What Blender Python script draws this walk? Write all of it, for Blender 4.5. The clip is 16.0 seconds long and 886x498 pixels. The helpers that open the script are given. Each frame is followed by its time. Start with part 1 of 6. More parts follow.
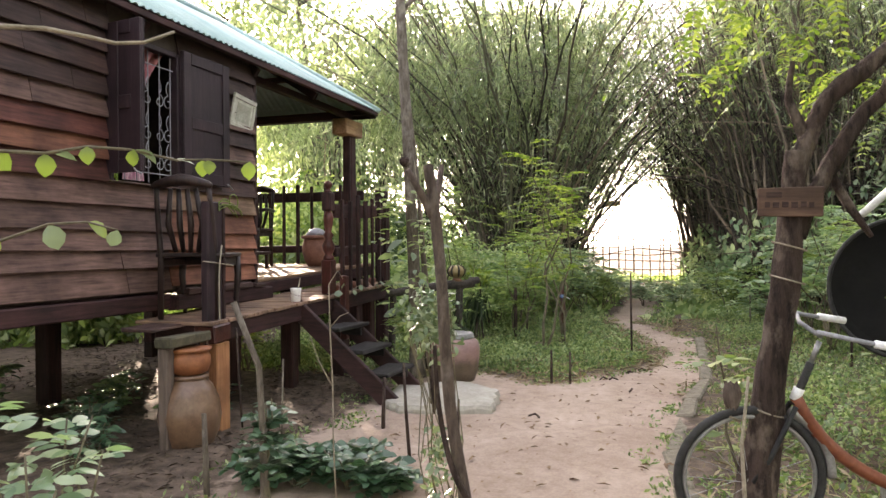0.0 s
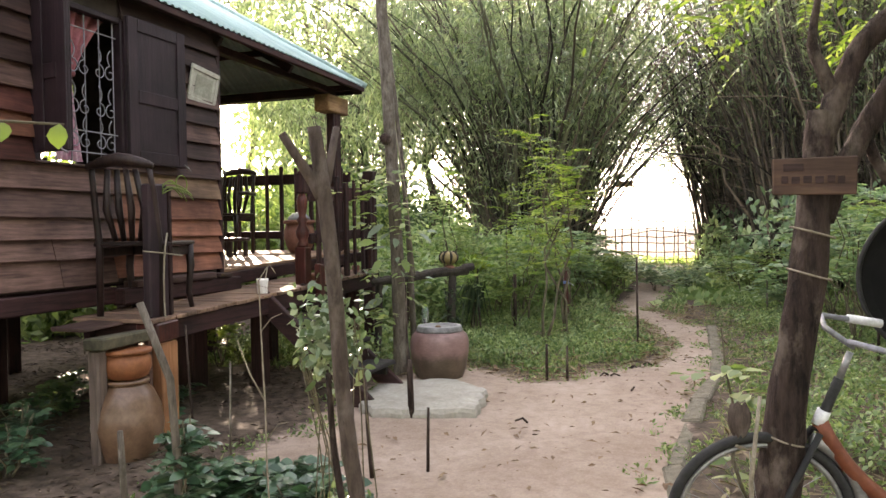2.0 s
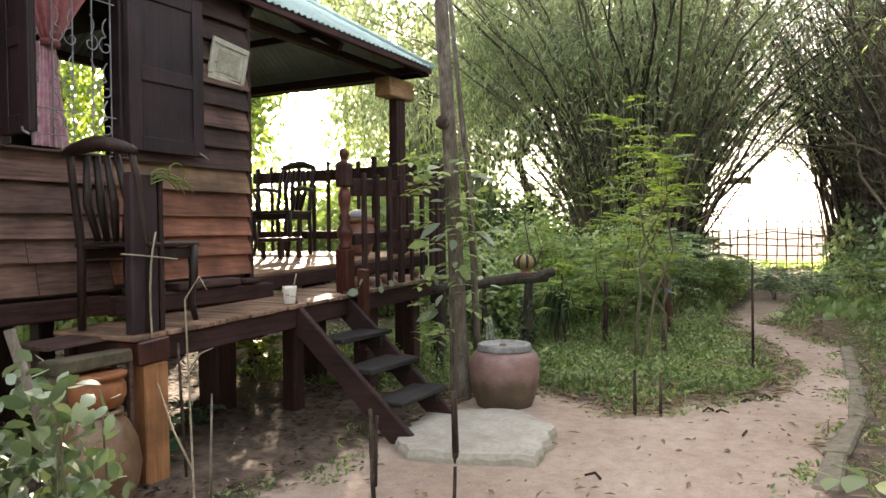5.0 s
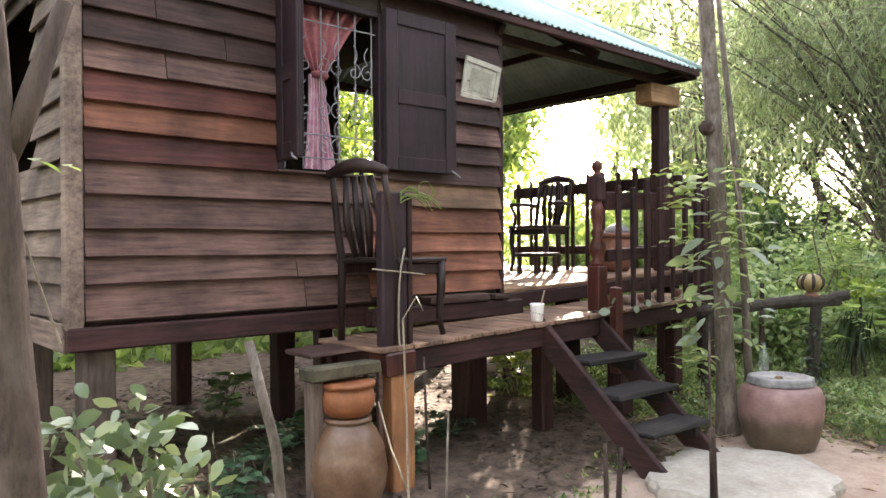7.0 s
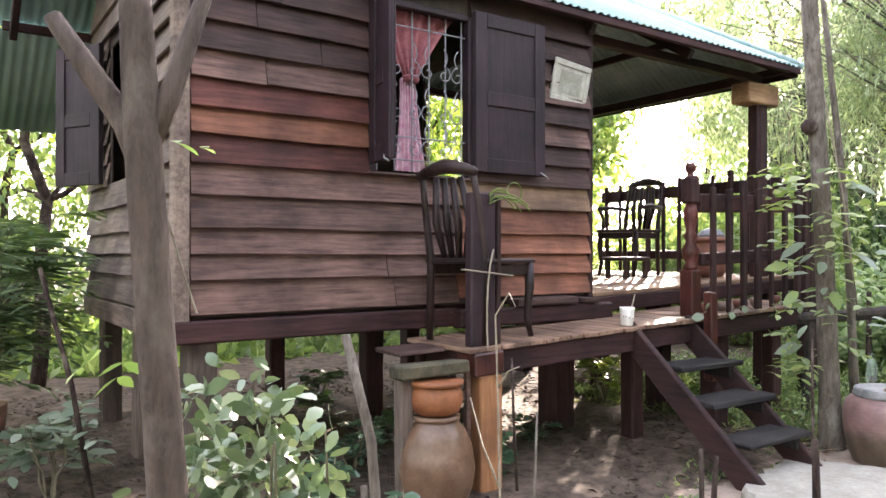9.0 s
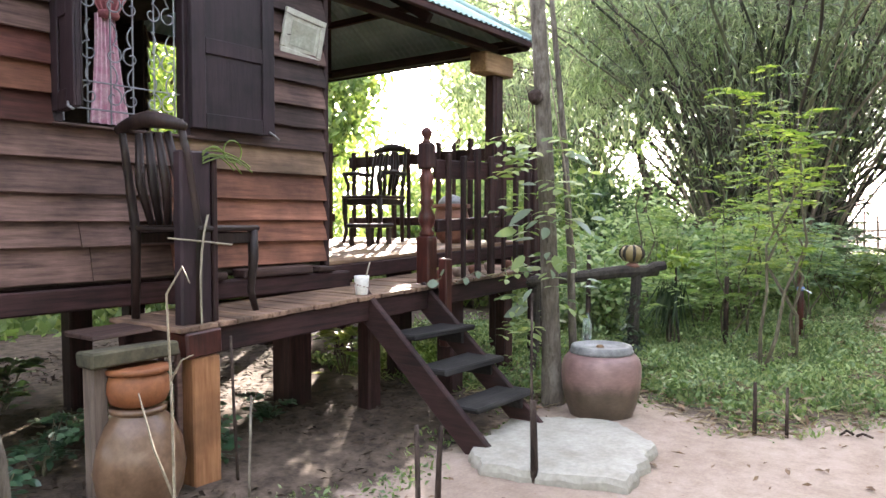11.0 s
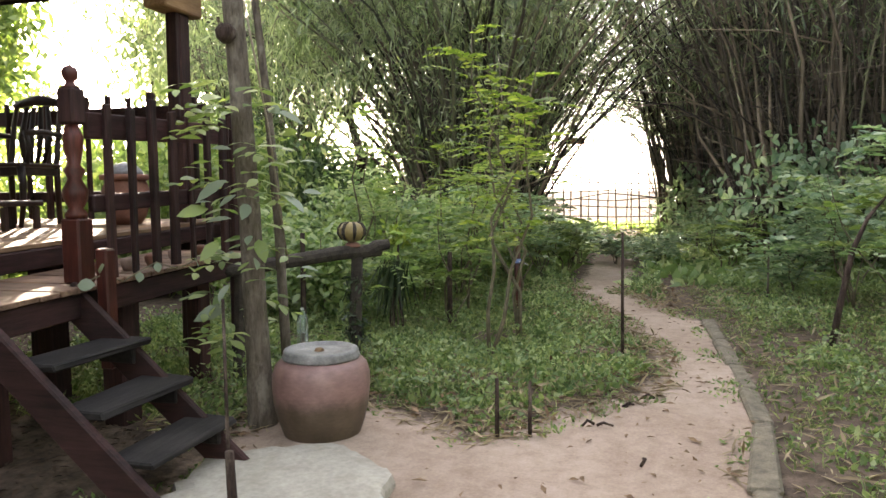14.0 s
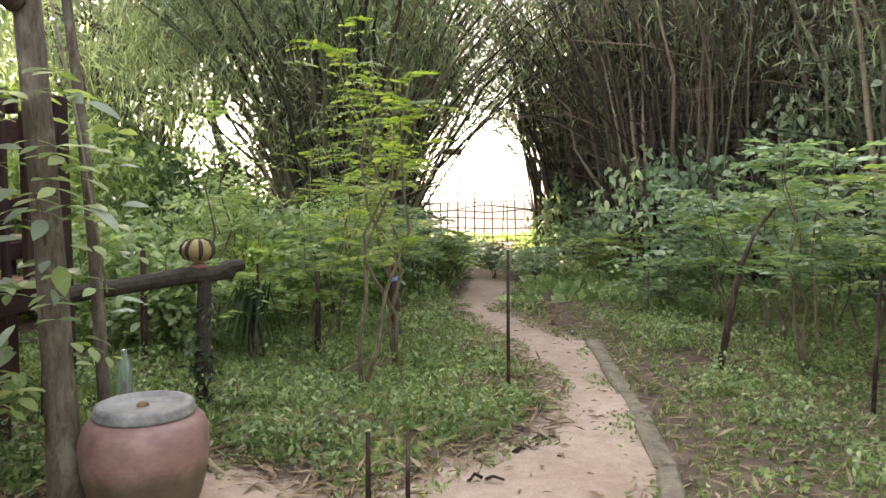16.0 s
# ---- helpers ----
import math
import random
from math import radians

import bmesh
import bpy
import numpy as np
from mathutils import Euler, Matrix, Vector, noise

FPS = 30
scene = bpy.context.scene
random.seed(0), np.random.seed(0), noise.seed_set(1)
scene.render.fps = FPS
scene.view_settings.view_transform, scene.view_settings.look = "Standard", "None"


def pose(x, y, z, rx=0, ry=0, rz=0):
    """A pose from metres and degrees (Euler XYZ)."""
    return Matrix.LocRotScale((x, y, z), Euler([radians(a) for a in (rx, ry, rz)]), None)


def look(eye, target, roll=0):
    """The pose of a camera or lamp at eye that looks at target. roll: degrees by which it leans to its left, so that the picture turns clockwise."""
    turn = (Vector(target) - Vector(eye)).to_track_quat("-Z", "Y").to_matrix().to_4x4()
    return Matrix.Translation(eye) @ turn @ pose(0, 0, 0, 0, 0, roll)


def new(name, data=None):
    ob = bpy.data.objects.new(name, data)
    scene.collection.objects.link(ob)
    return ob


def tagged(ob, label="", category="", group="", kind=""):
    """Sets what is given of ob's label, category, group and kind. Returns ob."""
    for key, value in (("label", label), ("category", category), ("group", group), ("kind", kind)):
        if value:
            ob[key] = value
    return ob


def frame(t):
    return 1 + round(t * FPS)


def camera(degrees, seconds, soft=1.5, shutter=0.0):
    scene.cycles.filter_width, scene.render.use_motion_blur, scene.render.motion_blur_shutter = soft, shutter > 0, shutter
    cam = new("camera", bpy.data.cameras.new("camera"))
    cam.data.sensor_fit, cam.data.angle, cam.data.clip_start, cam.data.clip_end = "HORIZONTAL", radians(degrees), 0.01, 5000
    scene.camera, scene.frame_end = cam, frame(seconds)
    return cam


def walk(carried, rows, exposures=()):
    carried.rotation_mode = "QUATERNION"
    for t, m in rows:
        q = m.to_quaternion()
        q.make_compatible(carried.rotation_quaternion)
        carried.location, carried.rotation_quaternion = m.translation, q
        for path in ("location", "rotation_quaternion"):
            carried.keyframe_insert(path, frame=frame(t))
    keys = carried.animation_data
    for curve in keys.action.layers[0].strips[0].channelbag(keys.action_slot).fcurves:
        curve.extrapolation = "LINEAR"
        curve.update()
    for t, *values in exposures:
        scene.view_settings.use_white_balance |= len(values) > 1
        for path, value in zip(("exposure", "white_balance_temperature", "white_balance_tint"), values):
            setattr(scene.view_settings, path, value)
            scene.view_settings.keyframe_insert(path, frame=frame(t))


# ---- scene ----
cam = camera(62.5, 16.0)
PATH = [
    (0, (-4.38, -3.722, 1.328), (-2.476, -3.11, 1.322), -0.4),
    (0.5, (-4.219, -3.719, 1.343), (-2.319, -3.097, 1.318), -0.4),
    (1, (-4.081, -3.695, 1.345), (-2.179, -3.078, 1.332), -1.2),
    (1.5, (-3.888, -3.74, 1.341), (-2.016, -3.036, 1.326), -0.9),
    (2, (-3.716, -3.799, 1.346), (-1.826, -3.146, 1.293), -0.8),
    (2.5, (-3.553, -3.782, 1.335), (-1.637, -3.213, 1.259), -0.8),
    (3, (-3.336, -3.751, 1.328), (-1.423, -3.168, 1.273), -0.6),
    (5.5, (-2.522, -3.733, 1.342), (-0.82, -2.682, 1.296), -1.1),
    (6, (-2.456, -3.701, 1.343), (-0.848, -2.512, 1.313), -1.4),
    (6.5, (-2.402, -3.715, 1.361), (-0.91, -2.383, 1.342), -0.3),
    (7, (-2.383, -3.753, 1.358), (-1.057, -2.256, 1.351), -0.4),
    (7.5, (-2.399, -3.749, 1.343), (-1.255, -2.109, 1.347), -0.6),
    (8, (-2.447, -3.716, 1.341), (-1.412, -2.004, 1.35), 0.1),
    (10.5, (-2.194, -3.811, 1.315), (-0.692, -2.492, 1.272), -0.0),
    (11, (-2.068, -3.671, 1.326), (-0.464, -2.479, 1.246), -0.0),
    (11.5, (-1.959, -3.592, 1.317), (-0.284, -2.504, 1.219), -0.2),
    (12, (-1.795, -3.523, 1.308), (-0.079, -2.505, 1.181), 0.4),
    (12.5, (-1.599, -3.464, 1.312), (0.168, -2.535, 1.2), 0.4),
    (13, (-1.442, -3.405, 1.319), (0.367, -2.568, 1.163), 0.5),
    (13.5, (-1.267, -3.314, 1.33), (0.607, -2.63, 1.195), -0.9),
    (14, (-1.142, -3.239, 1.334), (0.789, -2.742, 1.175), -0.5),
    (14.5, (-0.983, -3.232, 1.333), (0.968, -2.817, 1.183), -0.4),
    (15, (-0.812, -3.217, 1.333), (1.151, -2.859, 1.202), -0.1),
    (15.5, (-0.685, -3.202, 1.328), (1.288, -2.923, 1.163), 0.3),
    (16, (-0.48, -3.15, 1.353), (1.509, -2.984, 1.22), 0.0),
]
walk(cam, [(t, look(eye, target, roll)) for t, eye, target, roll in PATH], 
     [(0, 3.6, 7200, 21), (2, 3.55, 7200, 20), (3, 3.45, 7300, 20), (5.5, 3.5, 7200, 18), (7, 4.05, 6950, 22), (8, 4.2, 6750, 23), (10.5, 4.25, 6400, 21), (11, 4.1, 6400, 20), (12.5, 3.8, 6600, 21), (13.5, 3.55, 7000, 18), (15, 3.6, 7200, 17), (16, 3.75, 7200, 18)])

# ---- exposure, world and sun ----
world = bpy.data.worlds.new("sky")
scene.world = world
world.use_nodes = True
SUN_AZ = math.atan2(0.60, 0.80)      # direction of the sun on the ground plan, from +x towards +y
SUN_EL = radians(13)
wn = world.node_tree
sky = wn.nodes.new("ShaderNodeTexSky")
sky.sky_type, sky.sun_disc = "NISHITA", False
sky.sun_elevation = SUN_EL
sky.sun_rotation = math.pi / 2 - SUN_AZ
sky.dust_density, sky.air_density = 2.5, 1.0
haze = wn.nodes.new("ShaderNodeHueSaturation")
haze.inputs["Saturation"].default_value = 0.45
wn.links.new(sky.outputs[0], haze.inputs["Color"])
wn.links.new(haze.outputs[0], wn.nodes["Background"].inputs[0])
wn.nodes["Background"].inputs[1].default_value = 0.15
sun = new("sun", bpy.data.lights.new("sun", "SUN"))
sun.data.energy, sun.data.angle, sun.data.color = 3.0, radians(0.6), (1.0, 0.88, 0.70)
sdir = Vector((math.cos(SUN_AZ) * math.cos(SUN_EL), math.sin(SUN_AZ) * math.cos(SUN_EL), math.sin(SUN_EL)))
sun.matrix_world = look(sdir * 60, (0, 0, 0))

# ---- materials ----


def mat(name):
    m = bpy.data.materials.new(name)
    m.use_nodes = True
    return m, m.node_tree, m.node_tree.nodes["Principled BSDF"]


def node(nt, kind, **vals):
    n = nt.nodes.new(kind)
    for k, v in vals.items():
        n.inputs[k.replace("_", " ")].default_value = v
    return n


def ramp(nt, src, stops):
    r = nt.nodes.new("ShaderNodeValToRGB")
    e = r.color_ramp.elements
    while len(e) < len(stops):
        e.new(0.5)
    for el, (p, c) in zip(e, stops):
        el.position, el.color = p, (*c, 1)
    nt.links.new(src, r.inputs[0])
    return r.outputs[0]


def mixc(nt, fac, a, b, mode="MIX"):
    n = nt.nodes.new("ShaderNodeMix")
    n.data_type, n.blend_type = "RGBA", mode
    for sock, v in ((n.inputs[0], fac), (n.inputs[6], a), (n.inputs[7], b)):
        if hasattr(v, "links"):
            nt.links.new(v, sock)
        elif isinstance(v, tuple):
            sock.default_value = (*v, 1)
        else:
            sock.default_value = v
    return n.outputs[2]


def bump(nt, height, bsdf, strength, dist):
    b = node(nt, "ShaderNodeBump", Strength=strength, Distance=dist)
    nt.links.new(height, b.inputs["Height"])
    nt.links.new(b.outputs[0], bsdf.inputs["Normal"])


def coords(nt, scale, kind="Object"):
    tc = nt.nodes.new("ShaderNodeTexCoord")
    mp = nt.nodes.new("ShaderNodeMapping")
    mp.inputs["Scale"].default_value = scale
    nt.links.new(tc.outputs[kind], mp.inputs[0])
    return mp.outputs[0]


def noise_tex(nt, vec, scale, detail=6.0, rough=0.6):
    n = node(nt, "ShaderNodeTexNoise", Scale=scale, Detail=detail, Roughness=rough)
    nt.links.new(vec, n.inputs[0])
    return n.outputs["Fac"]


def wood(name, dark, light, axis="x", rough=0.75, tint=None):
    """Weathered timber with its grain along one axis; each piece takes a shade of its own."""
    m, nt, b = mat(name)
    s = {"x": (2.0, 26, 26), "y": (26, 2.0, 26), "z": (26, 26, 2.0)}[axis]
    oi = nt.nodes.new("ShaderNodeObjectInfo")
    vec = coords(nt, s)
    add = nt.nodes.new("ShaderNodeVectorMath")
    nt.links.new(vec, add.inputs[0])
    mul = nt.nodes.new("ShaderNodeMath")
    mul.operation = "MULTIPLY"
    mul.inputs[1].default_value = 37.0
    nt.links.new(oi.outputs["Random"], mul.inputs[0])
    nt.links.new(mul.outputs[0], add.inputs[1])
    grain = noise_tex(nt, add.outputs[0], 1.6, 9, 0.68)
    big = noise_tex(nt, coords(nt, (1.6, 1.6, 1.6)), 1.8, 4, 0.55)
    base = ramp(nt, grain, [(0.30, dark), (0.72, light)])
    stain = ramp(nt, big, [(0.36, (0.42, 0.40, 0.40)), (0.62, (1.12, 1.08, 1.05))])
    col = mixc(nt, 0.85, base, stain, "MULTIPLY")
    shade = ramp(nt, oi.outputs["Random"], [(0.0, (0.62, 0.60, 0.60)), (0.5, tint or (1, 0.97, 0.95)), (1.0, (1.3, 1.24, 1.2))])
    col = mixc(nt, 0.8, col, shade, "MULTIPLY")
    nt.links.new(col, b.inputs["Base Color"])
    b.inputs["Roughness"].default_value = rough
    b.inputs["Specular IOR Level"].default_value = 0.3
    bump(nt, grain, b, 0.5, 0.004)
    return m


def plain(name, dark, light, scale=8.0, rough=0.6, bumpy=0.3, metal=0.0, dist=0.003, spec=0.4):
    """A surface mottled at two scales."""
    m, nt, b = mat(name)
    vec = coords(nt, (1, 1, 1))
    f1, f2 = noise_tex(nt, vec, scale, 8, 0.65), noise_tex(nt, vec, scale * 7, 4, 0.6)
    c = ramp(nt, f1, [(0.32, dark), (0.68, light)])
    fine = ramp(nt, f2, [(0.3, (0.75, 0.75, 0.75)), (0.7, (1.15, 1.15, 1.15))])
    c = mixc(nt, 0.7, c, fine, "MULTIPLY")
    nt.links.new(c, b.inputs["Base Color"])
    b.inputs["Roughness"].default_value, b.inputs["Metallic"].default_value = rough, metal
    b.inputs["Specular IOR Level"].default_value = spec
    bump(nt, f2, b, bumpy, dist)
    return m


def leafy(name, a, b_, c_, gloss=0.5, through_light=0.4):
    """Leaves: three greens by island, light passing through the blade."""
    m, nt, b = mat(name)
    geo = nt.nodes.new("ShaderNodeNewGeometry")
    col = ramp(nt, geo.outputs["Random Per Island"], [(0.0, a), (0.55, b_), (1.0, c_)])
    vec = coords(nt, (1, 1, 1))
    f = noise_tex(nt, vec, 1.3, 3, 0.5)
    col = mixc(nt, 0.6, col, ramp(nt, f, [(0.3, (0.65, 0.7, 0.65)), (0.7, (1.2, 1.15, 1.1))]), "MULTIPLY")
    nt.links.new(col, b.inputs["Base Color"])
    b.inputs["Roughness"].default_value = gloss
    b.inputs["Specular IOR Level"].default_value = 0.55
    tr = nt.nodes.new("ShaderNodeBsdfTranslucent")
    warm = mixc(nt, 1.0, col, (1.35, 1.5, 0.75), "MULTIPLY")
    nt.links.new(warm, tr.inputs[0])
    mx = nt.nodes.new("ShaderNodeMixShader")
    mx.inputs[0].default_value = through_light
    nt.links.new(b.outputs[0], mx.inputs[1])
    nt.links.new(tr.outputs[0], mx.inputs[2])
    nt.links.new(mx.outputs[0], nt.nodes["Material Output"].inputs[0])
    return m


WOOD_GREY = wood("weathered plank", (0.042, 0.023, 0.020), (0.190, 0.118, 0.098))
WOOD_RED = wood("red plank", (0.050, 0.018, 0.015), (0.165, 0.060, 0.046))
WOOD_ORANGE = wood("orange plank", (0.10, 0.040, 0.025), (0.27, 0.122, 0.078), tint=(1, 0.95, 0.9))
WOOD_BROWN = wood("brown plank", (0.022, 0.012, 0.011), (0.085, 0.050, 0.042))
WOOD_TAN = wood("tan plank", (0.13, 0.08, 0.048), (0.31, 0.205, 0.13))
WOOD_SIDE = wood("side plank", (0.085, 0.062, 0.05), (0.26, 0.205, 0.17), "y")
DARK_X = wood("dark beam x", (0.012, 0.005, 0.005), (0.066, 0.027, 0.026))
DARK_Y = wood("dark beam y", (0.011, 0.005, 0.005), (0.045, 0.020, 0.018), "y")
DARK_Z = wood("dark beam z", (0.010, 0.0045, 0.0045), (0.055, 0.024, 0.021), "z")
# taken darker than the wood, to put the steps' backlit shade into it
STEP_WOOD = wood("dark shaded tread", (0.006, 0.006, 0.006), (0.032, 0.029, 0.028))
DECK_WOOD = wood("deck board", (0.085, 0.05, 0.035), (0.33, 0.22, 0.155), "y")
POST_ORANGE = wood("new post", (0.24, 0.105, 0.045), (0.44, 0.225, 0.11), "z")
CAP_WOOD = wood("capital", (0.20, 0.115, 0.06), (0.38, 0.25, 0.14))
RED_TURNED = wood("turned post", (0.035, 0.010, 0.008), (0.125, 0.036, 0.026), "z", 0.45)
CHAIR_WOOD = wood("chair wood", (0.010, 0.007, 0.007), (0.045, 0.026, 0.022), "z", 0.5)
STILT_GREY = wood("weathered stilt", (0.045, 0.034, 0.029), (0.16, 0.125, 0.105), "z")
SHUTTER = wood("shutter paint", (0.014, 0.008, 0.011), (0.038, 0.021, 0.026), "z", 0.6)


def bark(name, dark, mid, pale, depth, furrow=42):
    """Bark in upright furrows, with pale scaly patches."""
    m, nt, bs = mat(name)
    fur = noise_tex(nt, coords(nt, (1, 1, 0.22)), furrow, 8, 0.7)
    patch = noise_tex(nt, coords(nt, (1, 1, 0.6)), 9, 6, 0.65)
    c = ramp(nt, fur, [(0.34, dark), (0.62, mid)])
    c = mixc(nt, ramp(nt, patch, [(0.52, (0, 0, 0)), (0.68, (0.75, 0.75, 0.75))]), c, pale)
    nt.links.new(c, bs.inputs["Base Color"])
    bs.inputs["Roughness"].default_value, bs.inputs["Specular IOR Level"].default_value = 0.92, 0.2
    bump(nt, fur, bs, 0.9, depth)
    return m


BARK = bark("bark", (0.060, 0.048, 0.038), (0.150, 0.126, 0.100), (0.26, 0.23, 0.19), 0.008)
BARK_DARK = bark("dark bark", (0.012, 0.008, 0.007), (0.070, 0.047, 0.038), (0.19, 0.15, 0.12), 0.03, 26)
BARK_MID = bark("sapling bark", (0.045, 0.033, 0.027), (0.115, 0.086, 0.07), (0.20, 0.165, 0.138), 0.008)
LIMB = plain("pale twig", (0.16, 0.13, 0.09), (0.34, 0.29, 0.22), 20, 0.85, 0.5)


def culm_skin(name, dark, pale):
    """Bamboo stems: every stem its own shade, blotched along its length."""
    m, nt, b = mat(name)
    oi = nt.nodes.new("ShaderNodeObjectInfo")
    c = ramp(nt, oi.outputs["Random"], [(0.0, dark), (0.55, tuple(0.75 * d + 0.25 * p for d, p in zip(dark, pale))), (1.0, pale)])
    f = noise_tex(nt, coords(nt, (1, 1, 0.5)), 3.0, 7, 0.65)
    c = mixc(nt, 0.85, c, ramp(nt, f, [(0.34, (0.45, 0.45, 0.45)), (0.66, (1.25, 1.25, 1.2))]), "MULTIPLY")
    nt.links.new(c, b.inputs["Base Color"])
    b.inputs["Roughness"].default_value, b.inputs["Specular IOR Level"].default_value = 0.6, 0.3
    return m


CULM_OLD = plain("old twig", (0.05, 0.04, 0.03), (0.22, 0.18, 0.135), 3.0, 0.7, 0.2)
CULM = culm_skin("bamboo culm", (0.022, 0.025, 0.014), (0.22, 0.215, 0.13))
CULM_DRY = culm_skin("dry bamboo", (0.014, 0.010, 0.008), (0.27, 0.21, 0.155))
CONCRETE = plain("concrete", (0.27, 0.245, 0.20), (0.38, 0.355, 0.305), 5, 0.85, 0.5, dist=0.004)
KERB = plain("kerb", (0.105, 0.092, 0.066), (0.24, 0.205, 0.15), 14, 0.95, 0.9, dist=0.012)
def jar_clay():
    m, nt, bs = mat("jar clay")
    vec = coords(nt, (1, 1, 1))
    f1, f2 = noise_tex(nt, vec, 6, 7, 0.6), noise_tex(nt, coords(nt, (1, 1, 3)), 26, 5, 0.6)
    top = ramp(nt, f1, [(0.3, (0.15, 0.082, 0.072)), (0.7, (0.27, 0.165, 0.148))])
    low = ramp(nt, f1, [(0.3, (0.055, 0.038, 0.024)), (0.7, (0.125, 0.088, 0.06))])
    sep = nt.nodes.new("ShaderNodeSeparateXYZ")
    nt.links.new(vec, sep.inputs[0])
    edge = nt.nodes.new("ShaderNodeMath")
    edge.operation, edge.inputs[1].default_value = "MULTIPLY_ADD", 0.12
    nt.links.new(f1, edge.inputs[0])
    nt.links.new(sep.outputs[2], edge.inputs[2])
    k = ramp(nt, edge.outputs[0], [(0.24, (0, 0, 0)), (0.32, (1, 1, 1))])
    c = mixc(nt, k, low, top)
    c = mixc(nt, 0.6, c, ramp(nt, f2, [(0.3, (0.72, 0.72, 0.72)), (0.7, (1.15, 1.15, 1.15))]), "MULTIPLY")
    nt.links.new(c, bs.inputs["Base Color"])
    bs.inputs["Roughness"].default_value = 0.5
    bump(nt, f2, bs, 0.25, 0.003)
    return m


JAR_PINK = jar_clay()
JAR_BROWN = plain("brown jar glaze", (0.085, 0.045, 0.026), (0.19, 0.115, 0.072), 6, 0.28, 0.2)
JAR_RIM = plain("jar rim", (0.10, 0.10, 0.098), (0.27, 0.265, 0.255), 10, 0.5, 0.3)
TERRA = plain("terracotta", (0.17, 0.055, 0.02), (0.29, 0.11, 0.045), 7, 0.6, 0.3)
TERRA_DULL = plain("dull terracotta", (0.13, 0.055, 0.038), (0.26, 0.12, 0.08), 7, 0.65, 0.3)
WHITE_CUP = plain("white enamel", (0.66, 0.64, 0.60), (0.82, 0.80, 0.77), 12, 0.3, 0.05)
IRON = plain("pale iron", (0.15, 0.15, 0.16), (0.28, 0.28, 0.30), 30, 0.5, 0.2)
STEEL = plain("galvanised", (0.22, 0.22, 0.22), (0.42, 0.42, 0.42), 14, 0.45, 0.1, 0.7)
RUBBER = plain("rubber", (0.012, 0.012, 0.012), (0.035, 0.034, 0.033), 30, 0.8, 0.4)
BLACK = plain("black plastic", (0.004, 0.004, 0.004), (0.010, 0.009, 0.009), 6, 0.75, 0.1, spec=0.15)
ORANGE_PAINT = plain("rusty red paint", (0.11, 0.028, 0.014), (0.24, 0.075, 0.035), 8, 0.55, 0.3)
WHITE_PAINT = plain("white plastic", (0.62, 0.62, 0.62), (0.80, 0.80, 0.80), 15, 0.45, 0.1)
FRAME_WHITE = plain("frame paint", (0.30, 0.285, 0.235), (0.46, 0.44, 0.37), 15, 0.5, 0.1)
PICTURE = plain("faded print", (0.20, 0.19, 0.14), (0.36, 0.36, 0.30), 9, 0.4, 0.0)
CURTAIN = plain("pink cloth", (0.24, 0.075, 0.085), (0.42, 0.16, 0.165), 14, 0.9, 0.2)
CURTAIN_PALE = plain("flowered cloth", (0.55, 0.22, 0.32), (0.74, 0.56, 0.60), 26, 0.9, 0.2)
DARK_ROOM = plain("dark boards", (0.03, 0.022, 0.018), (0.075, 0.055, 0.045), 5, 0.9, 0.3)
# dead leaves in a darker copy of LITTER, with the shade put in
LITTER_SHADED = plain("shaded dead leaf", (0.020, 0.013, 0.009), (0.095, 0.062, 0.038), 14, 0.85, 0.3)
LITTER = plain("dry leaf", (0.09, 0.05, 0.028), (0.26, 0.17, 0.095), 14, 0.85, 0.3)
CLAY_POT = plain("grey clay pot", (0.20, 0.14, 0.115), (0.34, 0.25, 0.21), 6, 0.8, 0.4)
GLASS, gnt, gb = mat("bottle glass")
gb.inputs["Transmission Weight"].default_value, gb.inputs["Roughness"].default_value = 0.9, 0.08
gb.inputs["Base Color"].default_value = (0.75, 0.88, 0.85, 1)


def roof_metal():
    m, nt, b = mat("corrugated sheet")
    vec = coords(nt, (1, 1, 1))
    f = noise_tex(nt, vec, 2.5, 6, 0.6)
    streak = noise_tex(nt, coords(nt, (14, 0.8, 0.8)), 2.0, 5, 0.6)
    c = ramp(nt, f, [(0.3, (0.24, 0.37, 0.36)), (0.7, (0.38, 0.50, 0.485))])
    c = mixc(nt, 0.5, c, ramp(nt, streak, [(0.35, (0.7, 0.72, 0.7)), (0.65, (1.15, 1.15, 1.15))]), "MULTIPLY")
    nt.links.new(c, b.inputs["Base Color"])
    b.inputs["Metallic"].default_value, b.inputs["Roughness"].default_value = 0.1, 0.45
    return m


ROOF = roof_metal()
LEAF_BAMBOO = leafy("bamboo leaf", (0.075, 0.105, 0.062), (0.185, 0.225, 0.145), (0.35, 0.38, 0.27), 0.4, 0.45)
LEAF_SPRAY = leafy("pale bamboo leaf", (0.13, 0.17, 0.105), (0.26, 0.305, 0.20), (0.44, 0.47, 0.34), 0.38, 0.5)
LEAF_DEEP = leafy("deep leaf", (0.045, 0.082, 0.038), (0.085, 0.14, 0.065), (0.155, 0.21, 0.10))
# darker leaf greens; behind the bamboo the tone stands in for shade
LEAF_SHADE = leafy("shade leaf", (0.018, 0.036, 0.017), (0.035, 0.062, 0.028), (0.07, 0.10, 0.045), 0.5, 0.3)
LEAF_YELLOW = leafy("yellow-green leaf", (0.085, 0.135, 0.028), (0.18, 0.24, 0.055), (0.33, 0.36, 0.11), 0.45, 0.5)
LEAF_BRIGHT = leafy("bright leaf", (0.10, 0.155, 0.055), (0.20, 0.265, 0.10), (0.36, 0.40, 0.19), 0.42, 0.45)
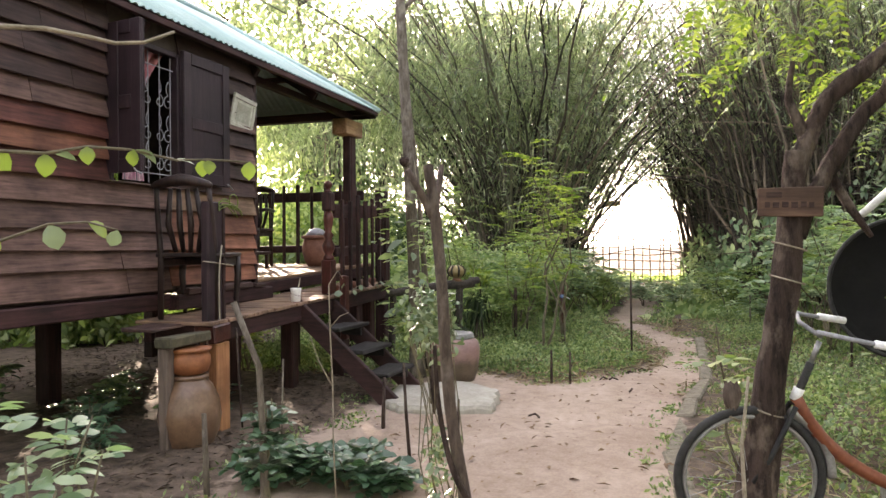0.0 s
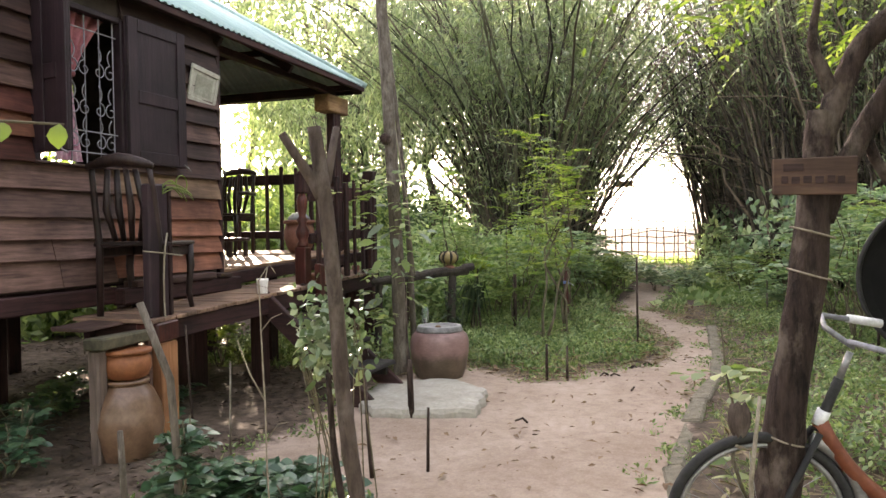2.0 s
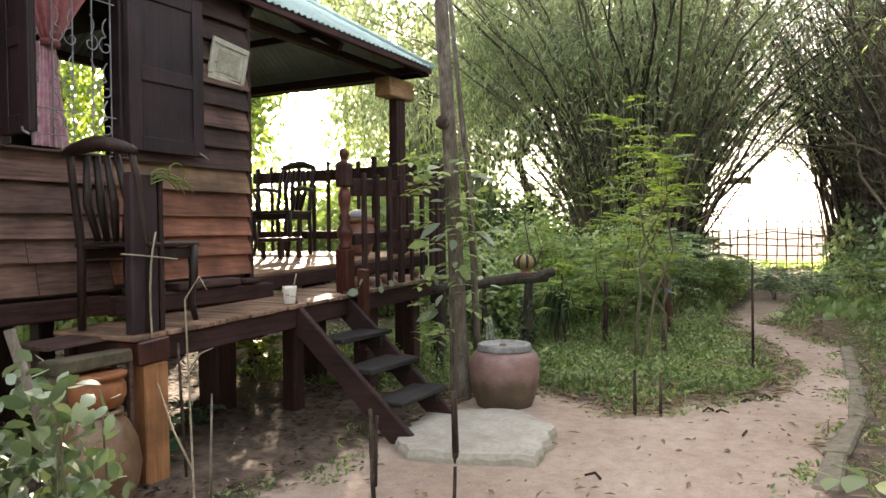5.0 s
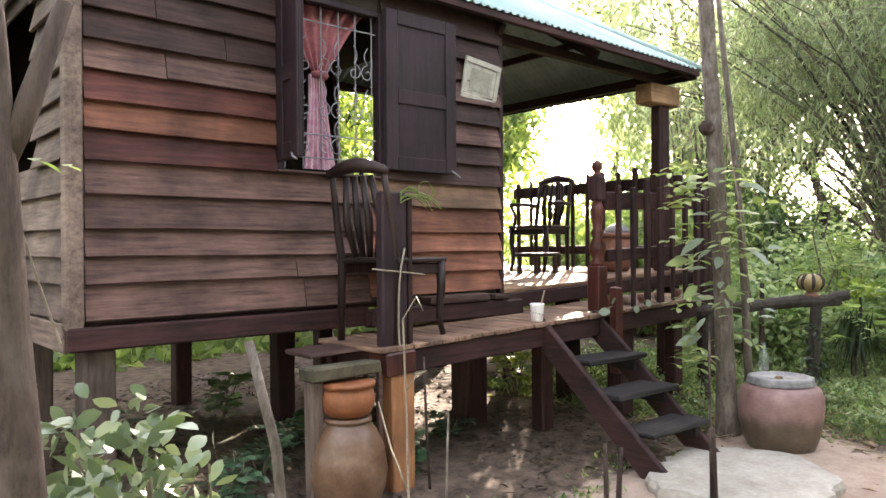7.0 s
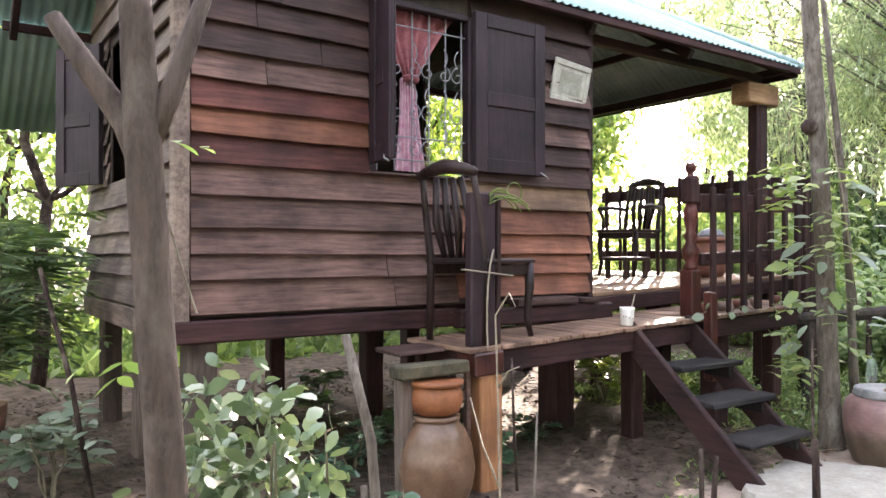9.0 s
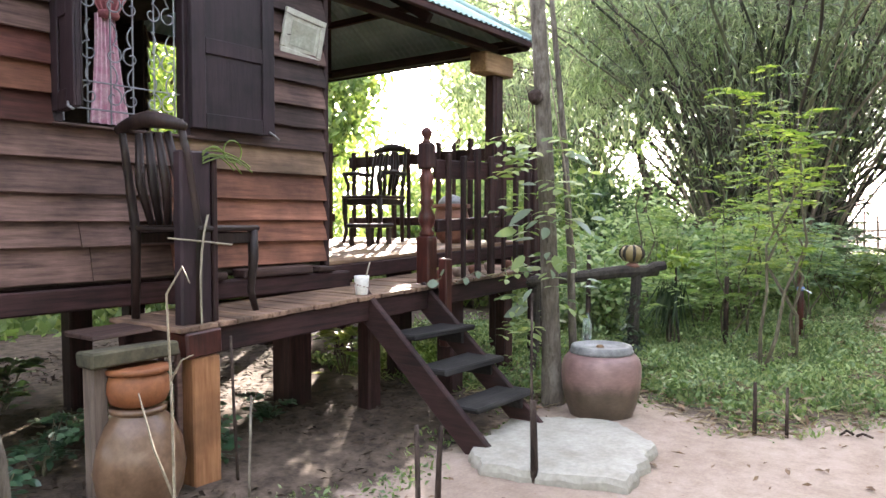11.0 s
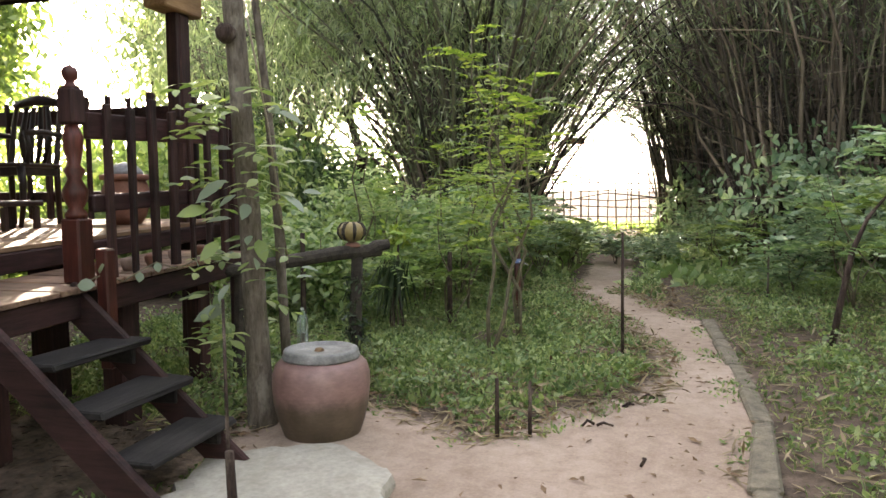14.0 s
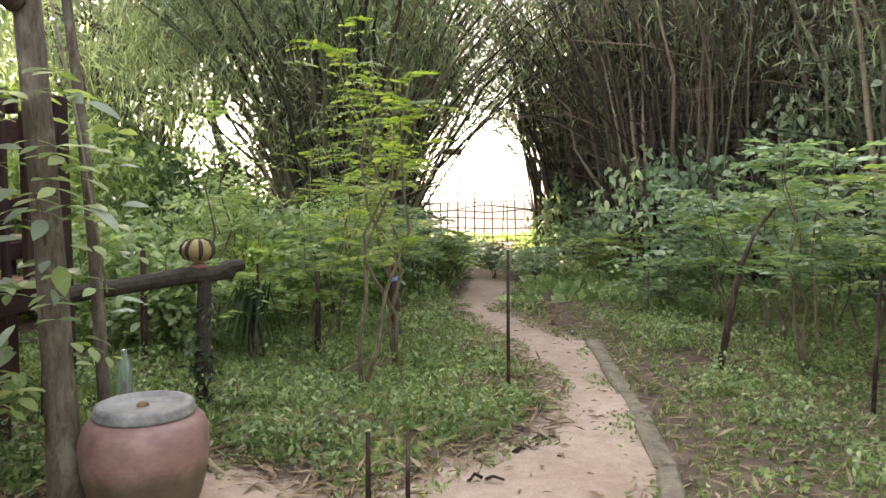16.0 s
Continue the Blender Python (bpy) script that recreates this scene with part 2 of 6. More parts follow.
# garden and bluish leaf greens are raised to carry sky sheen and haze
LEAF_BED = leafy("garden leaf", (0.12, 0.195, 0.085), (0.25, 0.33, 0.155), (0.45, 0.50, 0.30), 0.32, 0.5)
LEAF_PALE = leafy("pale variegated leaf", (0.075, 0.12, 0.06), (0.14, 0.195, 0.115), (0.27, 0.31, 0.215), 0.35, 0.12)
LEAF_BLUE = leafy("bluish leaf", (0.105, 0.18, 0.11), (0.21, 0.295, 0.185), (0.42, 0.48, 0.36), 0.30, 0.4)
LEAF_DUSTY = leafy("dusty leaf", (0.09, 0.13, 0.085), (0.17, 0.215, 0.155), (0.27, 0.30, 0.24), 0.55, 0.25)
LEAF_IVY = leafy("glossy ivy leaf", (0.022, 0.06, 0.030), (0.05, 0.105, 0.055), (0.105, 0.17, 0.10), 0.3, 0.2)
GRASS = leafy("grass blade", (0.09, 0.13, 0.05), (0.19, 0.24, 0.10), (0.38, 0.385, 0.21), 0.6, 0.35)
LEAF_WEED = leafy("weed leaf", (0.075, 0.13, 0.05), (0.175, 0.245, 0.105), (0.35, 0.40, 0.21), 0.45, 0.4)
STRAW = leafy("straw", (0.13, 0.095, 0.055), (0.24, 0.18, 0.11), (0.36, 0.29, 0.19), 0.8, 0.15)


def ground_material():
    m, nt, b = mat("ground")
    at = nt.nodes.new("ShaderNodeAttribute")
    at.attribute_name = "sand"
    vec = coords(nt, (1, 1, 1))
    f1, f2, f3 = noise_tex(nt, vec, 0.9, 7, 0.6), noise_tex(nt, vec, 9, 8, 0.7), noise_tex(nt, vec, 60, 5, 0.7)
    sand = ramp(nt, f1, [(0.32, (0.27, 0.200, 0.153)), (0.68, (0.395, 0.311, 0.253))])
    sand = mixc(nt, 0.6, sand, ramp(nt, f2, [(0.34, (0.68, 0.64, 0.60)), (0.6, (1.08, 1.08, 1.08))]), "MULTIPLY")
    soil = ramp(nt, f2, [(0.35, (0.042, 0.031, 0.023)), (0.65, (0.15, 0.11, 0.082))])
    edge = nt.nodes.new("ShaderNodeMath")
    edge.operation = "ADD"
    nt.links.new(at.outputs["Fac"], edge.inputs[0])
    wob = nt.nodes.new("ShaderNodeMath")
    wob.operation, wob.inputs[1].default_value = "MULTIPLY_ADD", 0.9
    wob.inputs[2].default_value = -0.45
    nt.links.new(f2, wob.inputs[0])
    nt.links.new(wob.outputs[0], edge.inputs[1])
    k = ramp(nt, edge.outputs[0], [(0.38, (0, 0, 0)), (0.62, (1, 1, 1))])
    c = mixc(nt, k, soil, sand)
    c = mixc(nt, 0.5, c, ramp(nt, f3, [(0.3, (0.7, 0.7, 0.7)), (0.7, (1.2, 1.2, 1.2))]), "MULTIPLY")
    nt.links.new(c, b.inputs["Base Color"])
    b.inputs["Roughness"].default_value, b.inputs["Specular IOR Level"].default_value = 0.95, 0.15
    bump(nt, f2, b, 0.6, 0.02)
    return m


GROUND = ground_material()

# ---- building helpers ----


class Shape:
    """Vertices and faces of one mesh."""

    def __init__(self):
        self.v, self.f = [], []

    def add(self, verts, faces):
        n = len(self.v)
        self.v += [tuple(p) for p in verts]
        self.f += [[n + i for i in q] for q in faces]
        return self

    def box(self, x0, x1, y0, y1, z0, z1, c=0.006, m=None, wob=0.0):
        """A box with chamfered edges."""
        cx, cy, cz = (x0 + x1) / 2, (y0 + y1) / 2, (z0 + z1) / 2
        h = (abs(x1 - x0) / 2, abs(y1 - y0) / 2, abs(z1 - z0) / 2)
        c = min(c, min(h) * 0.6)
        vs, idx = [], {}
        for sx in (-1, 1):
            for sy in (-1, 1):
                for sz in (-1, 1):
                    w = [random.uniform(-wob, wob) for _ in range(3)]
                    for a in range(3):
                        p = [sx * (h[0] - (c if a != 0 else 0)), sy * (h[1] - (c if a != 1 else 0)), sz * (h[2] - (c if a != 2 else 0))]
                        idx[(sx, sy, sz, a)] = len(vs)
                        vs.append(Vector((cx + p[0] + w[0], cy + p[1] + w[1], cz + p[2] + w[2])))
        I = lambda s, a: idx[(*s, a)]
        fs = []
        for a in range(3):
            b, d = (a + 1) % 3, (a + 2) % 3
            for s in (-1, 1):
                q = []
                for sb, sd in ((-1, -1), (1, -1), (1, 1), (-1, 1)):
                    k = [0, 0, 0]
                    k[a], k[b], k[d] = s, sb, sd
                    q.append(I(k, a))
                fs.append(q if s > 0 else q[::-1])
            for sb in (-1, 1):
                for sd in (-1, 1):
                    k0, k1 = [0, 0, 0], [0, 0, 0]
                    k0[a], k1[a] = -1, 1
                    for k in (k0, k1):
                        k[b], k[d] = sb, sd
                    q = [I(k0, b), I(k1, b), I(k1, d), I(k0, d)]
                    fs.append(q if sb * sd < 0 else q[::-1])
        for k in ((x, y, z) for x in (-1, 1) for y in (-1, 1) for z in (-1, 1)):
            q = [I(k, 0), I(k, 1), I(k, 2)]
            fs.append(q if k[0] * k[1] * k[2] > 0 else q[::-1])
        if m is not None:
            vs = [m @ p for p in vs]
        return self.add(vs, fs)

    def lathe(self, profile, segs=28, at=(0, 0, 0), m=None, lump=0.0):
        """A turned shape: (radius, height) from the bottom to the top."""
        vs, fs = [], []
        for r, z in profile:
            for i in range(segs):
                a = 2 * math.pi * i / segs
                k = r * (1 + lump * math.sin(3 * a + z * 9))
                vs.append(Vector((at[0] + k * math.cos(a), at[1] + k * math.sin(a), at[2] + z)))
        for j in range(len(profile) - 1):
            for i in range(segs):
                k = (i + 1) % segs
                fs.append([j * segs + i, j * segs + k, (j + 1) * segs + k, (j + 1) * segs + i])
        fs.append(list(range(segs))[::-1])
        fs.append([(len(profile) - 1) * segs + i for i in range(segs)])
        if m is not None:
            vs = [m @ p for p in vs]
        return self.add(vs, fs)

    def tube(self, pts, radii, segs=7, cap=True):
        """A tube along points; radii a number or one for each point."""
        pts = [Vector(p) for p in pts]
        if not hasattr(radii, "__len__"):
            radii = [radii] * len(pts)
        vs, fs = [], []
        side = None
        for i, p in enumerate(pts):
            d = (pts[min(i + 1, len(pts) - 1)] - pts[max(i - 1, 0)]).normalized()
            if side is None:
                side = d.orthogonal().normalized()
            side = (side - d * side.dot(d)).normalized()
            up = d.cross(side)
            for k in range(segs):
                a = 2 * math.pi * k / segs
                vs.append(p + (side * math.cos(a) + up * math.sin(a)) * radii[i])
        for j in range(len(pts) - 1):
            for i in range(segs):
                k = (i + 1) % segs
                fs.append([j * segs + i, j * segs + k, (j + 1) * segs + k, (j + 1) * segs + i])
        if cap:
            fs.append(list(range(segs))[::-1])
            fs.append([(len(pts) - 1) * segs + i for i in range(segs)])
        return self.add(vs, fs)

    def trunk(self, pts, radii, segs=20, n=26, amp=0.12, seed=0.0):
        """An uneven, knobbly trunk along points."""
        P, R = [], []
        pts = [Vector(p) for p in pts]
        for i in range(n):
            t = i / (n - 1) * (len(pts) - 1)
            k = min(int(t), len(pts) - 2)
            f = t - k
            p0, p1, p2, p3 = pts[max(k - 1, 0)], pts[k], pts[k + 1], pts[min(k + 2, len(pts) - 1)]
            P.append(0.5 * (2 * p1 + (p2 - p0) * f + (2 * p0 - 5 * p1 + 4 * p2 - p3) * f * f + (3 * p1 - p0 - 3 * p2 + p3) * f ** 3))
            R.append(radii[k] * (1 - f) + radii[k + 1] * f)
        start = len(self.v)
        self.tube(P, R, segs)
        for q in range(start, len(self.v)):
            ring = (q - start) // segs
            c = P[min(ring, n - 1)]
            v = Vector(self.v[q])
            k = 1 + amp * (noise.noise(Vector((v.x * 22 + seed, v.y * 22, v.z * 5))) + 0.6 * noise.noise(Vector((v.x * 9, v.y * 9 + seed, v.z * 3.5))))
            self.v[q] = tuple(c + (v - c) * k)
        return self

    def mesh(self, name, material, smooth=False):
        me = bpy.data.meshes.new(name)
        me.from_pydata(self.v, [], self.f)
        me.materials.append(material)
        if smooth:
            me.polygons.foreach_set("use_smooth", [True] * len(me.polygons))
        me.update()
        return me


def part(name, shape, material, parent=None, label="", smooth=False):
    ob = new(name, shape.mesh(name, material, smooth))
    if parent is not None:
        ob.parent = parent
    return tagged(ob, label)


def thing(name, label, category, at=(0, 0, 0), group="", kind=""):
    ob = new(name)
    ob.location = at
    ob.empty_display_size = 0.1
    return tagged(ob, label, category, group, kind)


def bez(a, b, c, n=8):
    a, b, c = Vector(a), Vector(b), Vector(c)
    return [a * (1 - t) ** 2 + b * 2 * t * (1 - t) + c * t * t for t in (i / (n - 1) for i in range(n))]


def leaves(name, pos, along, size, ratio, material, parent=None, fold=0.15, droop=0.0, normals=None, full=False):
    """One mesh of many folded leaf blades. pos, along: n x 3 arrays; size: n lengths; ratio: width by length; full: a rounder outline."""
    n = len(pos)
    along = along / (np.linalg.norm(along, axis=1, keepdims=True) + 1e-9)
    ref = np.random.normal(size=(n, 3)) if normals is None else normals
    side = np.cross(along, ref)
    side /= np.linalg.norm(side, axis=1, keepdims=True) + 1e-9
    nor = np.cross(side, along)
    L, W = size[:, None], (size * ratio)[:, None] * 0.5
    down = np.array([0, 0, -1.0])

    def at(t, w):
        return pos + along * L * t + down * L * droop * t * t + side * W * w + nor * W * abs(w) * fold * 2

    if full:
        ring = [at(0, 0), at(0.22, 0.72), at(0.5, 1.0), at(0.78, 0.66), at(1.0, 0), at(0.78, -0.66), at(0.5, -1.0), at(0.22, -0.72)]
        pat = [0, 1, 7, 1, 2, 7, 2, 6, 7, 2, 3, 6, 3, 5, 6, 3, 4, 5]
    else:
        ring = [at(0, 0), at(0.45, 1.0), at(1.0, 0), at(0.45, -1.0)]
        pat = [0, 1, 2, 0, 2, 3]
    k, m = len(ring), len(pat)
    v = np.stack(ring, 1).reshape(-1, 3)
    me = bpy.data.meshes.new(name)
    me.vertices.add(k * n)
    me.vertices.foreach_set("co", v.astype(np.float32).ravel())
    tri = np.arange(n)[:, None] * k + np.array(pat)[None]
    me.loops.add(m * n)
    me.loops.foreach_set("vertex_index", tri.ravel().astype(np.int32))
    me.polygons.add(m // 3 * n)
    me.polygons.foreach_set("loop_start", np.arange(m // 3 * n, dtype=np.int32) * 3)
    me.polygons.foreach_set("loop_total", np.full(m // 3 * n, 3, dtype=np.int32))
    if full:
        me.polygons.foreach_set("use_smooth", [True] * (m // 3 * n))
    me.materials.append(material)
    me.update(calc_edges=True)
    ob = new(name, me)
    if parent is not None:
        ob.parent = parent
    return ob


rng = np.random.default_rng(7)
U = rng.uniform

# ---- ground ----
KERB_LINE = [(-3.2, -4.12), (-1.0, -3.86), (0.5, -3.68), (1.5, -3.76), (2.2, -3.82), (3.2, -3.97), (4.6, -4.01), (6.5, -3.99)]
# house-side edge pulled out, so dark soil also stands in for deck shade
YARD = [(-9, -4.6), (-3.2, -4.12), (-1.0, -3.86), (0.5, -3.68), (1.5, -3.76), (2.2, -3.82), (3.2, -3.97), (4.6, -4.01), (6.5, -3.99), (7.2, -3.7), (8.6, -3.1),
        (11.5, -3.3), (15, -3.2), (23, -3.6), (23, -2.6), (15, -2.5), (11.5, -2.6), (8.3, -2.5), (6.4, -3.12), (5.3, -3.42), (4.3, -3.48), (3.7, -3.30), (3.05, -2.75),
        (2.62, -2.42), (2.9, -2.05), (3.2, -1.62), (3.0, -1.2), (2.4, -1.15), (1.2, -1.2), (0.2, -1.2), (-1.5, -1.35), (-3, -1.0), (-4.4, 1.0), (-9, 2.0)]


def inside(px, py, poly):
    """Signed distance to a polygon's edge, positive within, for arrays of points."""
    d = np.full(px.shape, 1e9)
    ins = np.zeros(px.shape, bool)
    for (x0, y0), (x1, y1) in zip(poly, poly[1:] + poly[:1]):
        ex, ey = x1 - x0, y1 - y0
        t = np.clip(((px - x0) * ex + (py - y0) * ey) / (ex * ex + ey * ey), 0, 1)
        d = np.minimum(d, np.hypot(px - x0 - t * ex, py - y0 - t * ey))
        cross = ((y0 > py) != (y1 > py)) & (px < (x1 - x0) * (py - y0) / (y1 - y0 + 1e-12) + x0)
        ins ^= cross
    return np.where(ins, d, -d)


def ground_height(x, y):
    z = 0.012 * np.sin(1.7 * x + 0.6) * np.sin(1.3 * y) + 0.008 * np.sin(4.1 * x - 2.2 * y)
    return z + 0.035 * np.clip(-inside(np.asarray(x, float), np.asarray(y, float), YARD) * 2.5, 0, 1)


def build_ground():
    xs = np.concatenate([[-600, -150, -50, -25, -14], np.arange(-9, 12, 0.12), np.arange(12, 26, 0.5), [28, 32, 40, 60, 110, 220, 600]])
    ys = np.concatenate([[-600, -150, -50, -25, -14], np.arange(-9, 6, 0.12), [6.5, 7.5, 9, 12, 18, 30, 60, 150, 600]])
    gx, gy = np.meshgrid(xs, ys)
    h = ground_height(gx, gy)
    far = (np.hypot(gx, gy) > 40)
    h = np.where(far, 0, h)
    sand = np.clip(0.5 + inside(gx, gy, YARD) * 2.2, 0, 1)
    nx, ny = len(xs), len(ys)
    idx = np.arange(nx * ny).reshape(ny, nx)
    f = np.stack([idx[:-1, :-1], idx[:-1, 1:], idx[1:, 1:], idx[1:, :-1]], -1).reshape(-1, 4)
    me = bpy.data.meshes.new("ground")
    me.from_pydata(np.stack([gx, gy, h], -1).reshape(-1, 3).tolist(), [], f.tolist())
    at = me.attributes.new("sand", "FLOAT", "POINT")
    at.data.foreach_set("value", sand.ravel().astype(np.float32))
    me.polygons.foreach_set("use_smooth", [True] * len(me.polygons))
    me.materials.append(GROUND)
    tagged(new("ground", me), "pale trodden sand and dark leaf-strewn soil", "ground", kind="structure")


build_ground()

kerb = thing("kerb", "low rough concrete edging beside the sand path", "kerb", kind="structure")
for (x0, y0), (x1, y1) in zip(KERB_LINE, KERB_LINE[1:]):
    L, a = math.hypot(x1 - x0, y1 - y0), math.atan2(y1 - y0, x1 - x0)
    m = Matrix.Translation((x0, y0, 0)) @ Matrix.Rotation(a, 4, "Z")
    n = max(1, round(L / 0.9))
    for i in range(n):
        part("kerb_stone", Shape().box(i * L / n, (i + 1) * L / n - 0.008, -0.065 + random.uniform(-.014, .014), 0.06 + random.uniform(-.014, .014), -0.1, 0.030 + random.uniform(-.012, .008), 0.016, m, 0.014), KERB, kerb)


def build_slab():
    out = [(1.20, -1.42), (1.60, -1.31), (1.94, -1.27), (2.10, -1.50), (2.25, -1.78), (2.12, -2.00), (1.96, -2.18), (1.62, -2.26), (1.28, -2.29), (1.12, -1.95), (1.06, -1.60)]
    pts = []
    for (x0, y0), (x1, y1) in zip(out, out[1:] + out[:1]):
        for i in range(5):
            t = i / 5
            pts.append((x0 + (x1 - x0) * t + random.uniform(-.02, .02), y0 + (y1 - y0) * t + random.uniform(-.02, .02)))
    s, n = Shape(), len(pts)
    cx, cy = sum(p[0] for p in pts) / n, sum(p[1] for p in pts) / n
    rings = [(1.02, -0.05), (1.015, 0.03), (0.985, 0.062), (0.8, 0.068), (0.5, 0.07), (0.2, 0.068)]
    v = [(cx + (x - cx) * k, cy + (y - cy) * k, z + (random.uniform(-.008, .004) if k > 0.9 else 0)) for k, z in rings for x, y in pts]
    f = [[j * n + i, j * n + (i + 1) % n, (j + 1) * n + (i + 1) % n, (j + 1) * n + i] for j in range(len(rings) - 1) for i in range(n)]
    f.append([(len(rings) - 1) * n + i for i in range(n)])
    s.add(v, f)
    ob = part("stone_slab", s, CONCRETE)
    tagged(ob, "rough grey concrete slab with broken edges before the steps", "slab")


build_slab()

# ---- the house ----
XL, XR, YB = -1.40, 1.49, 2.45
SEAMS = [1.03, 1.203, 1.335, 1.47, 1.64, 1.80, 1.95, 2.09, 2.235, 2.38, 2.53, 2.68, 2.83, 2.99]
WX0, WX1, WZ0, WZ1 = -0.32, 0.40, 1.82, 2.80


def clap(x0, x1, z0, z1, along="x", at=0.0, out=-1):
    """A lapped board: its lower edge stands proud, its upper edge runs under the next."""
    s = Shape()
    lo, hi, th = 0.047, 0.008, 0.022
    j = lambda k: random.uniform(-k, k)
    n = max(2, int(abs(x1 - x0) / 0.35) + 1)
    v = []
    for i in range(n + 1):
        u = x0 + (x1 - x0) * i / n
        w, d = j(0.004), j(0.0025)
        for off, z in ((lo + d, z0 - 0.012 + w), (lo + d - 0.003, z0 - 0.016 + w), (lo - th, z0 - 0.012), (hi - th * 0.5, z1 + 0.004), (hi, z1 + 0.004)):
            p = (u, at + out * off) if along == "x" else (at + out * off, u)
            v.append((p[0], p[1], z))
    f = []
    for i in range(n):
        for k in range(5):
            f.append([i * 5 + k, i * 5 + (k + 1) % 5, (i + 1) * 5 + (k + 1) % 5, (i + 1) * 5 + k])
    f.append([4, 3, 2, 1, 0])
    f.append([n * 5 + k for k in range(5)])
    return s.add(v, f)


def boards(parent, a0, a1, z_list, mats, along="x", at=0.0, out=-1, hole=None, joint=0.25):
    for k, (z0, z1) in enumerate(zip(z_list, z_list[1:])):
        spans = [(a0, a1)]
        if hole and z1 > hole[2] + 0.02 and z0 < hole[3] - 0.02:
            spans = [(a0, hole[0]), (hole[1], a1)]
        for s0, s1 in spans:
            cuts = [s0, s1]
            if s1 - s0 > 1.0 and random.random() < joint * 2:
                cuts.insert(1, s0 + (s1 - s0) * random.uniform(0.3, 0.85))
            for c0, c1 in zip(cuts, cuts[1:]):
                zz0 = max(z0, hole[3]) if hole and c0 < hole[1] and c1 > hole[0] and z0 < hole[3] < z1 else z0
                part("board", clap(c0 + 0.002, c1 - 0.002, zz0, z1, along, at, out), mats(k, c0, c1), parent)


wall_front = thing("wall_front", "weathered lapped timber boards in greys, reds and browns", "wall", kind="structure")
# top rows are brown, which also puts the eave's shade into the boards
LEFT_MIX = [WOOD_RED, WOOD_GREY, WOOD_GREY, WOOD_GREY, WOOD_GREY, WOOD_RED, WOOD_ORANGE, WOOD_RED, WOOD_GREY, WOOD_BROWN, WOOD_BROWN, WOOD_BROWN, WOOD_BROWN]
RIGHT_MIX = [WOOD_ORANGE, WOOD_ORANGE, WOOD_ORANGE, WOOD_ORANGE, WOOD_TAN, WOOD_BROWN, WOOD_BROWN, WOOD_GREY, WOOD_BROWN, WOOD_GREY, WOOD_BROWN, WOOD_BROWN, WOOD_BROWN]
hole = (WX0, WX1, WZ0, WZ1)
boards(wall_front, XL + 0.04, 0.30, SEAMS[:6], lambda k, a, b: random.choice([LEFT_MIX[k], LEFT_MIX[k], WOOD_GREY]))
boards(wall_front, XL + 0.04, WX0, SEAMS[5:], lambda k, a, b: LEFT_MIX[k + 5] if b - a > 0.2 else WOOD_TAN, joint=0.4)
boards(wall_front, 0.30, XR - 0.01, [1.06] + SEAMS[1:6], lambda k, a, b: RIGHT_MIX[k], joint=0)
boards(wall_front, WX1, XR - 0.01, SEAMS[5:], lambda k, a, b: RIGHT_MIX[k + 5], joint=0)
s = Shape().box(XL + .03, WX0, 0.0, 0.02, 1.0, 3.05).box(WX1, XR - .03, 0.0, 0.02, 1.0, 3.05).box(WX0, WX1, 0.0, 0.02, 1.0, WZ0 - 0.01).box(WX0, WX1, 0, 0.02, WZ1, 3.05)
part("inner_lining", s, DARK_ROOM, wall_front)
part("corner_post", Shape().box(XL - 0.045, XL + 0.035, -0.05, 0.04, 0.97, 3.1, 0.008), WOOD_SIDE, wall_front)
part("corner_post", Shape().box(XR - 0.02, XR + 0.03, -0.03, 0.05, 0.97, 3.1, 0.008), DARK_Z, wall_front)

wall_left = thing("wall_left", "grey lapped boards of the end wall with a window", "wall", kind="structure")
LH = (0.62, 1.75, 1.79, 2.75)
boards(wall_left, 0.03, YB, [0.90, 1.03] + SEAMS[1:], lambda k, a, b: WOOD_SIDE, "y", XL, -1, LH, 0)
s = Shape().box(XL, XL + 0.02, 0.02, LH[0], 1.0, 3.05).box(XL, XL + 0.02, LH[1], YB, 1.0, 3.05).box(XL, XL + 0.02, LH[0], LH[1], 1.0, LH[2]).box(XL, XL + 0.02, LH[0], LH[1], LH[3], 3.05)
part("inner_lining", s, DARK_ROOM, wall_left)

wall_right = thing("wall_right", "brown lapped boards of the wall onto the porch", "wall", kind="structure")
boards(wall_right, 0.05, YB, SEAMS, lambda k, a, b: WOOD_SIDE, "y", XR, 1, (1.50, 2.15, 1.05, 2.95), 0)
s = Shape().box(XR - 0.03, XR - 0.01, 0.02, 1.50, 1.0, 3.05).box(XR - 0.03, XR - 0.01, 2.15, YB, 1.0, 3.05)
part("inner_lining", s, DARK_ROOM, wall_right)

wall_back = thing("wall_back", "dark boarded back wall of the house", "wall", kind="structure")
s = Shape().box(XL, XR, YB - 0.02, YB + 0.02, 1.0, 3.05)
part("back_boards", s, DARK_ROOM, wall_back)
floor_in = part("floor", Shape().box(XL, XR, 0.02, YB, 0.985, 1.03, 0.003), DARK_Y)
tagged(floor_in, "dark boarded floor inside the house", "floor", kind="structure")

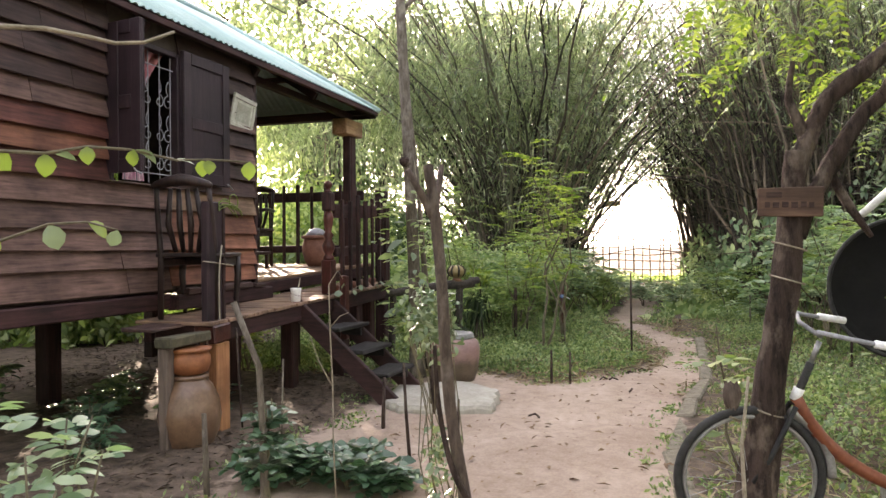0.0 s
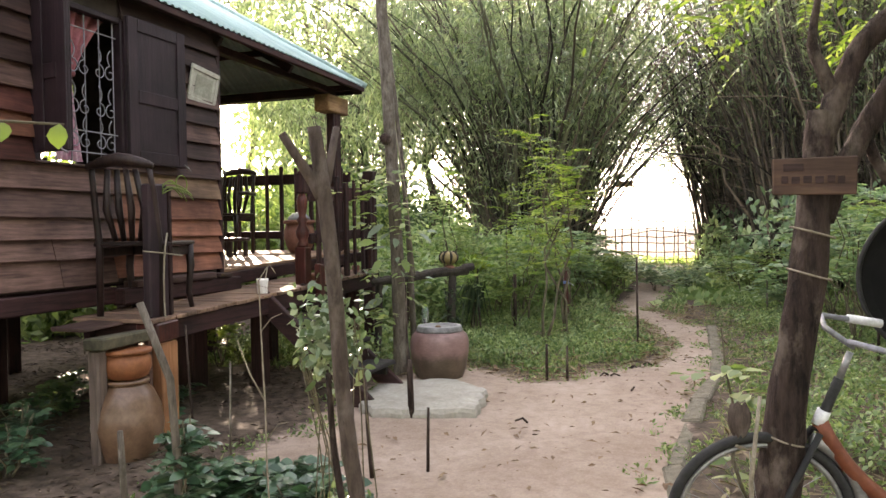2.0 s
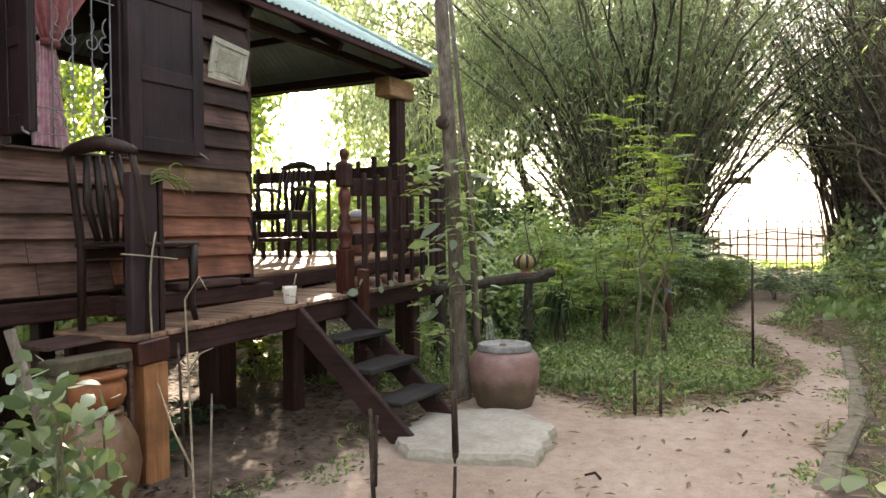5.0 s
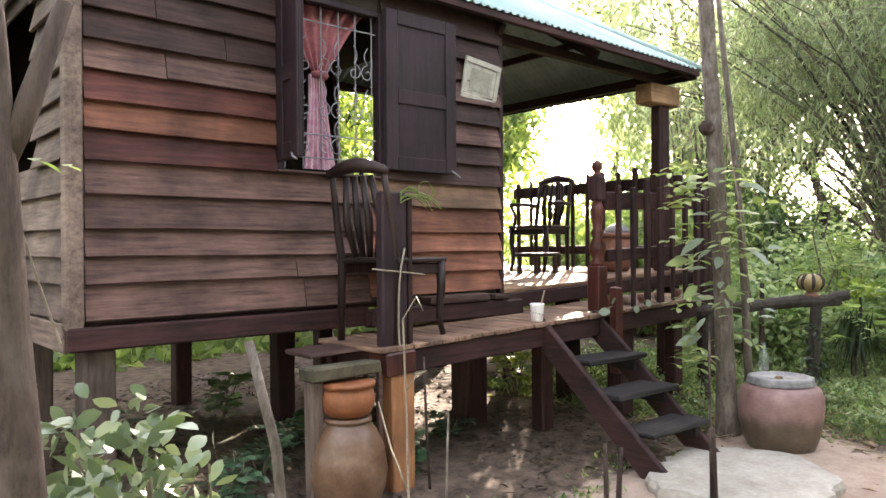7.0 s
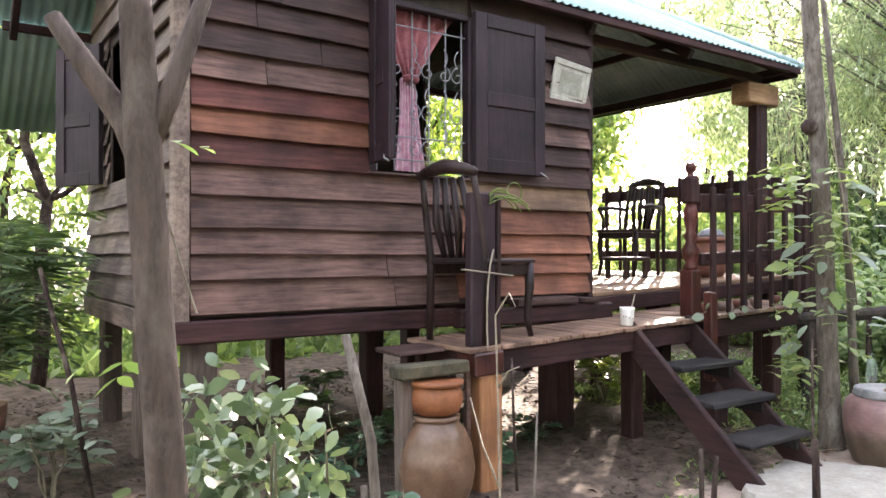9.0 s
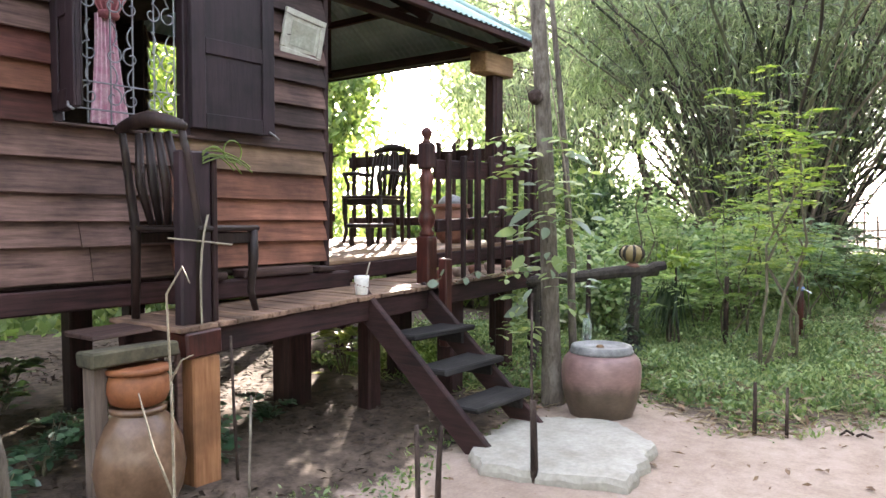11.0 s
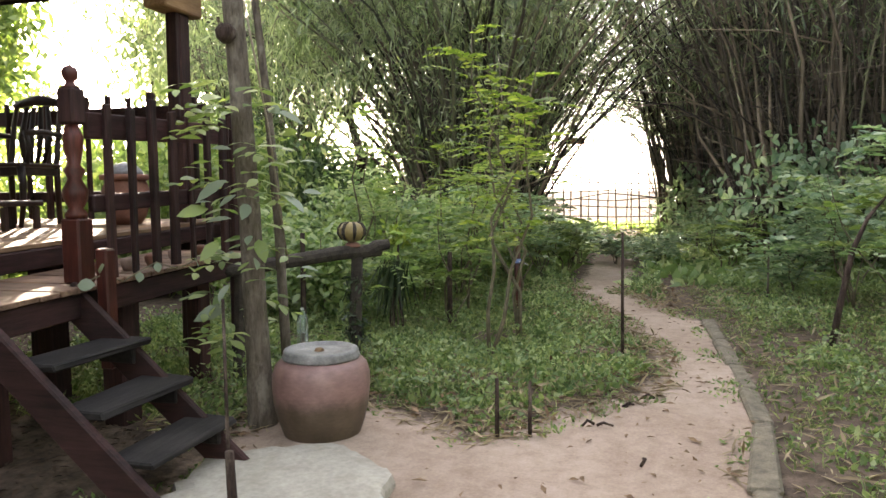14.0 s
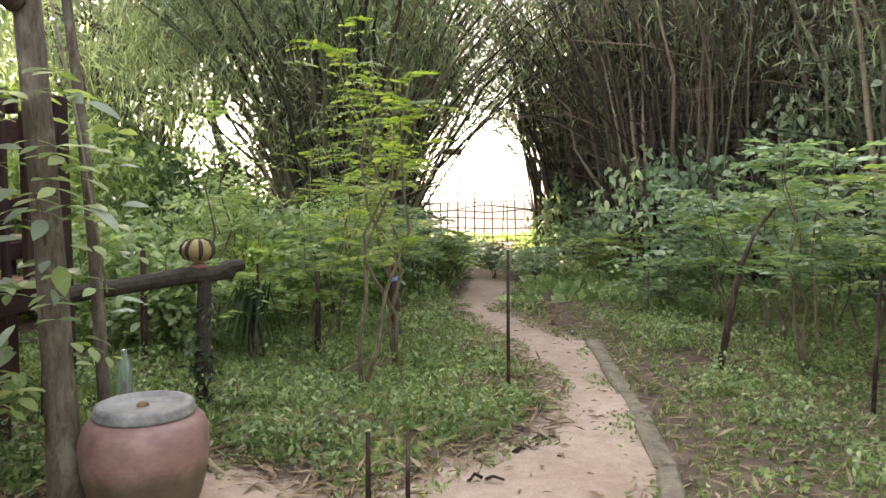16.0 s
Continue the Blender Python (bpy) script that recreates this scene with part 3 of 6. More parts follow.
# beams and stilts
sill = part("floor_beam", Shape().box(XL - 0.04, 0.28, -0.06, 0.06, 0.87, 0.985, 0.01, wob=0.004), DARK_X)
tagged(sill, "dark red-brown timber beam under the wall", "beam")
for y in (1.2, YB):
    b = part("floor_beam", Shape().box(XL, XR, y - 0.05, y + 0.05, 0.86, 0.98, 0.008, wob=0.004), DARK_X)
    tagged(b, "dark timber beam under the house floor", "beam")
sb = part("side_board", Shape().box(XL - 0.05, XL - 0.02, 0.0, YB + 0.05, 0.86, 1.0, 0.006, wob=0.004), WOOD_SIDE)
tagged(sb, "grey board along the foot of the end wall", "board")
for x, y, r in ((-1.28, 0.1, .075), (-1.28, 2.35, .075), (0.05, 2.35, .07), (0.42, 1.3, .075), (1.42, 0.25, .1), (1.45, 2.35, .075), (-1.28, 1.25, .07), (2.9, 2.3, .07), (4.0, 2.35, .07),
                (2.6, 0.25, .08), (4.02, 0.15, .08), (2.9, 1.2, .07)):
    top = 0.83 + 0.0332 * x if x > 1.5 else 0.87
    p = part("stilt", Shape().box(x - r, x + r, y - r, y + r, -0.1, top, 0.012, wob=0.008), STILT_GREY if x < -1.2 else DARK_Z)
    tagged(p, "thick square grey weathered stilt under the house" if x < -1.2 else "thick square dark timber stilt under the house", "post", "house stilts")

# lower deck, its floor rising a little towards the far end
TILT = Matrix.Translation((0, 0, 0.815)) @ Matrix.Rotation(radians(-1.9), 4, "Y")
DX0, DX1, DY0, DY1 = -0.06, 3.42, -0.62, 0.0


def deck_z(x):
    return 0.815 + 0.0332 * x


deck = thing("lower_deck", "worn brown plank landing along the front of the house", "deck", kind="structure")
x = DX0
while x < DX1:
    w = min(random.uniform(0.09, 0.13), DX1 - x)
    part("deck_board", Shape().box(x, x + w - 0.005, DY0 - random.uniform(0, 0.025), DY1, -0.026, random.uniform(-0.002, 0.003), 0.004, TILT, 0.001), DECK_WOOD, deck)
    x += w
part("front_joist", Shape().box(DX0 + 0.1, DX1, DY0 + 0.01, DY0 + 0.07, -0.16, -0.028, 0.008, TILT, 0.003), DARK_X, deck)
part("back_joist", Shape().box(DX0, DX1, -0.14, -0.08, -0.16, -0.028, 0.008, TILT, 0.003), DARK_X, deck)
part("end_block", Shape().box(-0.04, 0.16, DY0 - 0.035, DY0 + 0.14, -0.15, -0.028, 0.01, TILT, 0.004), RED_TURNED, deck)
part("end_joist", Shape().box(-0.02, 0.06, DY0 + 0.14, -0.06, -0.14, -0.028, 0.008, TILT, 0.003), DARK_Y, deck)
part("side_shelf", Shape().box(-0.36, -0.02, -0.40, -0.14, -0.035, -0.012, 0.005, TILT, 0.003), WOOD_GREY, deck)
plinth = part("plinth_beam", Shape().box(0.25, 1.62, -0.13, -0.03, 0.86, 0.975, 0.012, wob=0.004), DARK_X)
tagged(plinth, "dark red timber step beam under the wall boards", "beam")
for x0, x1, zz in ((0.36, 0.58, .995), (0.70, 1.25, 1.005), (1.30, 1.46, .99)):
    b = part("loose_board", Shape().box(x0, x1, -0.15, -0.03, 0.978, zz + 0.025, 0.006, wob=0.004), WOOD_BROWN)
    tagged(b, "short brown board lying on the step beam", "board")

pillar = part("deck_pillar", Shape().box(0.0, 0.155, -0.65, -0.50, -0.1, 0.664, 0.008, wob=0.003), POST_ORANGE)
tagged(pillar, "bright orange-brown square timber pillar under the deck corner", "post")
strip = part("batten", Shape().box(-0.055, -0.025, -0.60, -0.57, -0.05, 0.70, 0.004), WOOD_GREY)
tagged(strip, "thin grey batten standing beside the deck pillar", "batten")
for x, y, r in ((1.62, -0.30, .06), (2.35, -0.45, .075), (3.2, -0.4, .06)):
    p = part("deck_stilt", Shape().box(x - r, x + r, y - r, y + r, -0.1, deck_z(x) - 0.165, 0.012, wob=0.006), DARK_Z)
    tagged(p, "square dark timber stilt under the deck", "post", "deck stilts")

# upper porch floor, with the same rise
porch = thing("porch_floor", "raised porch floor of pale tan boards", "floor", kind="structure")
y = 0.02
while y < 2.45:
    part("porch_board", Shape().box(1.55, 4.27, y, y + 0.125, 0.137, 0.163 + random.uniform(-.002, .002), 0.004, TILT), WOOD_TAN, porch)
    y += 0.13
part("porch_beam", Shape().box(1.55, 4.27, 0.0, 0.07, 0.02, 0.134, 0.008, TILT), DARK_X, porch)
part("porch_beam", Shape().box(1.55, 4.27, 2.38, 2.45, 0.02, 0.134, 0.008, TILT), DARK_X, porch)

# the roof: corrugated sheets on rafters
RX0, RX1, EY, EZ, RY, RZ, BY = -2.05, 4.13, -0.16, 3.03, 1.22, 3.90, 2.62


def corrugated(x0, x1, ya, za, yb, zb, top=None, m=None):
    """A sheet of thin corrugated metal, its waves running up the slope from (ya, za) to (yb, zb); top(x): how far up each wave goes."""
    s = Shape()
    n = int((x1 - x0) / 0.0127)
    up = Vector((0, -(zb - za), yb - ya)).normalized()
    if up.z < 0:
        up = -up
    v, f = [], []
    for side in (0, 1):
        for j in range(2):
            for i in range(n + 1):
                x = x0 + (x1 - x0) * i / n
                t = j * (top(x) if top else 1.0)
                h = 0.009 * math.sin(2 * math.pi * x / 0.076) - side * 0.0025
                v.append(Vector((x, ya + (yb - ya) * t + up.y * h, za + (zb - za) * t + up.z * h)))
    k = n + 1
    for i in range(n):
        f.append([i, i + 1, k + i + 1, k + i])
        f.append([2 * k + i + 1, 2 * k + i, 3 * k + i, 3 * k + i + 1])
        f.append([i + 1, i, 2 * k + i, 2 * k + i + 1])
    if m is not None:
        v = [m @ p for p in v]
    return s.add(v, f)


roof = thing("roof", "corrugated blue-green metal hip roof on dark rafters", "roof", kind="structure")
HALF = RY - EY
hip = lambda x: max(0.0, min(1.0, (RX1 - x) / HALF))
part("roof_sheet", corrugated(RX0, RX1, EY, EZ, RY, RZ, hip), ROOF, roof, smooth=True)
part("roof_sheet", corrugated(RX0, RX1, BY, EZ, RY, RZ, hip), ROOF, roof, smooth=True)
turn = Matrix.Translation((RX1, RY, 0)) @ Matrix.Rotation(math.pi / 2, 4, "Z")
part("hip_sheet", corrugated(-HALF, HALF, 0.0, EZ, HALF, RZ, lambda u: max(0.0, 1 - abs(u) / HALF), turn), ROOF, roof, smooth=True)
part("lean_to_sheet", corrugated(RX0 - 0.12, 1.35, 3.65, 2.40, BY - 0.05, EZ - 0.03), ROOF, roof, smooth=True)
part("ridge_cap", Shape().tube([(RX0, RY, RZ + .01), (RX1 - HALF, RY, RZ + .01)], 0.05, 10), ROOF, roof, smooth=True)
for y0 in (EY, BY):
    part("hip_cap", Shape().tube([(RX1, y0, EZ + .01), (RX1 - HALF, RY, RZ + .01)], 0.035, 8), ROOF, roof, smooth=True)
    part("hip_rafter", Shape().tube([(RX1 - 0.05, y0 + (RY - y0) * .04, EZ - 0.07), (RX1 - HALF, RY, RZ - 0.09)], 0.035, 4), DARK_Y, roof)
slope = math.atan2(RZ - EZ, HALF)
for k in range(3):
    t = 0.04 + k * 0.40
    y, z = EY + HALF * t, EZ + (RZ - EZ) * t - 0.05
    xe = RX1 - HALF * t - 0.05
    part("purlin", Shape().box(RX0 + 0.05, xe, y - 0.025, y + 0.025, z - 0.035, z + 0.03, 0.005), DARK_X, roof)
    part("purlin", Shape().box(RX0 + 0.05, xe, 2 * RY - y - 0.025, 2 * RY - y + 0.025, z - 0.035, z + 0.03, 0.005), DARK_X, roof)
    part("purlin", Shape().box(xe - 0.045, xe + 0.005, y + 0.03, 2 * RY - y - 0.03, z - 0.035, z + 0.03, 0.005), DARK_Y, roof)
for x in (RX0 + 0.12, XL + 0.02, 0.0, XR - 0.02, 2.6):
    for sgn in (0, 1):
        L = math.hypot(HALF, RZ - EZ)
        m = Matrix.Translation((x, EY if sgn == 0 else BY, EZ)) @ Matrix.Rotation(slope if sgn == 0 else math.pi - slope, 4, "X")
        zz = (-0.17, -0.09) if sgn == 0 else (0.09, 0.17)
        part("rafter", Shape().box(-0.025, 0.025, 0.02, L, *zz, 0.005, m), DARK_Y, roof)
part("wall_plate", Shape().box(XL, RX1 - 0.2, 0.12, 0.20, 2.92, 2.99, 0.006), DARK_X, roof)
part("wall_plate", Shape().box(XL, RX1 - 0.2, 2.30, 2.38, 2.92, 2.99, 0.006), DARK_X, roof)
part("wall_plate", Shape().box(RX1 - 0.28, RX1 - 0.2, 0.21, 2.29, 2.92, 2.99, 0.006), DARK_Y, roof)
part("eave_board", Shape().box(RX0, RX1 - 0.02, EY + 0.01, EY + 0.035, EZ - 0.06, EZ - 0.012, 0.004), DARK_X, roof)
part("eave_board", Shape().box(RX1 - 0.04, RX1 - 0.015, EY + 0.04, BY - 0.04, EZ - 0.085, EZ - 0.012, 0.004), DARK_Y, roof)
gable = Shape()
gable.add([(XL + .01, 0.05, 3.0), (XL + .01, 2.40, 3.0), (XL + .01, RY, 3.78), (XL - .03, 0.05, 3.0), (XL - .03, 2.40, 3.0), (XL - .03, RY, 3.78)],
          [[0, 1, 2], [5, 4, 3], [0, 3, 4, 1], [1, 4, 5, 2], [2, 5, 3, 0]])
part("gable_board", gable, WOOD_SIDE, roof)

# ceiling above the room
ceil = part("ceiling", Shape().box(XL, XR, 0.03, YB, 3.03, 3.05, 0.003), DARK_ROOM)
tagged(ceil, "dark boarded ceiling of the house", "ceiling", kind="structure")

# porch posts
post = thing("porch_post", "dark timber porch post with a pale carved block at its head", "post", (3.93, 0.16, 0))
part("shaft", Shape().box(-0.07, 0.06, -0.06, 0.06, 1.10, 2.72, 0.01, wob=0.004), DARK_Z, post)
part("batten", Shape().box(-0.105, -0.072, -0.05, 0.05, 1.9, 2.7, 0.006, wob=0.004), DARK_Z, post)
part("capital", Shape().box(-0.30, 0.18, -0.10, 0.09, 2.70, 2.89, 0.012, wob=0.006), CAP_WOOD, post, "pale orange timber block")
# ---- railings ----


def picket(parent, x, y, z0, z1, r=0.022, material=None):
    part("picket", Shape().box(x - r, x + r, y - r * 0.7, y + r * 0.7, z0, z1, 0.006, wob=0.005), material or DARK_Z, parent)


def rail_run(parent, a, b, zb, zt, n, low, high, tall=0.12):
    """Pickets and two rails from a to b on plan; low and high: heights of the rails above the floor line zb."""
    L, ang = math.hypot(b[0] - a[0], b[1] - a[1]), math.atan2(b[1] - a[1], b[0] - a[0])
    dz = math.atan2(zt - zb, L)
    m = Matrix.Translation((a[0], a[1], zb)) @ Matrix.Rotation(ang, 4, "Z") @ Matrix.Rotation(-dz, 4, "Y")
    for h, t in ((low, 0.09), (high, tall)):
        part("rail", Shape().box(0, L, -0.018, 0.018, h - t / 2, h + t / 2, 0.007, m, 0.004), DARK_X, parent)
    for i in range(n):
        t = (i + 0.5) / n
        x, y, z = a[0] + (b[0] - a[0]) * t, a[1] + (b[1] - a[1]) * t, zb + (zt - zb) * t
        off = 0.034
        picket(parent, x + math.sin(ang) * off, y - math.cos(ang) * off, z, z + high + random.uniform(0.10, 0.17), random.uniform(0.02, 0.028))


front_rail = thing("front_railing", "dark timber picket railing along the deck edge", "railing")
rail_run(front_rail, (2.06, -0.55), (3.36, -0.55), deck_z(2.06), deck_z(3.36), 7, 0.40, 0.80, 0.13)
side_rail = thing("side_railing", "dark timber picket railing at the end of the porch", "railing")
rail_run(side_rail, (4.2, 2.36), (4.2, 0.1), 1.12, 1.12, 11, 0.19, 0.87, 0.12)
back_rail = thing("back_railing", "dark timber picket railing at the back of the porch", "railing")
rail_run(back_rail, (1.6, 2.40), (4.0, 2.40), 1.03, 1.11, 11, 0.24, 0.93, 0.12)
link_rail = thing("corner_railing", "dark weathered picket railing at the porch corner", "railing")
rail_run(link_rail, (3.42, -0.52), (4.18, -0.12), deck_z(3.4), deck_z(4.1), 4, 0.40, 0.80, 0.13)
cp = part("corner_railing_post", Shape().box(4.17, 4.31, -0.20, -0.06, -0.1, 2.05, 0.012, wob=0.008), DARK_Z)
tagged(cp, "tall dark reddish timber post standing at the porch corner", "post")


def turned_post(x, y, z):
    p = thing("newel_post", "dark red turned newel post with a ball finial", "post", (x, y, z))
    part("base", Shape().box(-0.055, 0.055, -0.055, 0.055, 0, 0.33, 0.01), RED_TURNED, p)
    prof = [(0.05, 0.33), (0.055, 0.35), (0.035, 0.38), (0.058, 0.43), (0.062, 0.47), (0.032, 0.53), (0.052, 0.57), (0.03, 0.60), (0.046, 0.68), (0.05, 0.74), (0.03, 0.80)]
    part("turning", Shape().lathe(prof, 20), RED_TURNED, p, smooth=True)
    part("head", Shape().box(-0.05, 0.05, -0.05, 0.05, 0.80, 0.98, 0.012), DARK_Z, p)
    part("finial", Shape().lathe([(0.048, 0.98), (0.03, 0.995), (0.02, 1.01), (0.035, 1.03), (0.042, 1.055), (0.033, 1.08), (0.006, 1.095)], 18), RED_TURNED, p, smooth=True)


turned_post(1.98, -0.52, deck_z(1.98))

# corner board-post of the deck
dp = thing("deck_corner_post", "tall dark plank post at the deck corner with string tied round", "post", (0.1, -0.56, 0.80))
part("plank", Shape().box(-0.12, 0.055, -0.03, 0.03, 0.01, 0.86, 0.01, wob=0.004), SHUTTER, dp)
part("edge_strip", Shape().box(0.06, 0.09, -0.035, 0.035, 0.01, 0.84, 0.006), DARK_Z, dp)
z = 0.42
part("string", Shape().tube(bez((-0.2, -0.05, z + .02), (0.0, -0.06, z), (0.16, -0.05, z - 0.02), 6), 0.005, 5), LIMB, dp)
part("vine", Shape().tube(bez((0.02, -0.05, 0.55), (-0.10, -0.07, 0.25), (0.04, -0.06, -0.55), 9), 0.006, 5), LIMB, dp, smooth=True)

tw = thing("green_twine", "loops of bright green twine hung on the deck post", "twine")
for k in range(7):
    a = random.uniform(0, 6.28)
    part("strand", Shape().tube(bez((0.10, -0.60, 1.60 + 0.01 * k), (0.18 + 0.05 * math.cos(a), -0.62, 1.66 + 0.09 * math.sin(a)), (0.30 + random.uniform(-.06, .1), -0.60, 1.60 + random.uniform(-.05, .03)), 8), 0.004, 5), LEAF_YELLOW, tw)
part("loop", Shape().tube([(0.27 + 0.055 * math.cos(t), -0.61, 1.67 + 0.055 * math.sin(t)) for t in np.linspace(0, 6.28, 18)], 0.004, 5), LEAF_YELLOW, tw)

# ---- steps ----
steps = thing("wooden_steps", "dark weathered plank steps with two slanting strings", "steps")
for x0 in (1.30, 1.90):
    a, b = Vector((x0, -0.58, 0.78)), Vector((x0, -1.46, 0.0))
    d = (b - a).normalized()
    L = (b - a).length + 0.06
    m = Matrix.Translation(a) @ Matrix.Rotation(math.atan2(d.z, d.y), 4, "X")
    part("string", Shape().box(-0.02, 0.02, -0.10, L, -0.075, 0.085, 0.008, m, 0.003), DARK_Y, steps)
for k in range(3):
    z = 0.63 - k * 0.185
    y = -0.83 - k * 0.225
    part("tread", Shape().box(1.32, 1.96, y - 0.12, y + 0.12, z - 0.035, z, 0.008, None, 0.006), STEP_WOOD, steps)
    part("cleat", Shape().box(1.86, 1.885, y - 0.08, y + 0.12, z - 0.12, z - 0.037, 0.006, None, 0.003), STEP_WOOD, steps)
tp = part("step_post", Shape().box(1.94, 2.01, -0.72, -0.65, 0.45, 1.06, 0.008, wob=0.004), RED_TURNED)
tagged(tp, "short dark red post at the head of the steps", "post")

# ---- window ----
win = thing("window_1", "open house window with a dark frame", "window", kind="structure")
part("window_frame", Shape().box(WX0 - 0.02, WX0 + 0.025, -0.045, 0.03, WZ0 - 0.02, WZ1 + 0.03, 0.006), SHUTTER, win)
part("window_frame", Shape().box(WX1 - 0.025, WX1 + 0.02, -0.045, 0.03, WZ0 - 0.02, WZ1 + 0.03, 0.006), SHUTTER, win)
part("window_frame", Shape().box(WX0 + 0.026, WX1 - 0.026, -0.04, 0.03, WZ1, WZ1 + 0.04, 0.006), SHUTTER, win)
part("window_sill", Shape().box(WX0 - 0.03, WX1 + 0.03, -0.07, 0.03, WZ0 - 0.035, WZ0 - 0.021, 0.005), WOOD_GREY, win)


def shutter(name, m, w, h, label):
    p = thing(name, label, "shutter")
    p.matrix_world = m
    part("panel", Shape().box(0, w, -0.010, 0.010, 0, h, 0.003), SHUTTER, p)
    for x0, x1, z0, z1 in ((0, 0.09, 0, h), (w - 0.09, w, 0, h), (0.091, w - 0.091, 0, 0.09), (0.091, w - 0.091, h * 0.42, h * 0.42 + 0.09), (0.091, w - 0.091, h - 0.09, h)):
        part("stile", Shape().box(x0, x1, -0.021, -0.0105, z0, z1, 0.006), SHUTTER, p)
        part("stile", Shape().box(x0, x1, 0.0105, 0.021, z0, z1, 0.006), SHUTTER, p)
    part("latch", Shape().tube([(w - 0.05, -0.03, 0.02), (w - 0.02, -0.04, 0.0), (w + 0.02, -0.03, -0.02)], 0.006, 6), STEEL, p)


shutter("window_shutter", pose(0.40, -0.068, 1.845, 0, 0, -1.5), 0.58, 1.02, "dark purple-brown panelled shutter folded open against the wall")
shutter("window_shutter", pose(-0.33, -0.05, 1.845, 0, 0, -98), 0.30, 1.02, "dark purple-brown shutter standing open from the window")
shutter("window_shutter", pose(-1.46, 1.75, 1.80, 0, 0, 120), 0.44, 0.98, "dark shutter of the end window standing wide open")


def scroll(cx, cz, r, turns, start, y, sgn=1):
    pts = []
    for i in range(15):
        t = i / 14
        a = start + sgn * t * turns * 2 * math.pi
        k = r * (1 - 0.78 * t)
        pts.append((cx + k * math.cos(a), y, cz + k * math.sin(a)))
    return pts


grille = thing("window_grille", "pale wrought-iron window grille with scrolls", "grille")
gy = 0.005
for x in np.linspace(WX0 + 0.05, WX1 - 0.05, 6):
    part("bar", Shape().tube([(x, gy, WZ0), (x, gy, WZ1)], 0.005, 6), IRON, grille)
for z in (WZ0 + 0.07, WZ0 + 0.21, WZ1 - 0.1):
    part("cross_bar", Shape().tube([(WX0 + 0.02, gy - 0.006, z), (WX1 - 0.02, gy - 0.006, z)], 0.0045, 6), IRON, grille)
for i in range(3):
    cx = WX0 + 0.13 + i * 0.225
    for zz in (WZ0 + 0.14, WZ0 + 0.36, WZ0 + 0.62):
        for sg in (-1, 1):
            part("scroll", Shape().tube(scroll(cx + sg * 0.05, zz, 0.055, 1.1, math.pi / 2, gy - 0.012, sg), 0.0042, 5), IRON, grille)
            part("scroll", Shape().tube(bez((cx + sg * 0.05, gy - .012, zz + 0.055), (cx + sg * 0.005, gy - .012, zz + 0.11), (cx + sg * 0.055, gy - .012, zz + 0.165), 7), 0.0042, 5), IRON, grille)


def curtain():
    c = thing("curtain", "pink flowered curtain gathered and tied in the middle", "curtain")
    for z0, z1, mtl, wtop, wbot in ((2.40, 2.82, CURTAIN, 0.34, 0.05), (1.83, 2.40, CURTAIN_PALE, 0.05, 0.115)):
        s, rows, n = Shape(), 14, 40
        v = []
        for j in range(rows + 1):
            t = j / rows
            w = wtop + (wbot - wtop) * (t ** (1.6 if wtop < wbot else 0.8))
            for i in range(n + 1):
                u = i / n * 2 - 1
                v.append((-0.02 + u * w + 0.02 * t, 0.06 + 0.022 * math.sin(u * 17 + t * 2) * (0.4 + w * 3), z1 + (z0 - z1) * t))
        f = [[j * (n + 1) + i, j * (n + 1) + i + 1, (j + 1) * (n + 1) + i + 1, (j + 1) * (n + 1) + i] for j in range(rows) for i in range(n)]
        part("cloth", s.add(v, f), mtl, c, smooth=True)
    part("tie", Shape().lathe([(0.05, 0), (0.058, 0.02), (0.05, 0.04)], 16, (0.0, 0.06, 2.38)), CURTAIN, c, smooth=True)


curtain()


def picture():
    m = pose(1.27, -0.045, 2.525, 8, 6, 0)
    p = thing("picture_frame", "white-framed faded print hung askew on the wall", "picture")
    p.matrix_world = m
    w, h = 0.175, 0.145
    for a in ((-w, w, -h, -h + 0.04), (-w, w, h - 0.04, h), (-w, -w + 0.04, -h + 0.041, h - 0.041), (w - 0.04, w, -h + 0.041, h - 0.041)):
        part("frame", Shape().box(a[0], a[1], -0.012, 0.008, a[2], a[3], 0.004), FRAME_WHITE, p)
    part("mount", Shape().box(-w + 0.035, w - 0.035, -0.003, 0.003, -h + 0.035, h - 0.035, 0.001), FRAME_WHITE, p)
    part("print", Shape().box(-0.105, 0.105, -0.006, -0.0035, -0.078, 0.078, 0.001), PICTURE, p)


picture()

# ---- chairs ----


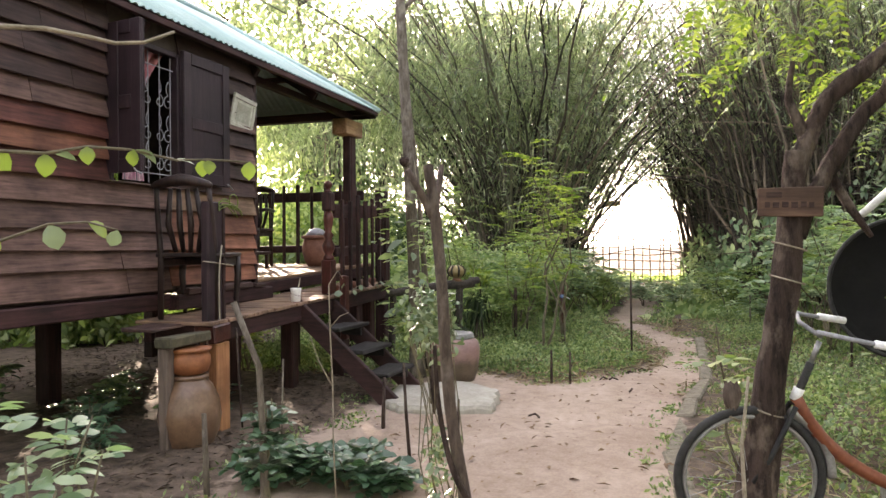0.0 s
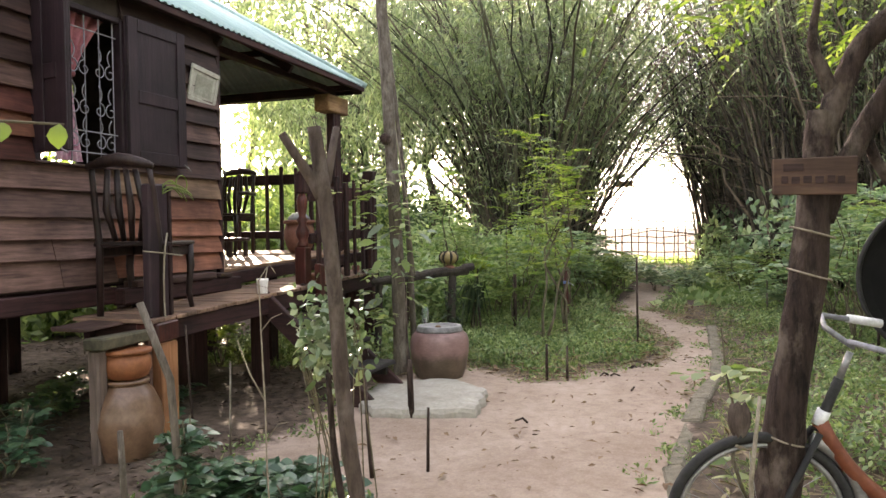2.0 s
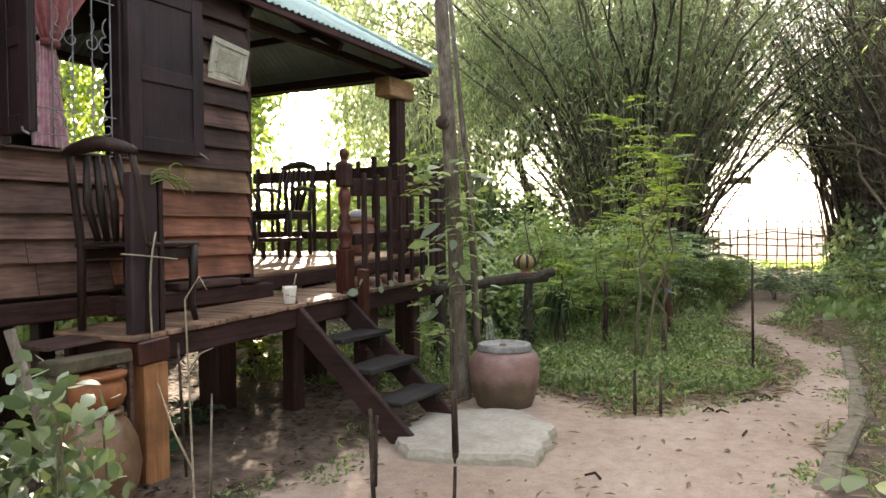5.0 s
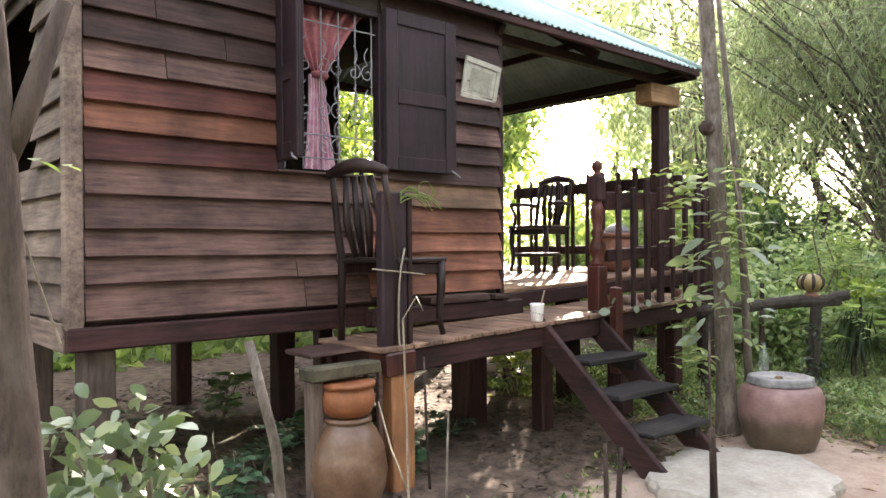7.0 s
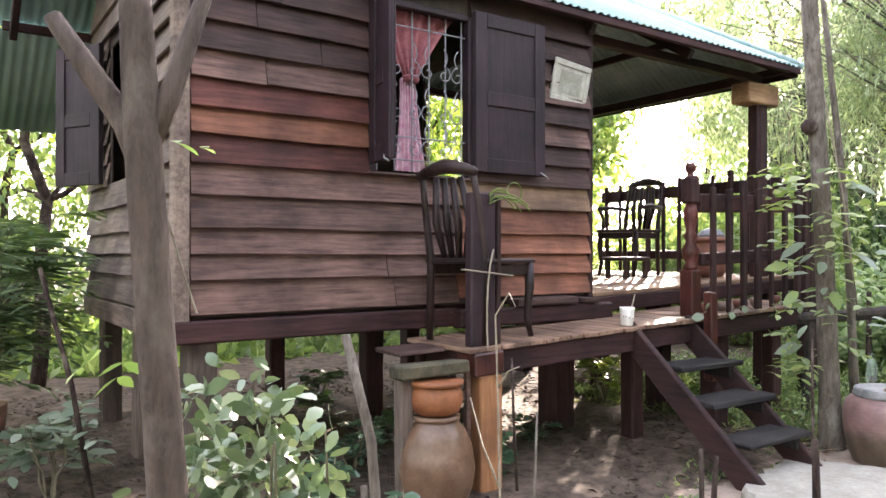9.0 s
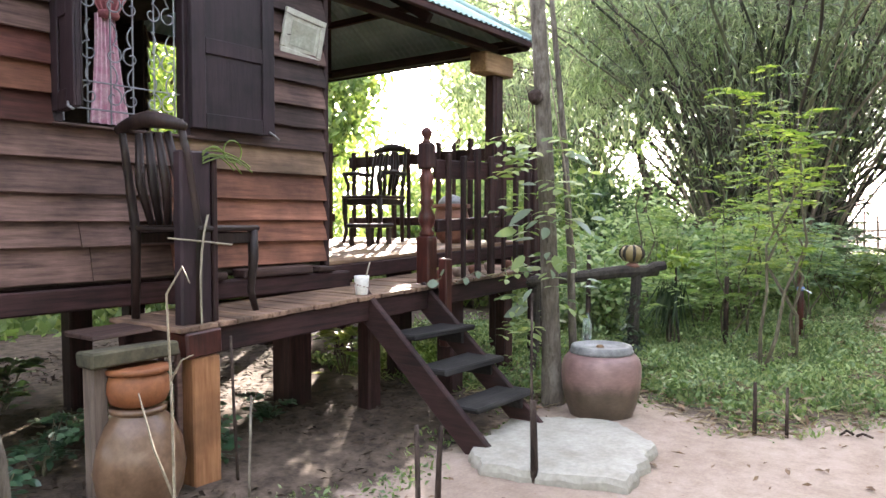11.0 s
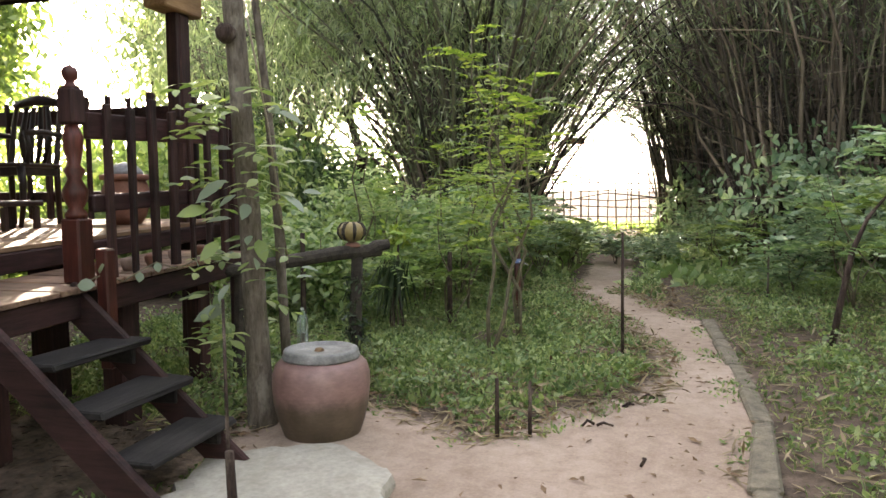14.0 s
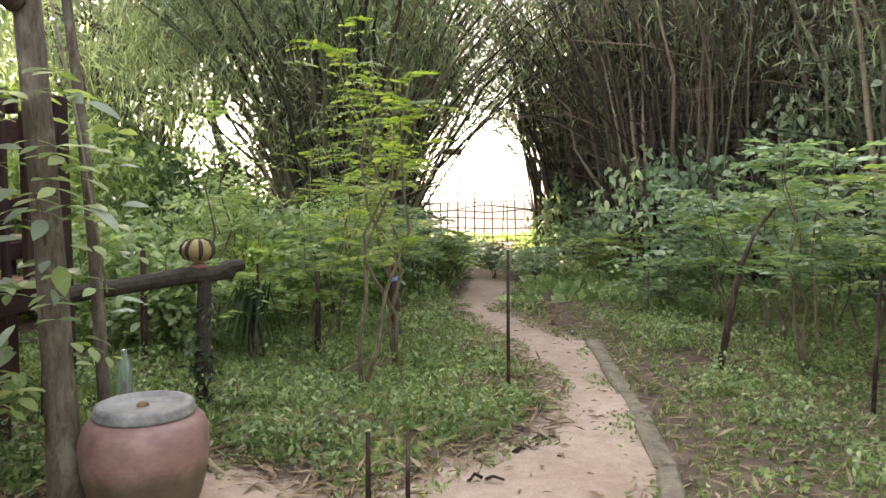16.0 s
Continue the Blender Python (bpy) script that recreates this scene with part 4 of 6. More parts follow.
def chair(name, m, label, arms=False):
    c = thing(name, label, "chair")
    c.matrix_world = m
    for x in (-0.20, 0.20):
        part("back_post", Shape().tube([(x, 0.20, 0), (x, 0.19, 0.45), (x * 0.98, 0.25, 0.80), (x * 0.92, 0.29, 0.98)], [0.021, 0.024, 0.02, 0.017], 8), CHAIR_WOOD, c, smooth=True)
        part("front_leg", Shape().tube([(x * 1.05, -0.25, 0), (x * 1.02, -0.21, 0.12), (x * 1.1, -0.215, 0.30), (x * 1.05, -0.22, 0.45)], [0.017, 0.02, 0.027, 0.03], 8), CHAIR_WOOD, c, smooth=True)
        part("side_rail", Shape().box(x - 0.015, x + 0.015, -0.20, 0.19, 0.38, 0.44, 0.006), CHAIR_WOOD, c)
    part("seat", Shape().box(-0.235, 0.235, -0.26, 0.21, 0.445, 0.475, 0.012), CHAIR_WOOD, c)
    part("front_rail", Shape().box(-0.19, 0.19, -0.235, -0.205, 0.38, 0.44, 0.006), CHAIR_WOOD, c)
    for x in (-0.10, -0.033, 0.033, 0.10):
        part("back_slat", Shape().tube([(x * 0.8, 0.205, 0.48), (x * 1.25, 0.23, 0.68), (x * 0.9, 0.27, 0.93)], [0.017, 0.024, 0.018], 6), CHAIR_WOOD, c, smooth=True)
    part("crest", Shape().tube([(-0.215, 0.285, 0.945), (-0.15, 0.292, 0.965), (-0.07, 0.297, 0.982), (0, 0.30, 0.99), (0.07, 0.297, 0.982), (0.15, 0.292, 0.965), (0.215, 0.285, 0.945)], [0.020, 0.032, 0.040, 0.043, 0.040, 0.032, 0.020], 8), CHAIR_WOOD, c, smooth=True)
    if arms:
        for x in (-0.22, 0.22):
            part("arm", Shape().tube([(x, 0.23, 0.70), (x * 1.1, 0.0, 0.71), (x * 1.1, -0.2, 0.69)], 0.022, 8), CHAIR_WOOD, c, smooth=True)
            part("arm_support", Shape().tube([(x * 1.1, -0.19, 0.69), (x * 1.05, -0.14, 0.58), (x, -0.17, 0.46)], 0.018, 8), CHAIR_WOOD, c, smooth=True)


chair("dining_chair", pose(0.22, -0.34, deck_z(0.2), 0, 0, 104), "dark-stained wooden dining chair on the landing by the wall")
chair("armchair", pose(3.50, 1.33, deck_z(3.5) + 0.163, 0, 0, -84), "dark wooden armchair standing on the porch", True)
bench = thing("low_stool", "low black wooden stool on the porch floor", "stool", (3.12, 1.05, deck_z(3.1) + 0.163))
part("seat", Shape().box(-0.18, 0.18, -0.15, 0.15, 0.17, 0.21, 0.01), CHAIR_WOOD, bench)
for x in (-0.14, 0.14):
    for y in (-0.11, 0.11):
        part("leg", Shape().box(x - 0.02, x + 0.02, y - 0.02, y + 0.02, 0, 0.169, 0.005), CHAIR_WOOD, bench)

# ---- jars, pots and small things ----


def vessel(name, label, cat, at, prof, material, rim=None, rim_mat=None, lump=0.0, group=""):
    p = thing(name, label, cat, at, group)
    part("body", Shape().lathe(prof, 36, lump=lump), material, p, smooth=True)
    if rim:
        part("rim", Shape().lathe(rim, 36), rim_mat or material, p, smooth=True)
    return p


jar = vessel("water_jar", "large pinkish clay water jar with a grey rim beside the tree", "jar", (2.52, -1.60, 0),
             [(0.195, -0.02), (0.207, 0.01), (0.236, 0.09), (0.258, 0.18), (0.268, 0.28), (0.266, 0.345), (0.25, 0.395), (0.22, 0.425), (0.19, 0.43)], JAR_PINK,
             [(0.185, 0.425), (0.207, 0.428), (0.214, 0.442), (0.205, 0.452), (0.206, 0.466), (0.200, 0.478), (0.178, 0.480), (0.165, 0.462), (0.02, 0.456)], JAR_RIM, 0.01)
part("leaf_scrap", Shape().lathe([(0.03, 0.459), (0.02, 0.474), (0.002, 0.476)], 8, (0.02, 0.02, 0)), LITTER, jar)
bot = thing("bottle", "clear plastic bottle upturned on a stake behind the jar", "bottle", (2.80, -1.36, 0))
part("body", Shape().lathe([(0.03, 0.42), (0.034, 0.44), (0.034, 0.56), (0.028, 0.60), (0.012, 0.63), (0.012, 0.65)], 16), GLASS, bot, smooth=True)
part("stake", Shape().tube([(0, 0, -0.05), (0, 0, 0.5)], 0.008, 6), LIMB, bot)

big = vessel("storage_jar", "tall glossy brown clay jar beside the deck pillar", "jar", (-0.27, -0.62, 0),
             [(0.13, -0.02), (0.15, 0.02), (0.19, 0.12), (0.205, 0.22), (0.19, 0.33), (0.15, 0.42), (0.115, 0.46), (0.11, 0.475)], JAR_BROWN,
             [(0.112, 0.465), (0.125, 0.47), (0.125, 0.49), (0.10, 0.492)], JAR_BROWN)
pot = vessel("clay_pot", "round orange terracotta pot resting on the brown jar", "pot", (-0.27, -0.62, 0.492),
             [(0.08, 0), (0.12, 0.02), (0.14, 0.07), (0.138, 0.12), (0.12, 0.15), (0.115, 0.155)], TERRA, [(0.115, 0.152), (0.14, 0.155), (0.145, 0.175), (0.12, 0.18)], TERRA)
sh = thing("plank_shelf", "mossy old plank resting on stakes above the pots", "shelf")
part("plank", Shape().box(-0.50, -0.08, -0.66, -0.52, 0.690, 0.76, 0.01, None, 0.006), plain("mossy wood", (0.032, 0.030, 0.018), (0.105, 0.09, 0.055), 9, 0.9, 0.5), sh)
part("stake", Shape().box(-0.47, -0.40, -0.60, -0.53, -0.05, 0.688, 0.01, None, 0.006), STILT_GREY, sh)
part("stake", Shape().box(-0.115, -0.085, -0.54, -0.525, -0.05, 0.688, 0.004, None, 0.002), DARK_Z, sh)
pp0 = vessel("porch_pot", "rounded terracotta pot with a grey lid on the porch", "pot", (3.68, 0.50, deck_z(3.68) + 0.163),
       [(0.10, 0), (0.14, 0.06), (0.17, 0.16), (0.175, 0.25), (0.15, 0.32), (0.15, 0.34)], TERRA_DULL, [(0.145, 0.335), (0.185, 0.34), (0.185, 0.375), (0.15, 0.38)], TERRA_DULL)
part("lid", Shape().lathe([(0.13, 0.382), (0.12, 0.41), (0.08, 0.45), (0.02, 0.47)], 24), IRON, pp0, "grey metal lid", True)
cup = thing("enamel_cup", "white enamel cup with a spoon standing on the deck", "cup", (1.27, -0.56, deck_z(1.27) + 0.003))
part("body", Shape().lathe([(0.034, 0), (0.038, 0.004), (0.046, 0.10), (0.048, 0.118), (0.045, 0.118), (0.035, 0.01), (0.002, 0.008)], 24), WHITE_CUP, cup, smooth=True)
for k in range(14):
    a, z = 2.4 * k, 0.03 + 0.07 * (k * 0.618 % 1)
    r0 = 0.0385 + 0.08 * z + 0.0008
    part("dot", Shape().lathe([(0.0045, -0.004), (0.005, 0), (0.0045, 0.004)], 6, (r0 * math.cos(a), r0 * math.sin(a), z)), CLAY_POT, cup)
part("spoon", Shape().tube([(0.01, 0.01, 0.012), (0.045, 0.0, 0.12), (0.075, 0.0, 0.20)], 0.005, 6), LIMB, cup)
for i, x in enumerate((2.2, 2.42, 2.62, 2.86, 3.12)):
    vessel("small_pot", "small earthen pot set along the foot of the railing", "pot", (x, -0.48 + 0.01 * (i % 2), deck_z(x) + 0.002),
           [(0.025, 0), (0.04, 0.03), (0.042, 0.055), (0.034, 0.07)], (TERRA_DULL, CLAY_POT)[i % 2], group="small pots on the deck")

LOG_BLACK = plain("blackened log", (0.012, 0.010, 0.008), (0.06, 0.048, 0.036), 14, 0.9, 0.8, dist=0.01)
# log table with a patterned gourd
tb = thing("log_table", "dark rough log laid across forked posts", "table")
part("log", Shape().tube([(3.2, -0.55, 0.80), (3.7, -0.88, 0.84), (4.02, -1.10, 0.87), (4.32, -1.31, 0.87)], [0.045, 0.05, 0.055, 0.05], 10), LOG_BLACK, tb)
part("leg", Shape().tube([(4.13, -1.18, -0.05), (4.12, -1.18, 0.4), (4.15, -1.19, 0.83)], [0.055, 0.05, 0.045], 9), LOG_BLACK, tb)
part("leg", Shape().tube([(3.32, -0.62, -0.05), (3.35, -0.64, 0.8)], [0.04, 0.04], 9), LOG_BLACK, tb)
part("stub", Shape().tube([(4.15, -1.19, 0.83), (4.28, -1.30, 0.905), (4.36, -1.37, 0.915)], [0.04, 0.05, 0.042], 9), LOG_BLACK, tb)
gd = thing("gourd", "round brown gourd with dark bands on a small stand", "gourd", (4.13, -1.16, 0.905))
part("stand", Shape().lathe([(0.05, 0), (0.065, 0.01), (0.05, 0.03), (0.035, 0.04)], 16), TERRA_DULL, gd, smooth=True)
GOURD = plain("yellow gourd skin", (0.16, 0.115, 0.045), (0.30, 0.235, 0.10), 18, 0.55, 0.2)
gprof = [(0.02, 0.04), (0.075, 0.06), (0.102, 0.105), (0.10, 0.145), (0.078, 0.18), (0.04, 0.195), (0.01, 0.188)]
part("body", Shape().lathe(gprof, 24, lump=0.02), GOURD, gd, smooth=True)
for k in range(7):
    a = k * 0.9
    part("dark_stripe", Shape().tube([((r + 0.002) * math.cos(a + 0.12 * math.sin(9 * z)), (r + 0.002) * math.sin(a + 0.12 * math.sin(9 * z)), z) for r, z in gprof[1:6]], [0.006, 0.014, 0.015, 0.012, 0.006], 6), LOG_BLACK, gd, smooth=True)

# ---- bicycle ----


def ring(R, r, m, a0=0.0, a1=2 * math.pi, n=44, segs=8):
    pts = [m @ Vector((R * math.cos(a0 + (a1 - a0) * i / n), 0, R * math.sin(a0 + (a1 - a0) * i / n))) for i in range(n + 1)]
    return Shape().tube(pts, r, segs, cap=a1 - a0 < 6.28)


def bicycle(m):
    bike = thing("bicycle", "old rusty red bicycle with grey mudguards leaning by the tree", "bicycle")
    bike.matrix_world = m
    R = 0.315
    for cx in (0.0, 1.03):
        o = Matrix.Translation((cx, 0, R + 0.02))
        w = new("wheel")
        w.parent = bike
        part("tyre", ring(R - 0.018, 0.019, o), RUBBER, w, smooth=True)
        part("rim", ring(R - 0.045, 0.010, o), STEEL, w, smooth=True)
        part("hub", Shape().tube([(cx, -0.04, R + .02), (cx, 0.04, R + .02)], 0.02, 10), STEEL, w)
        s = Shape()
        for k in range(18):
            a = k * 2 * math.pi / 18
            s.tube([(cx + 0.018 * math.cos(a + 0.6), 0.03 * (-1) ** k, R + .02 + 0.018 * math.sin(a + 0.6)), (cx + (R - 0.05) * math.cos(a), 0, R + .02 + (R - 0.05) * math.sin(a))], 0.0012, 4)
        part("spokes", s, STEEL, w)
        part("mudguard", ring(R + 0.02, 0.022, o, radians(2 if cx == 0 else 0), radians(62 if cx == 0 else 165), 20), STEEL, bike, smooth=True)
    head, hub = Vector((0.235, 0, 0.84)), Vector((0, 0, R + .02))
    low, seat, rear = Vector((0.62, 0, 0.30)), Vector((0.74, 0, 0.76)), Vector((1.03, 0, R + .02))
    fk = Vector((0.17, 0, 0.66))
    for y in (-0.055, 0.055):
        part("fork", Shape().tube([fk + Vector((0, y * .6, 0)), Vector((0.07, y, 0.45)), hub + Vector((0, y, 0))], 0.011, 7), RUBBER, bike, smooth=True)
        part("stay", Shape().tube([low + Vector((0, y * .5, 0)), rear + Vector((0, y, 0))], 0.010, 7), ORANGE_PAINT, bike, smooth=True)
        part("stay", Shape().tube([seat + Vector((0, y * .3, 0)), rear + Vector((0, y, 0))], 0.009, 7), ORANGE_PAINT, bike, smooth=True)
    part("head_tube", Shape().tube([fk, head], 0.017, 9), RUBBER, bike, smooth=True)
    part("head_band", Shape().tube([fk + Vector((0.005, 0, 0.02)), fk + Vector((0.022, 0, 0.07))], 0.0225, 9), WHITE_PAINT, bike, smooth=True)
    part("down_tube", Shape().tube(bez(fk + Vector((0.01, 0, 0.03)), (0.30, 0, 0.42), low, 10), 0.027, 10), ORANGE_PAINT, bike, smooth=True)
    part("seat_tube", Shape().tube([low, seat, seat + Vector((0.03, 0, 0.09))], 0.016, 9), ORANGE_PAINT, bike, smooth=True)
    part("saddle", Shape().tube([(0.60, 0, 0.86), (0.72, 0, 0.875), (0.88, 0, 0.88)], [0.02, 0.05, 0.08], 10), BLACK, bike, smooth=True)
    part("stem", Shape().tube([head, head + Vector((0.03, 0, 0.09))], 0.012, 8), STEEL, bike, smooth=True)
    for sg in (-1, 1):
        part("handlebar", Shape().tube([(0.27, 0, 0.95), (0.22, sg * 0.10, 0.99), (0.26, sg * 0.24, 1.0), (0.42, sg * 0.27, 0.97)], 0.010, 8), IRON, bike, smooth=True)
        part("grip", Shape().tube([(0.36, sg * 0.265, 0.982), (0.48, sg * 0.275, 0.96)], 0.016, 9), WHITE_PAINT, bike, smooth=True)
    part("chain_wheel", Shape().lathe([(0.09, 0), (0.09, 0.008)], 24, m=Matrix.Translation(low) @ Matrix.Rotation(math.pi / 2, 4, "X")), STEEL, bike)


bicycle(pose(-0.98, -4.0, 0.0, 6, 0, -78))

basin = thing("black_basin", "large round black plastic basin hung up on its edge", "basin")
basin.matrix_world = look((0.10, -4.90, 1.09), (4.2, -5.7, 0.9)) @ Matrix.Scale(1.14, 4)
part("dish", Shape().lathe([(0.30, -0.02), (0.33, 0.0), (0.335, 0.01), (0.32, 0.012), (0.26, -0.05), (0.12, -0.10), (0.01, -0.11)], 40), BLACK, basin, smooth=True)
part("rim", Shape().tube([(0.334 * math.cos(a), 0.334 * math.sin(a), 0.012) for a in np.linspace(0, 2 * math.pi, 49)], 0.010, 8, False), RUBBER, basin, "rolled black rim", True)
part("hanging_loop", Shape().tube([(-0.03, 0.335, 0.012), (-0.02, 0.375, 0.015), (0.02, 0.375, 0.015), (0.03, 0.335, 0.012)], 0.005, 6), IRON, basin, "thin wire loop", True)
pp = part("white_pipe", Shape().tube([(0.100, -4.674, 1.485), (0.100, -4.793, 1.601), (0.100, -5.055, 1.856)], 0.021, 10), WHITE_PAINT, smooth=True)
tagged(pp, "white plastic pipe leaning in the branches", "pipe")
bs = part("basin_stake", Shape().tube([(0.22, -4.95, -0.05), (0.22, -4.95, 0.75), (0.20, -4.92, 1.5)], [0.04, 0.035, 0.03], 8), BARK_DARK)
tagged(bs, "dark wooden stake that the black basin hangs on", "stake")
shell = thing("coconut_husk", "split brown coconut husk hung on the tree foot", "husk", (-1.080, -3.947, 0.682))
hs, hv, hf = Shape(), [], []
for j in range(7):
    for i in range(9):
        a, e = math.pi * (0.55 + 0.9 * i / 8), -1.2 + 0.36 * j
        hv.append((0.026 * math.cos(a) * math.cos(e), 0.038 * math.sin(a) * math.cos(e) + 0.01, 0.066 * math.sin(e) * (1 + 0.12 * math.sin(5 * a)) + 0.015))
hf = [[j * 9 + i, j * 9 + i + 1, (j + 1) * 9 + i + 1, (j + 1) * 9 + i] for j in range(6) for i in range(8)]
part("outer_husk", hs.add(hv, hf), BARK_MID, shell, smooth=True)
part("inner_fibre", Shape().add([(x * 0.86, (y - 0.02) * 0.86 + 0.02, (z - 0.015) * 0.9 + 0.015) for x, y, z in hv], [q[::-1] for q in hf]), RED_TURNED, shell, "red-brown fibre", True)
part("stalk", Shape().tube([(0.0, 0.02, -0.08), (0.03, -0.02, -0.10), (0.08, -0.09, -0.08)], 0.006, 6), LIMB, shell)
bk = vessel("cement_bucket", "upturned grey bucket on the ground by the bicycle", "bucket", (-1.05, -4.42, 0.0), [(0.13, -0.01), (0.125, 0.02), (0.10, 0.24), (0.095, 0.26), (0.08, 0.262)], CLAY_POT)

# ---- trees and plants ----
STEM = plain("green-brown stem", (0.06, 0.055, 0.03), (0.17, 0.14, 0.09), 16, 0.8, 0.3)


def wander(a, b, n, wob, seed):
    r = random.Random(seed)
    a, b = Vector(a), Vector(b)
    out = []
    for i in range(n):
        t = i / (n - 1)
        k = math.sin(math.pi * t) * wob if 0 < i < n - 1 else 0
        out.append(a.lerp(b, t) + Vector((r.uniform(-k, k), r.uniform(-k, k), r.uniform(-k, k) * 0.3)))
    return out


def taper(n, r0, r1):
    return [r0 + (r1 - r0) * i / (n - 1) for i in range(n)]


def clusters(c, r, nc, per, spread, hollow=0.35):
    """Leaf places in loose clusters within an ellipsoid."""
    d = rng.normal(size=(nc, 3))
    d /= np.linalg.norm(d, axis=1, keepdims=True)
    k = U(hollow, 1.0, (nc, 1)) ** 0.7
    cen = np.array(c) + d * k * np.array(r)
    p = np.repeat(cen, per, 0) + rng.normal(size=(nc * per, 3)) * spread
    return p


def cloud(name, parent, c, r, nc, per, spread, size, ratio, material, droop=0.2, hollow=0.35):
    p = clusters(c, r, nc, per, spread, hollow)
    p = p[p[:, 2] > 0.02]
    al = rng.normal(size=p.shape) + np.array([0, 0, -0.4])
    return leaves(name, p, al, U(size * 0.6, size * 1.25, len(p)), ratio, material, parent, 0.15, droop)


def frond_set(name, parent, roots, dirs, length, pairs, leaf, ratio, material):
    """Feathered compound leaves: pairs of leaflets along drooping stalks."""
    P, A, S, N = [], [], [], []
    for r, d, L in zip(roots, dirs, length):
        d = d / np.linalg.norm(d)
        side = np.cross(d, [0, 0, 1.0])
        side /= np.linalg.norm(side) + 1e-9
        up = np.cross(side, d)
        for i in range(pairs):
            t = (i + 0.6) / pairs
            base = r + d * L * t - np.array([0, 0, 1.0]) * L * 0.35 * t * t
            for sg in (-1, 1):
                P.append(base)
                A.append(side * sg + d * 0.5 + rng.normal(size=3) * 0.12 - up * 0.15)
                S.append(leaf * (1.0 - 0.45 * abs(t - 0.45)) * rng.uniform(0.8, 1.15))
                N.append(up + rng.normal(size=3) * 0.25)
    return leaves(name, np.array(P), np.array(A), np.array(S), ratio, material, parent, 0.1, 0.12, np.array(N), True)


def shrub(name, label, at, height, n_stem, fronds, L, pairs, leaf, ratio, material, lean=0.25, cat="shrub", group=""):
    t = thing(name, label, cat, (0, 0, 0), group)
    roots, dirs, lens = [], [], []
    for k in range(n_stem):
        a = rng.uniform(0, 6.28)
        top = (at[0] + math.cos(a) * lean * height * rng.uniform(.4, 1), at[1] + math.sin(a) * lean * height * rng.uniform(.4, 1), height * rng.uniform(0.75, 1.0))
        pts = wander((at[0], at[1], -0.03), top, 7, 0.06 * height, int(rng.integers(1e6)))
        part("stem", Shape().tube(pts, taper(7, 0.006 + 0.005 * height, 0.003), 6), STEM, t, smooth=True)
        for j in range(fronds):
            q = rng.uniform(0.4, 1.0)
            i = min(int(q * 6), 5)
            p = pts[i].lerp(pts[i + 1], q * 6 - i)
            b = rng.uniform(0, 6.28)
            roots.append(np.array(p))
            dirs.append(np.array([math.cos(b), math.sin(b), rng.uniform(0.05, 0.7)]))
            lens.append(L * rng.uniform(0.6, 1.2))
    frond_set("foliage", t, roots, dirs, lens, pairs, leaf, ratio, material)
    return t


# tall slender tree beside the jar
tree = thing("slender_tree", "tall slender grey-barked tree with a leafy climber on it", "tree")
pts = [(2.55, -1.22, -0.05), (2.53, -1.21, 0.5), (2.50, -1.20, 1.2), (2.46, -1.18, 2.0), (2.40, -1.15, 3.0), (2.34, -1.10, 4.4), (2.30, -1.0, 6.2)]
part("trunk", Shape().trunk(pts, [0.09, 0.066, 0.060, 0.056, 0.052, 0.045, 0.03], 20, 60, 0.07), BARK, tree, smooth=True)
# dark round thing hanging beside the trunk
part("hanging_ball", Shape().lathe([(0.02, -0.05), (0.05, -0.02), (0.055, 0.02), (0.03, 0.05)], 12, (2.38, -1.16, 2.17)), BARK_DARK, tree, smooth=True)
for i, (z, dx, dy) in enumerate(((3.6, 0.9, -0.5), (4.2, -0.7, -0.6), (4.9, 0.5, 0.9))):
    part("limb", Shape().tube(wander((2.37, -1.08, z), (2.37 + dx, -1.08 + dy, z + 1.0), 6, 0.1, i), taper(6, 0.03, 0.008), 7), BARK, tree, smooth=True)
cloud("crown", tree, (2.4, -1.1, 6.2), (1.5, 1.5, 1.1), 90, 24, 0.18, 0.11, 0.45, LEAF_BRIGHT)
r, d, l = [], [], []
for k in range(46):
    z = rng.uniform(0.55, 1.95)
    a = rng.uniform(0, 6.28)
    r.append(np.array([2.52 - 0.04 * z + 0.08 * math.cos(a), -1.16 + 0.08 * math.sin(a), z]))
    d.append(np.array([math.cos(a), math.sin(a), rng.uniform(-.2, 0.5)]))
    l.append(rng.uniform(0.15, 0.42))
frond_set("climber_leaves", tree, r, d, l, 3, 0.12, 0.42, LEAF_BRIGHT)
part("vine", Shape().tube([(2.93, -1.2, -0.02), (2.91, -1.19, 0.45), (2.9, -1.168, 1.15), (2.9, -1.115, 1.9), (2.9, -1.03, 2.7), (2.88, -0.95, 3.6)], [0.034, 0.032, 0.029, 0.025, 0.022, 0.018], 8), BARK, tree, smooth=True)
part("vine", Shape().tube([(2.95, -1.2, 0.9), (2.75, -1.2, 1.7), (2.58, -1.12, 2.6)], 0.006, 6), LIMB, tree, smooth=True)

for k in range(30):
    a, q0 = rng.uniform(1.9, 6.0), rng.uniform(0.08, 0.30)
    q = np.array([[2.53 + q0 * math.cos(a), -1.20 + q0 * math.sin(a), rng.uniform(0.7, 2.0)]])
    leaves("broad_leaf", q, np.array([[math.cos(a), math.sin(a), rng.uniform(-0.6, 0.2)]]), U(0.10, 0.20, 1), 0.42, (LEAF_DUSTY, LEAF_DUSTY, LEAF_BRIGHT)[k % 3], tree, 0.15, 0.15, np.array([[-0.3, -0.2, 1.0]]) + rng.normal(size=(1, 3)) * 0.35, True)
fern = clusters((4.13, -1.18, 0.36), (0.075, 0.075, 0.36), 40, 8, 0.025, 0.6)
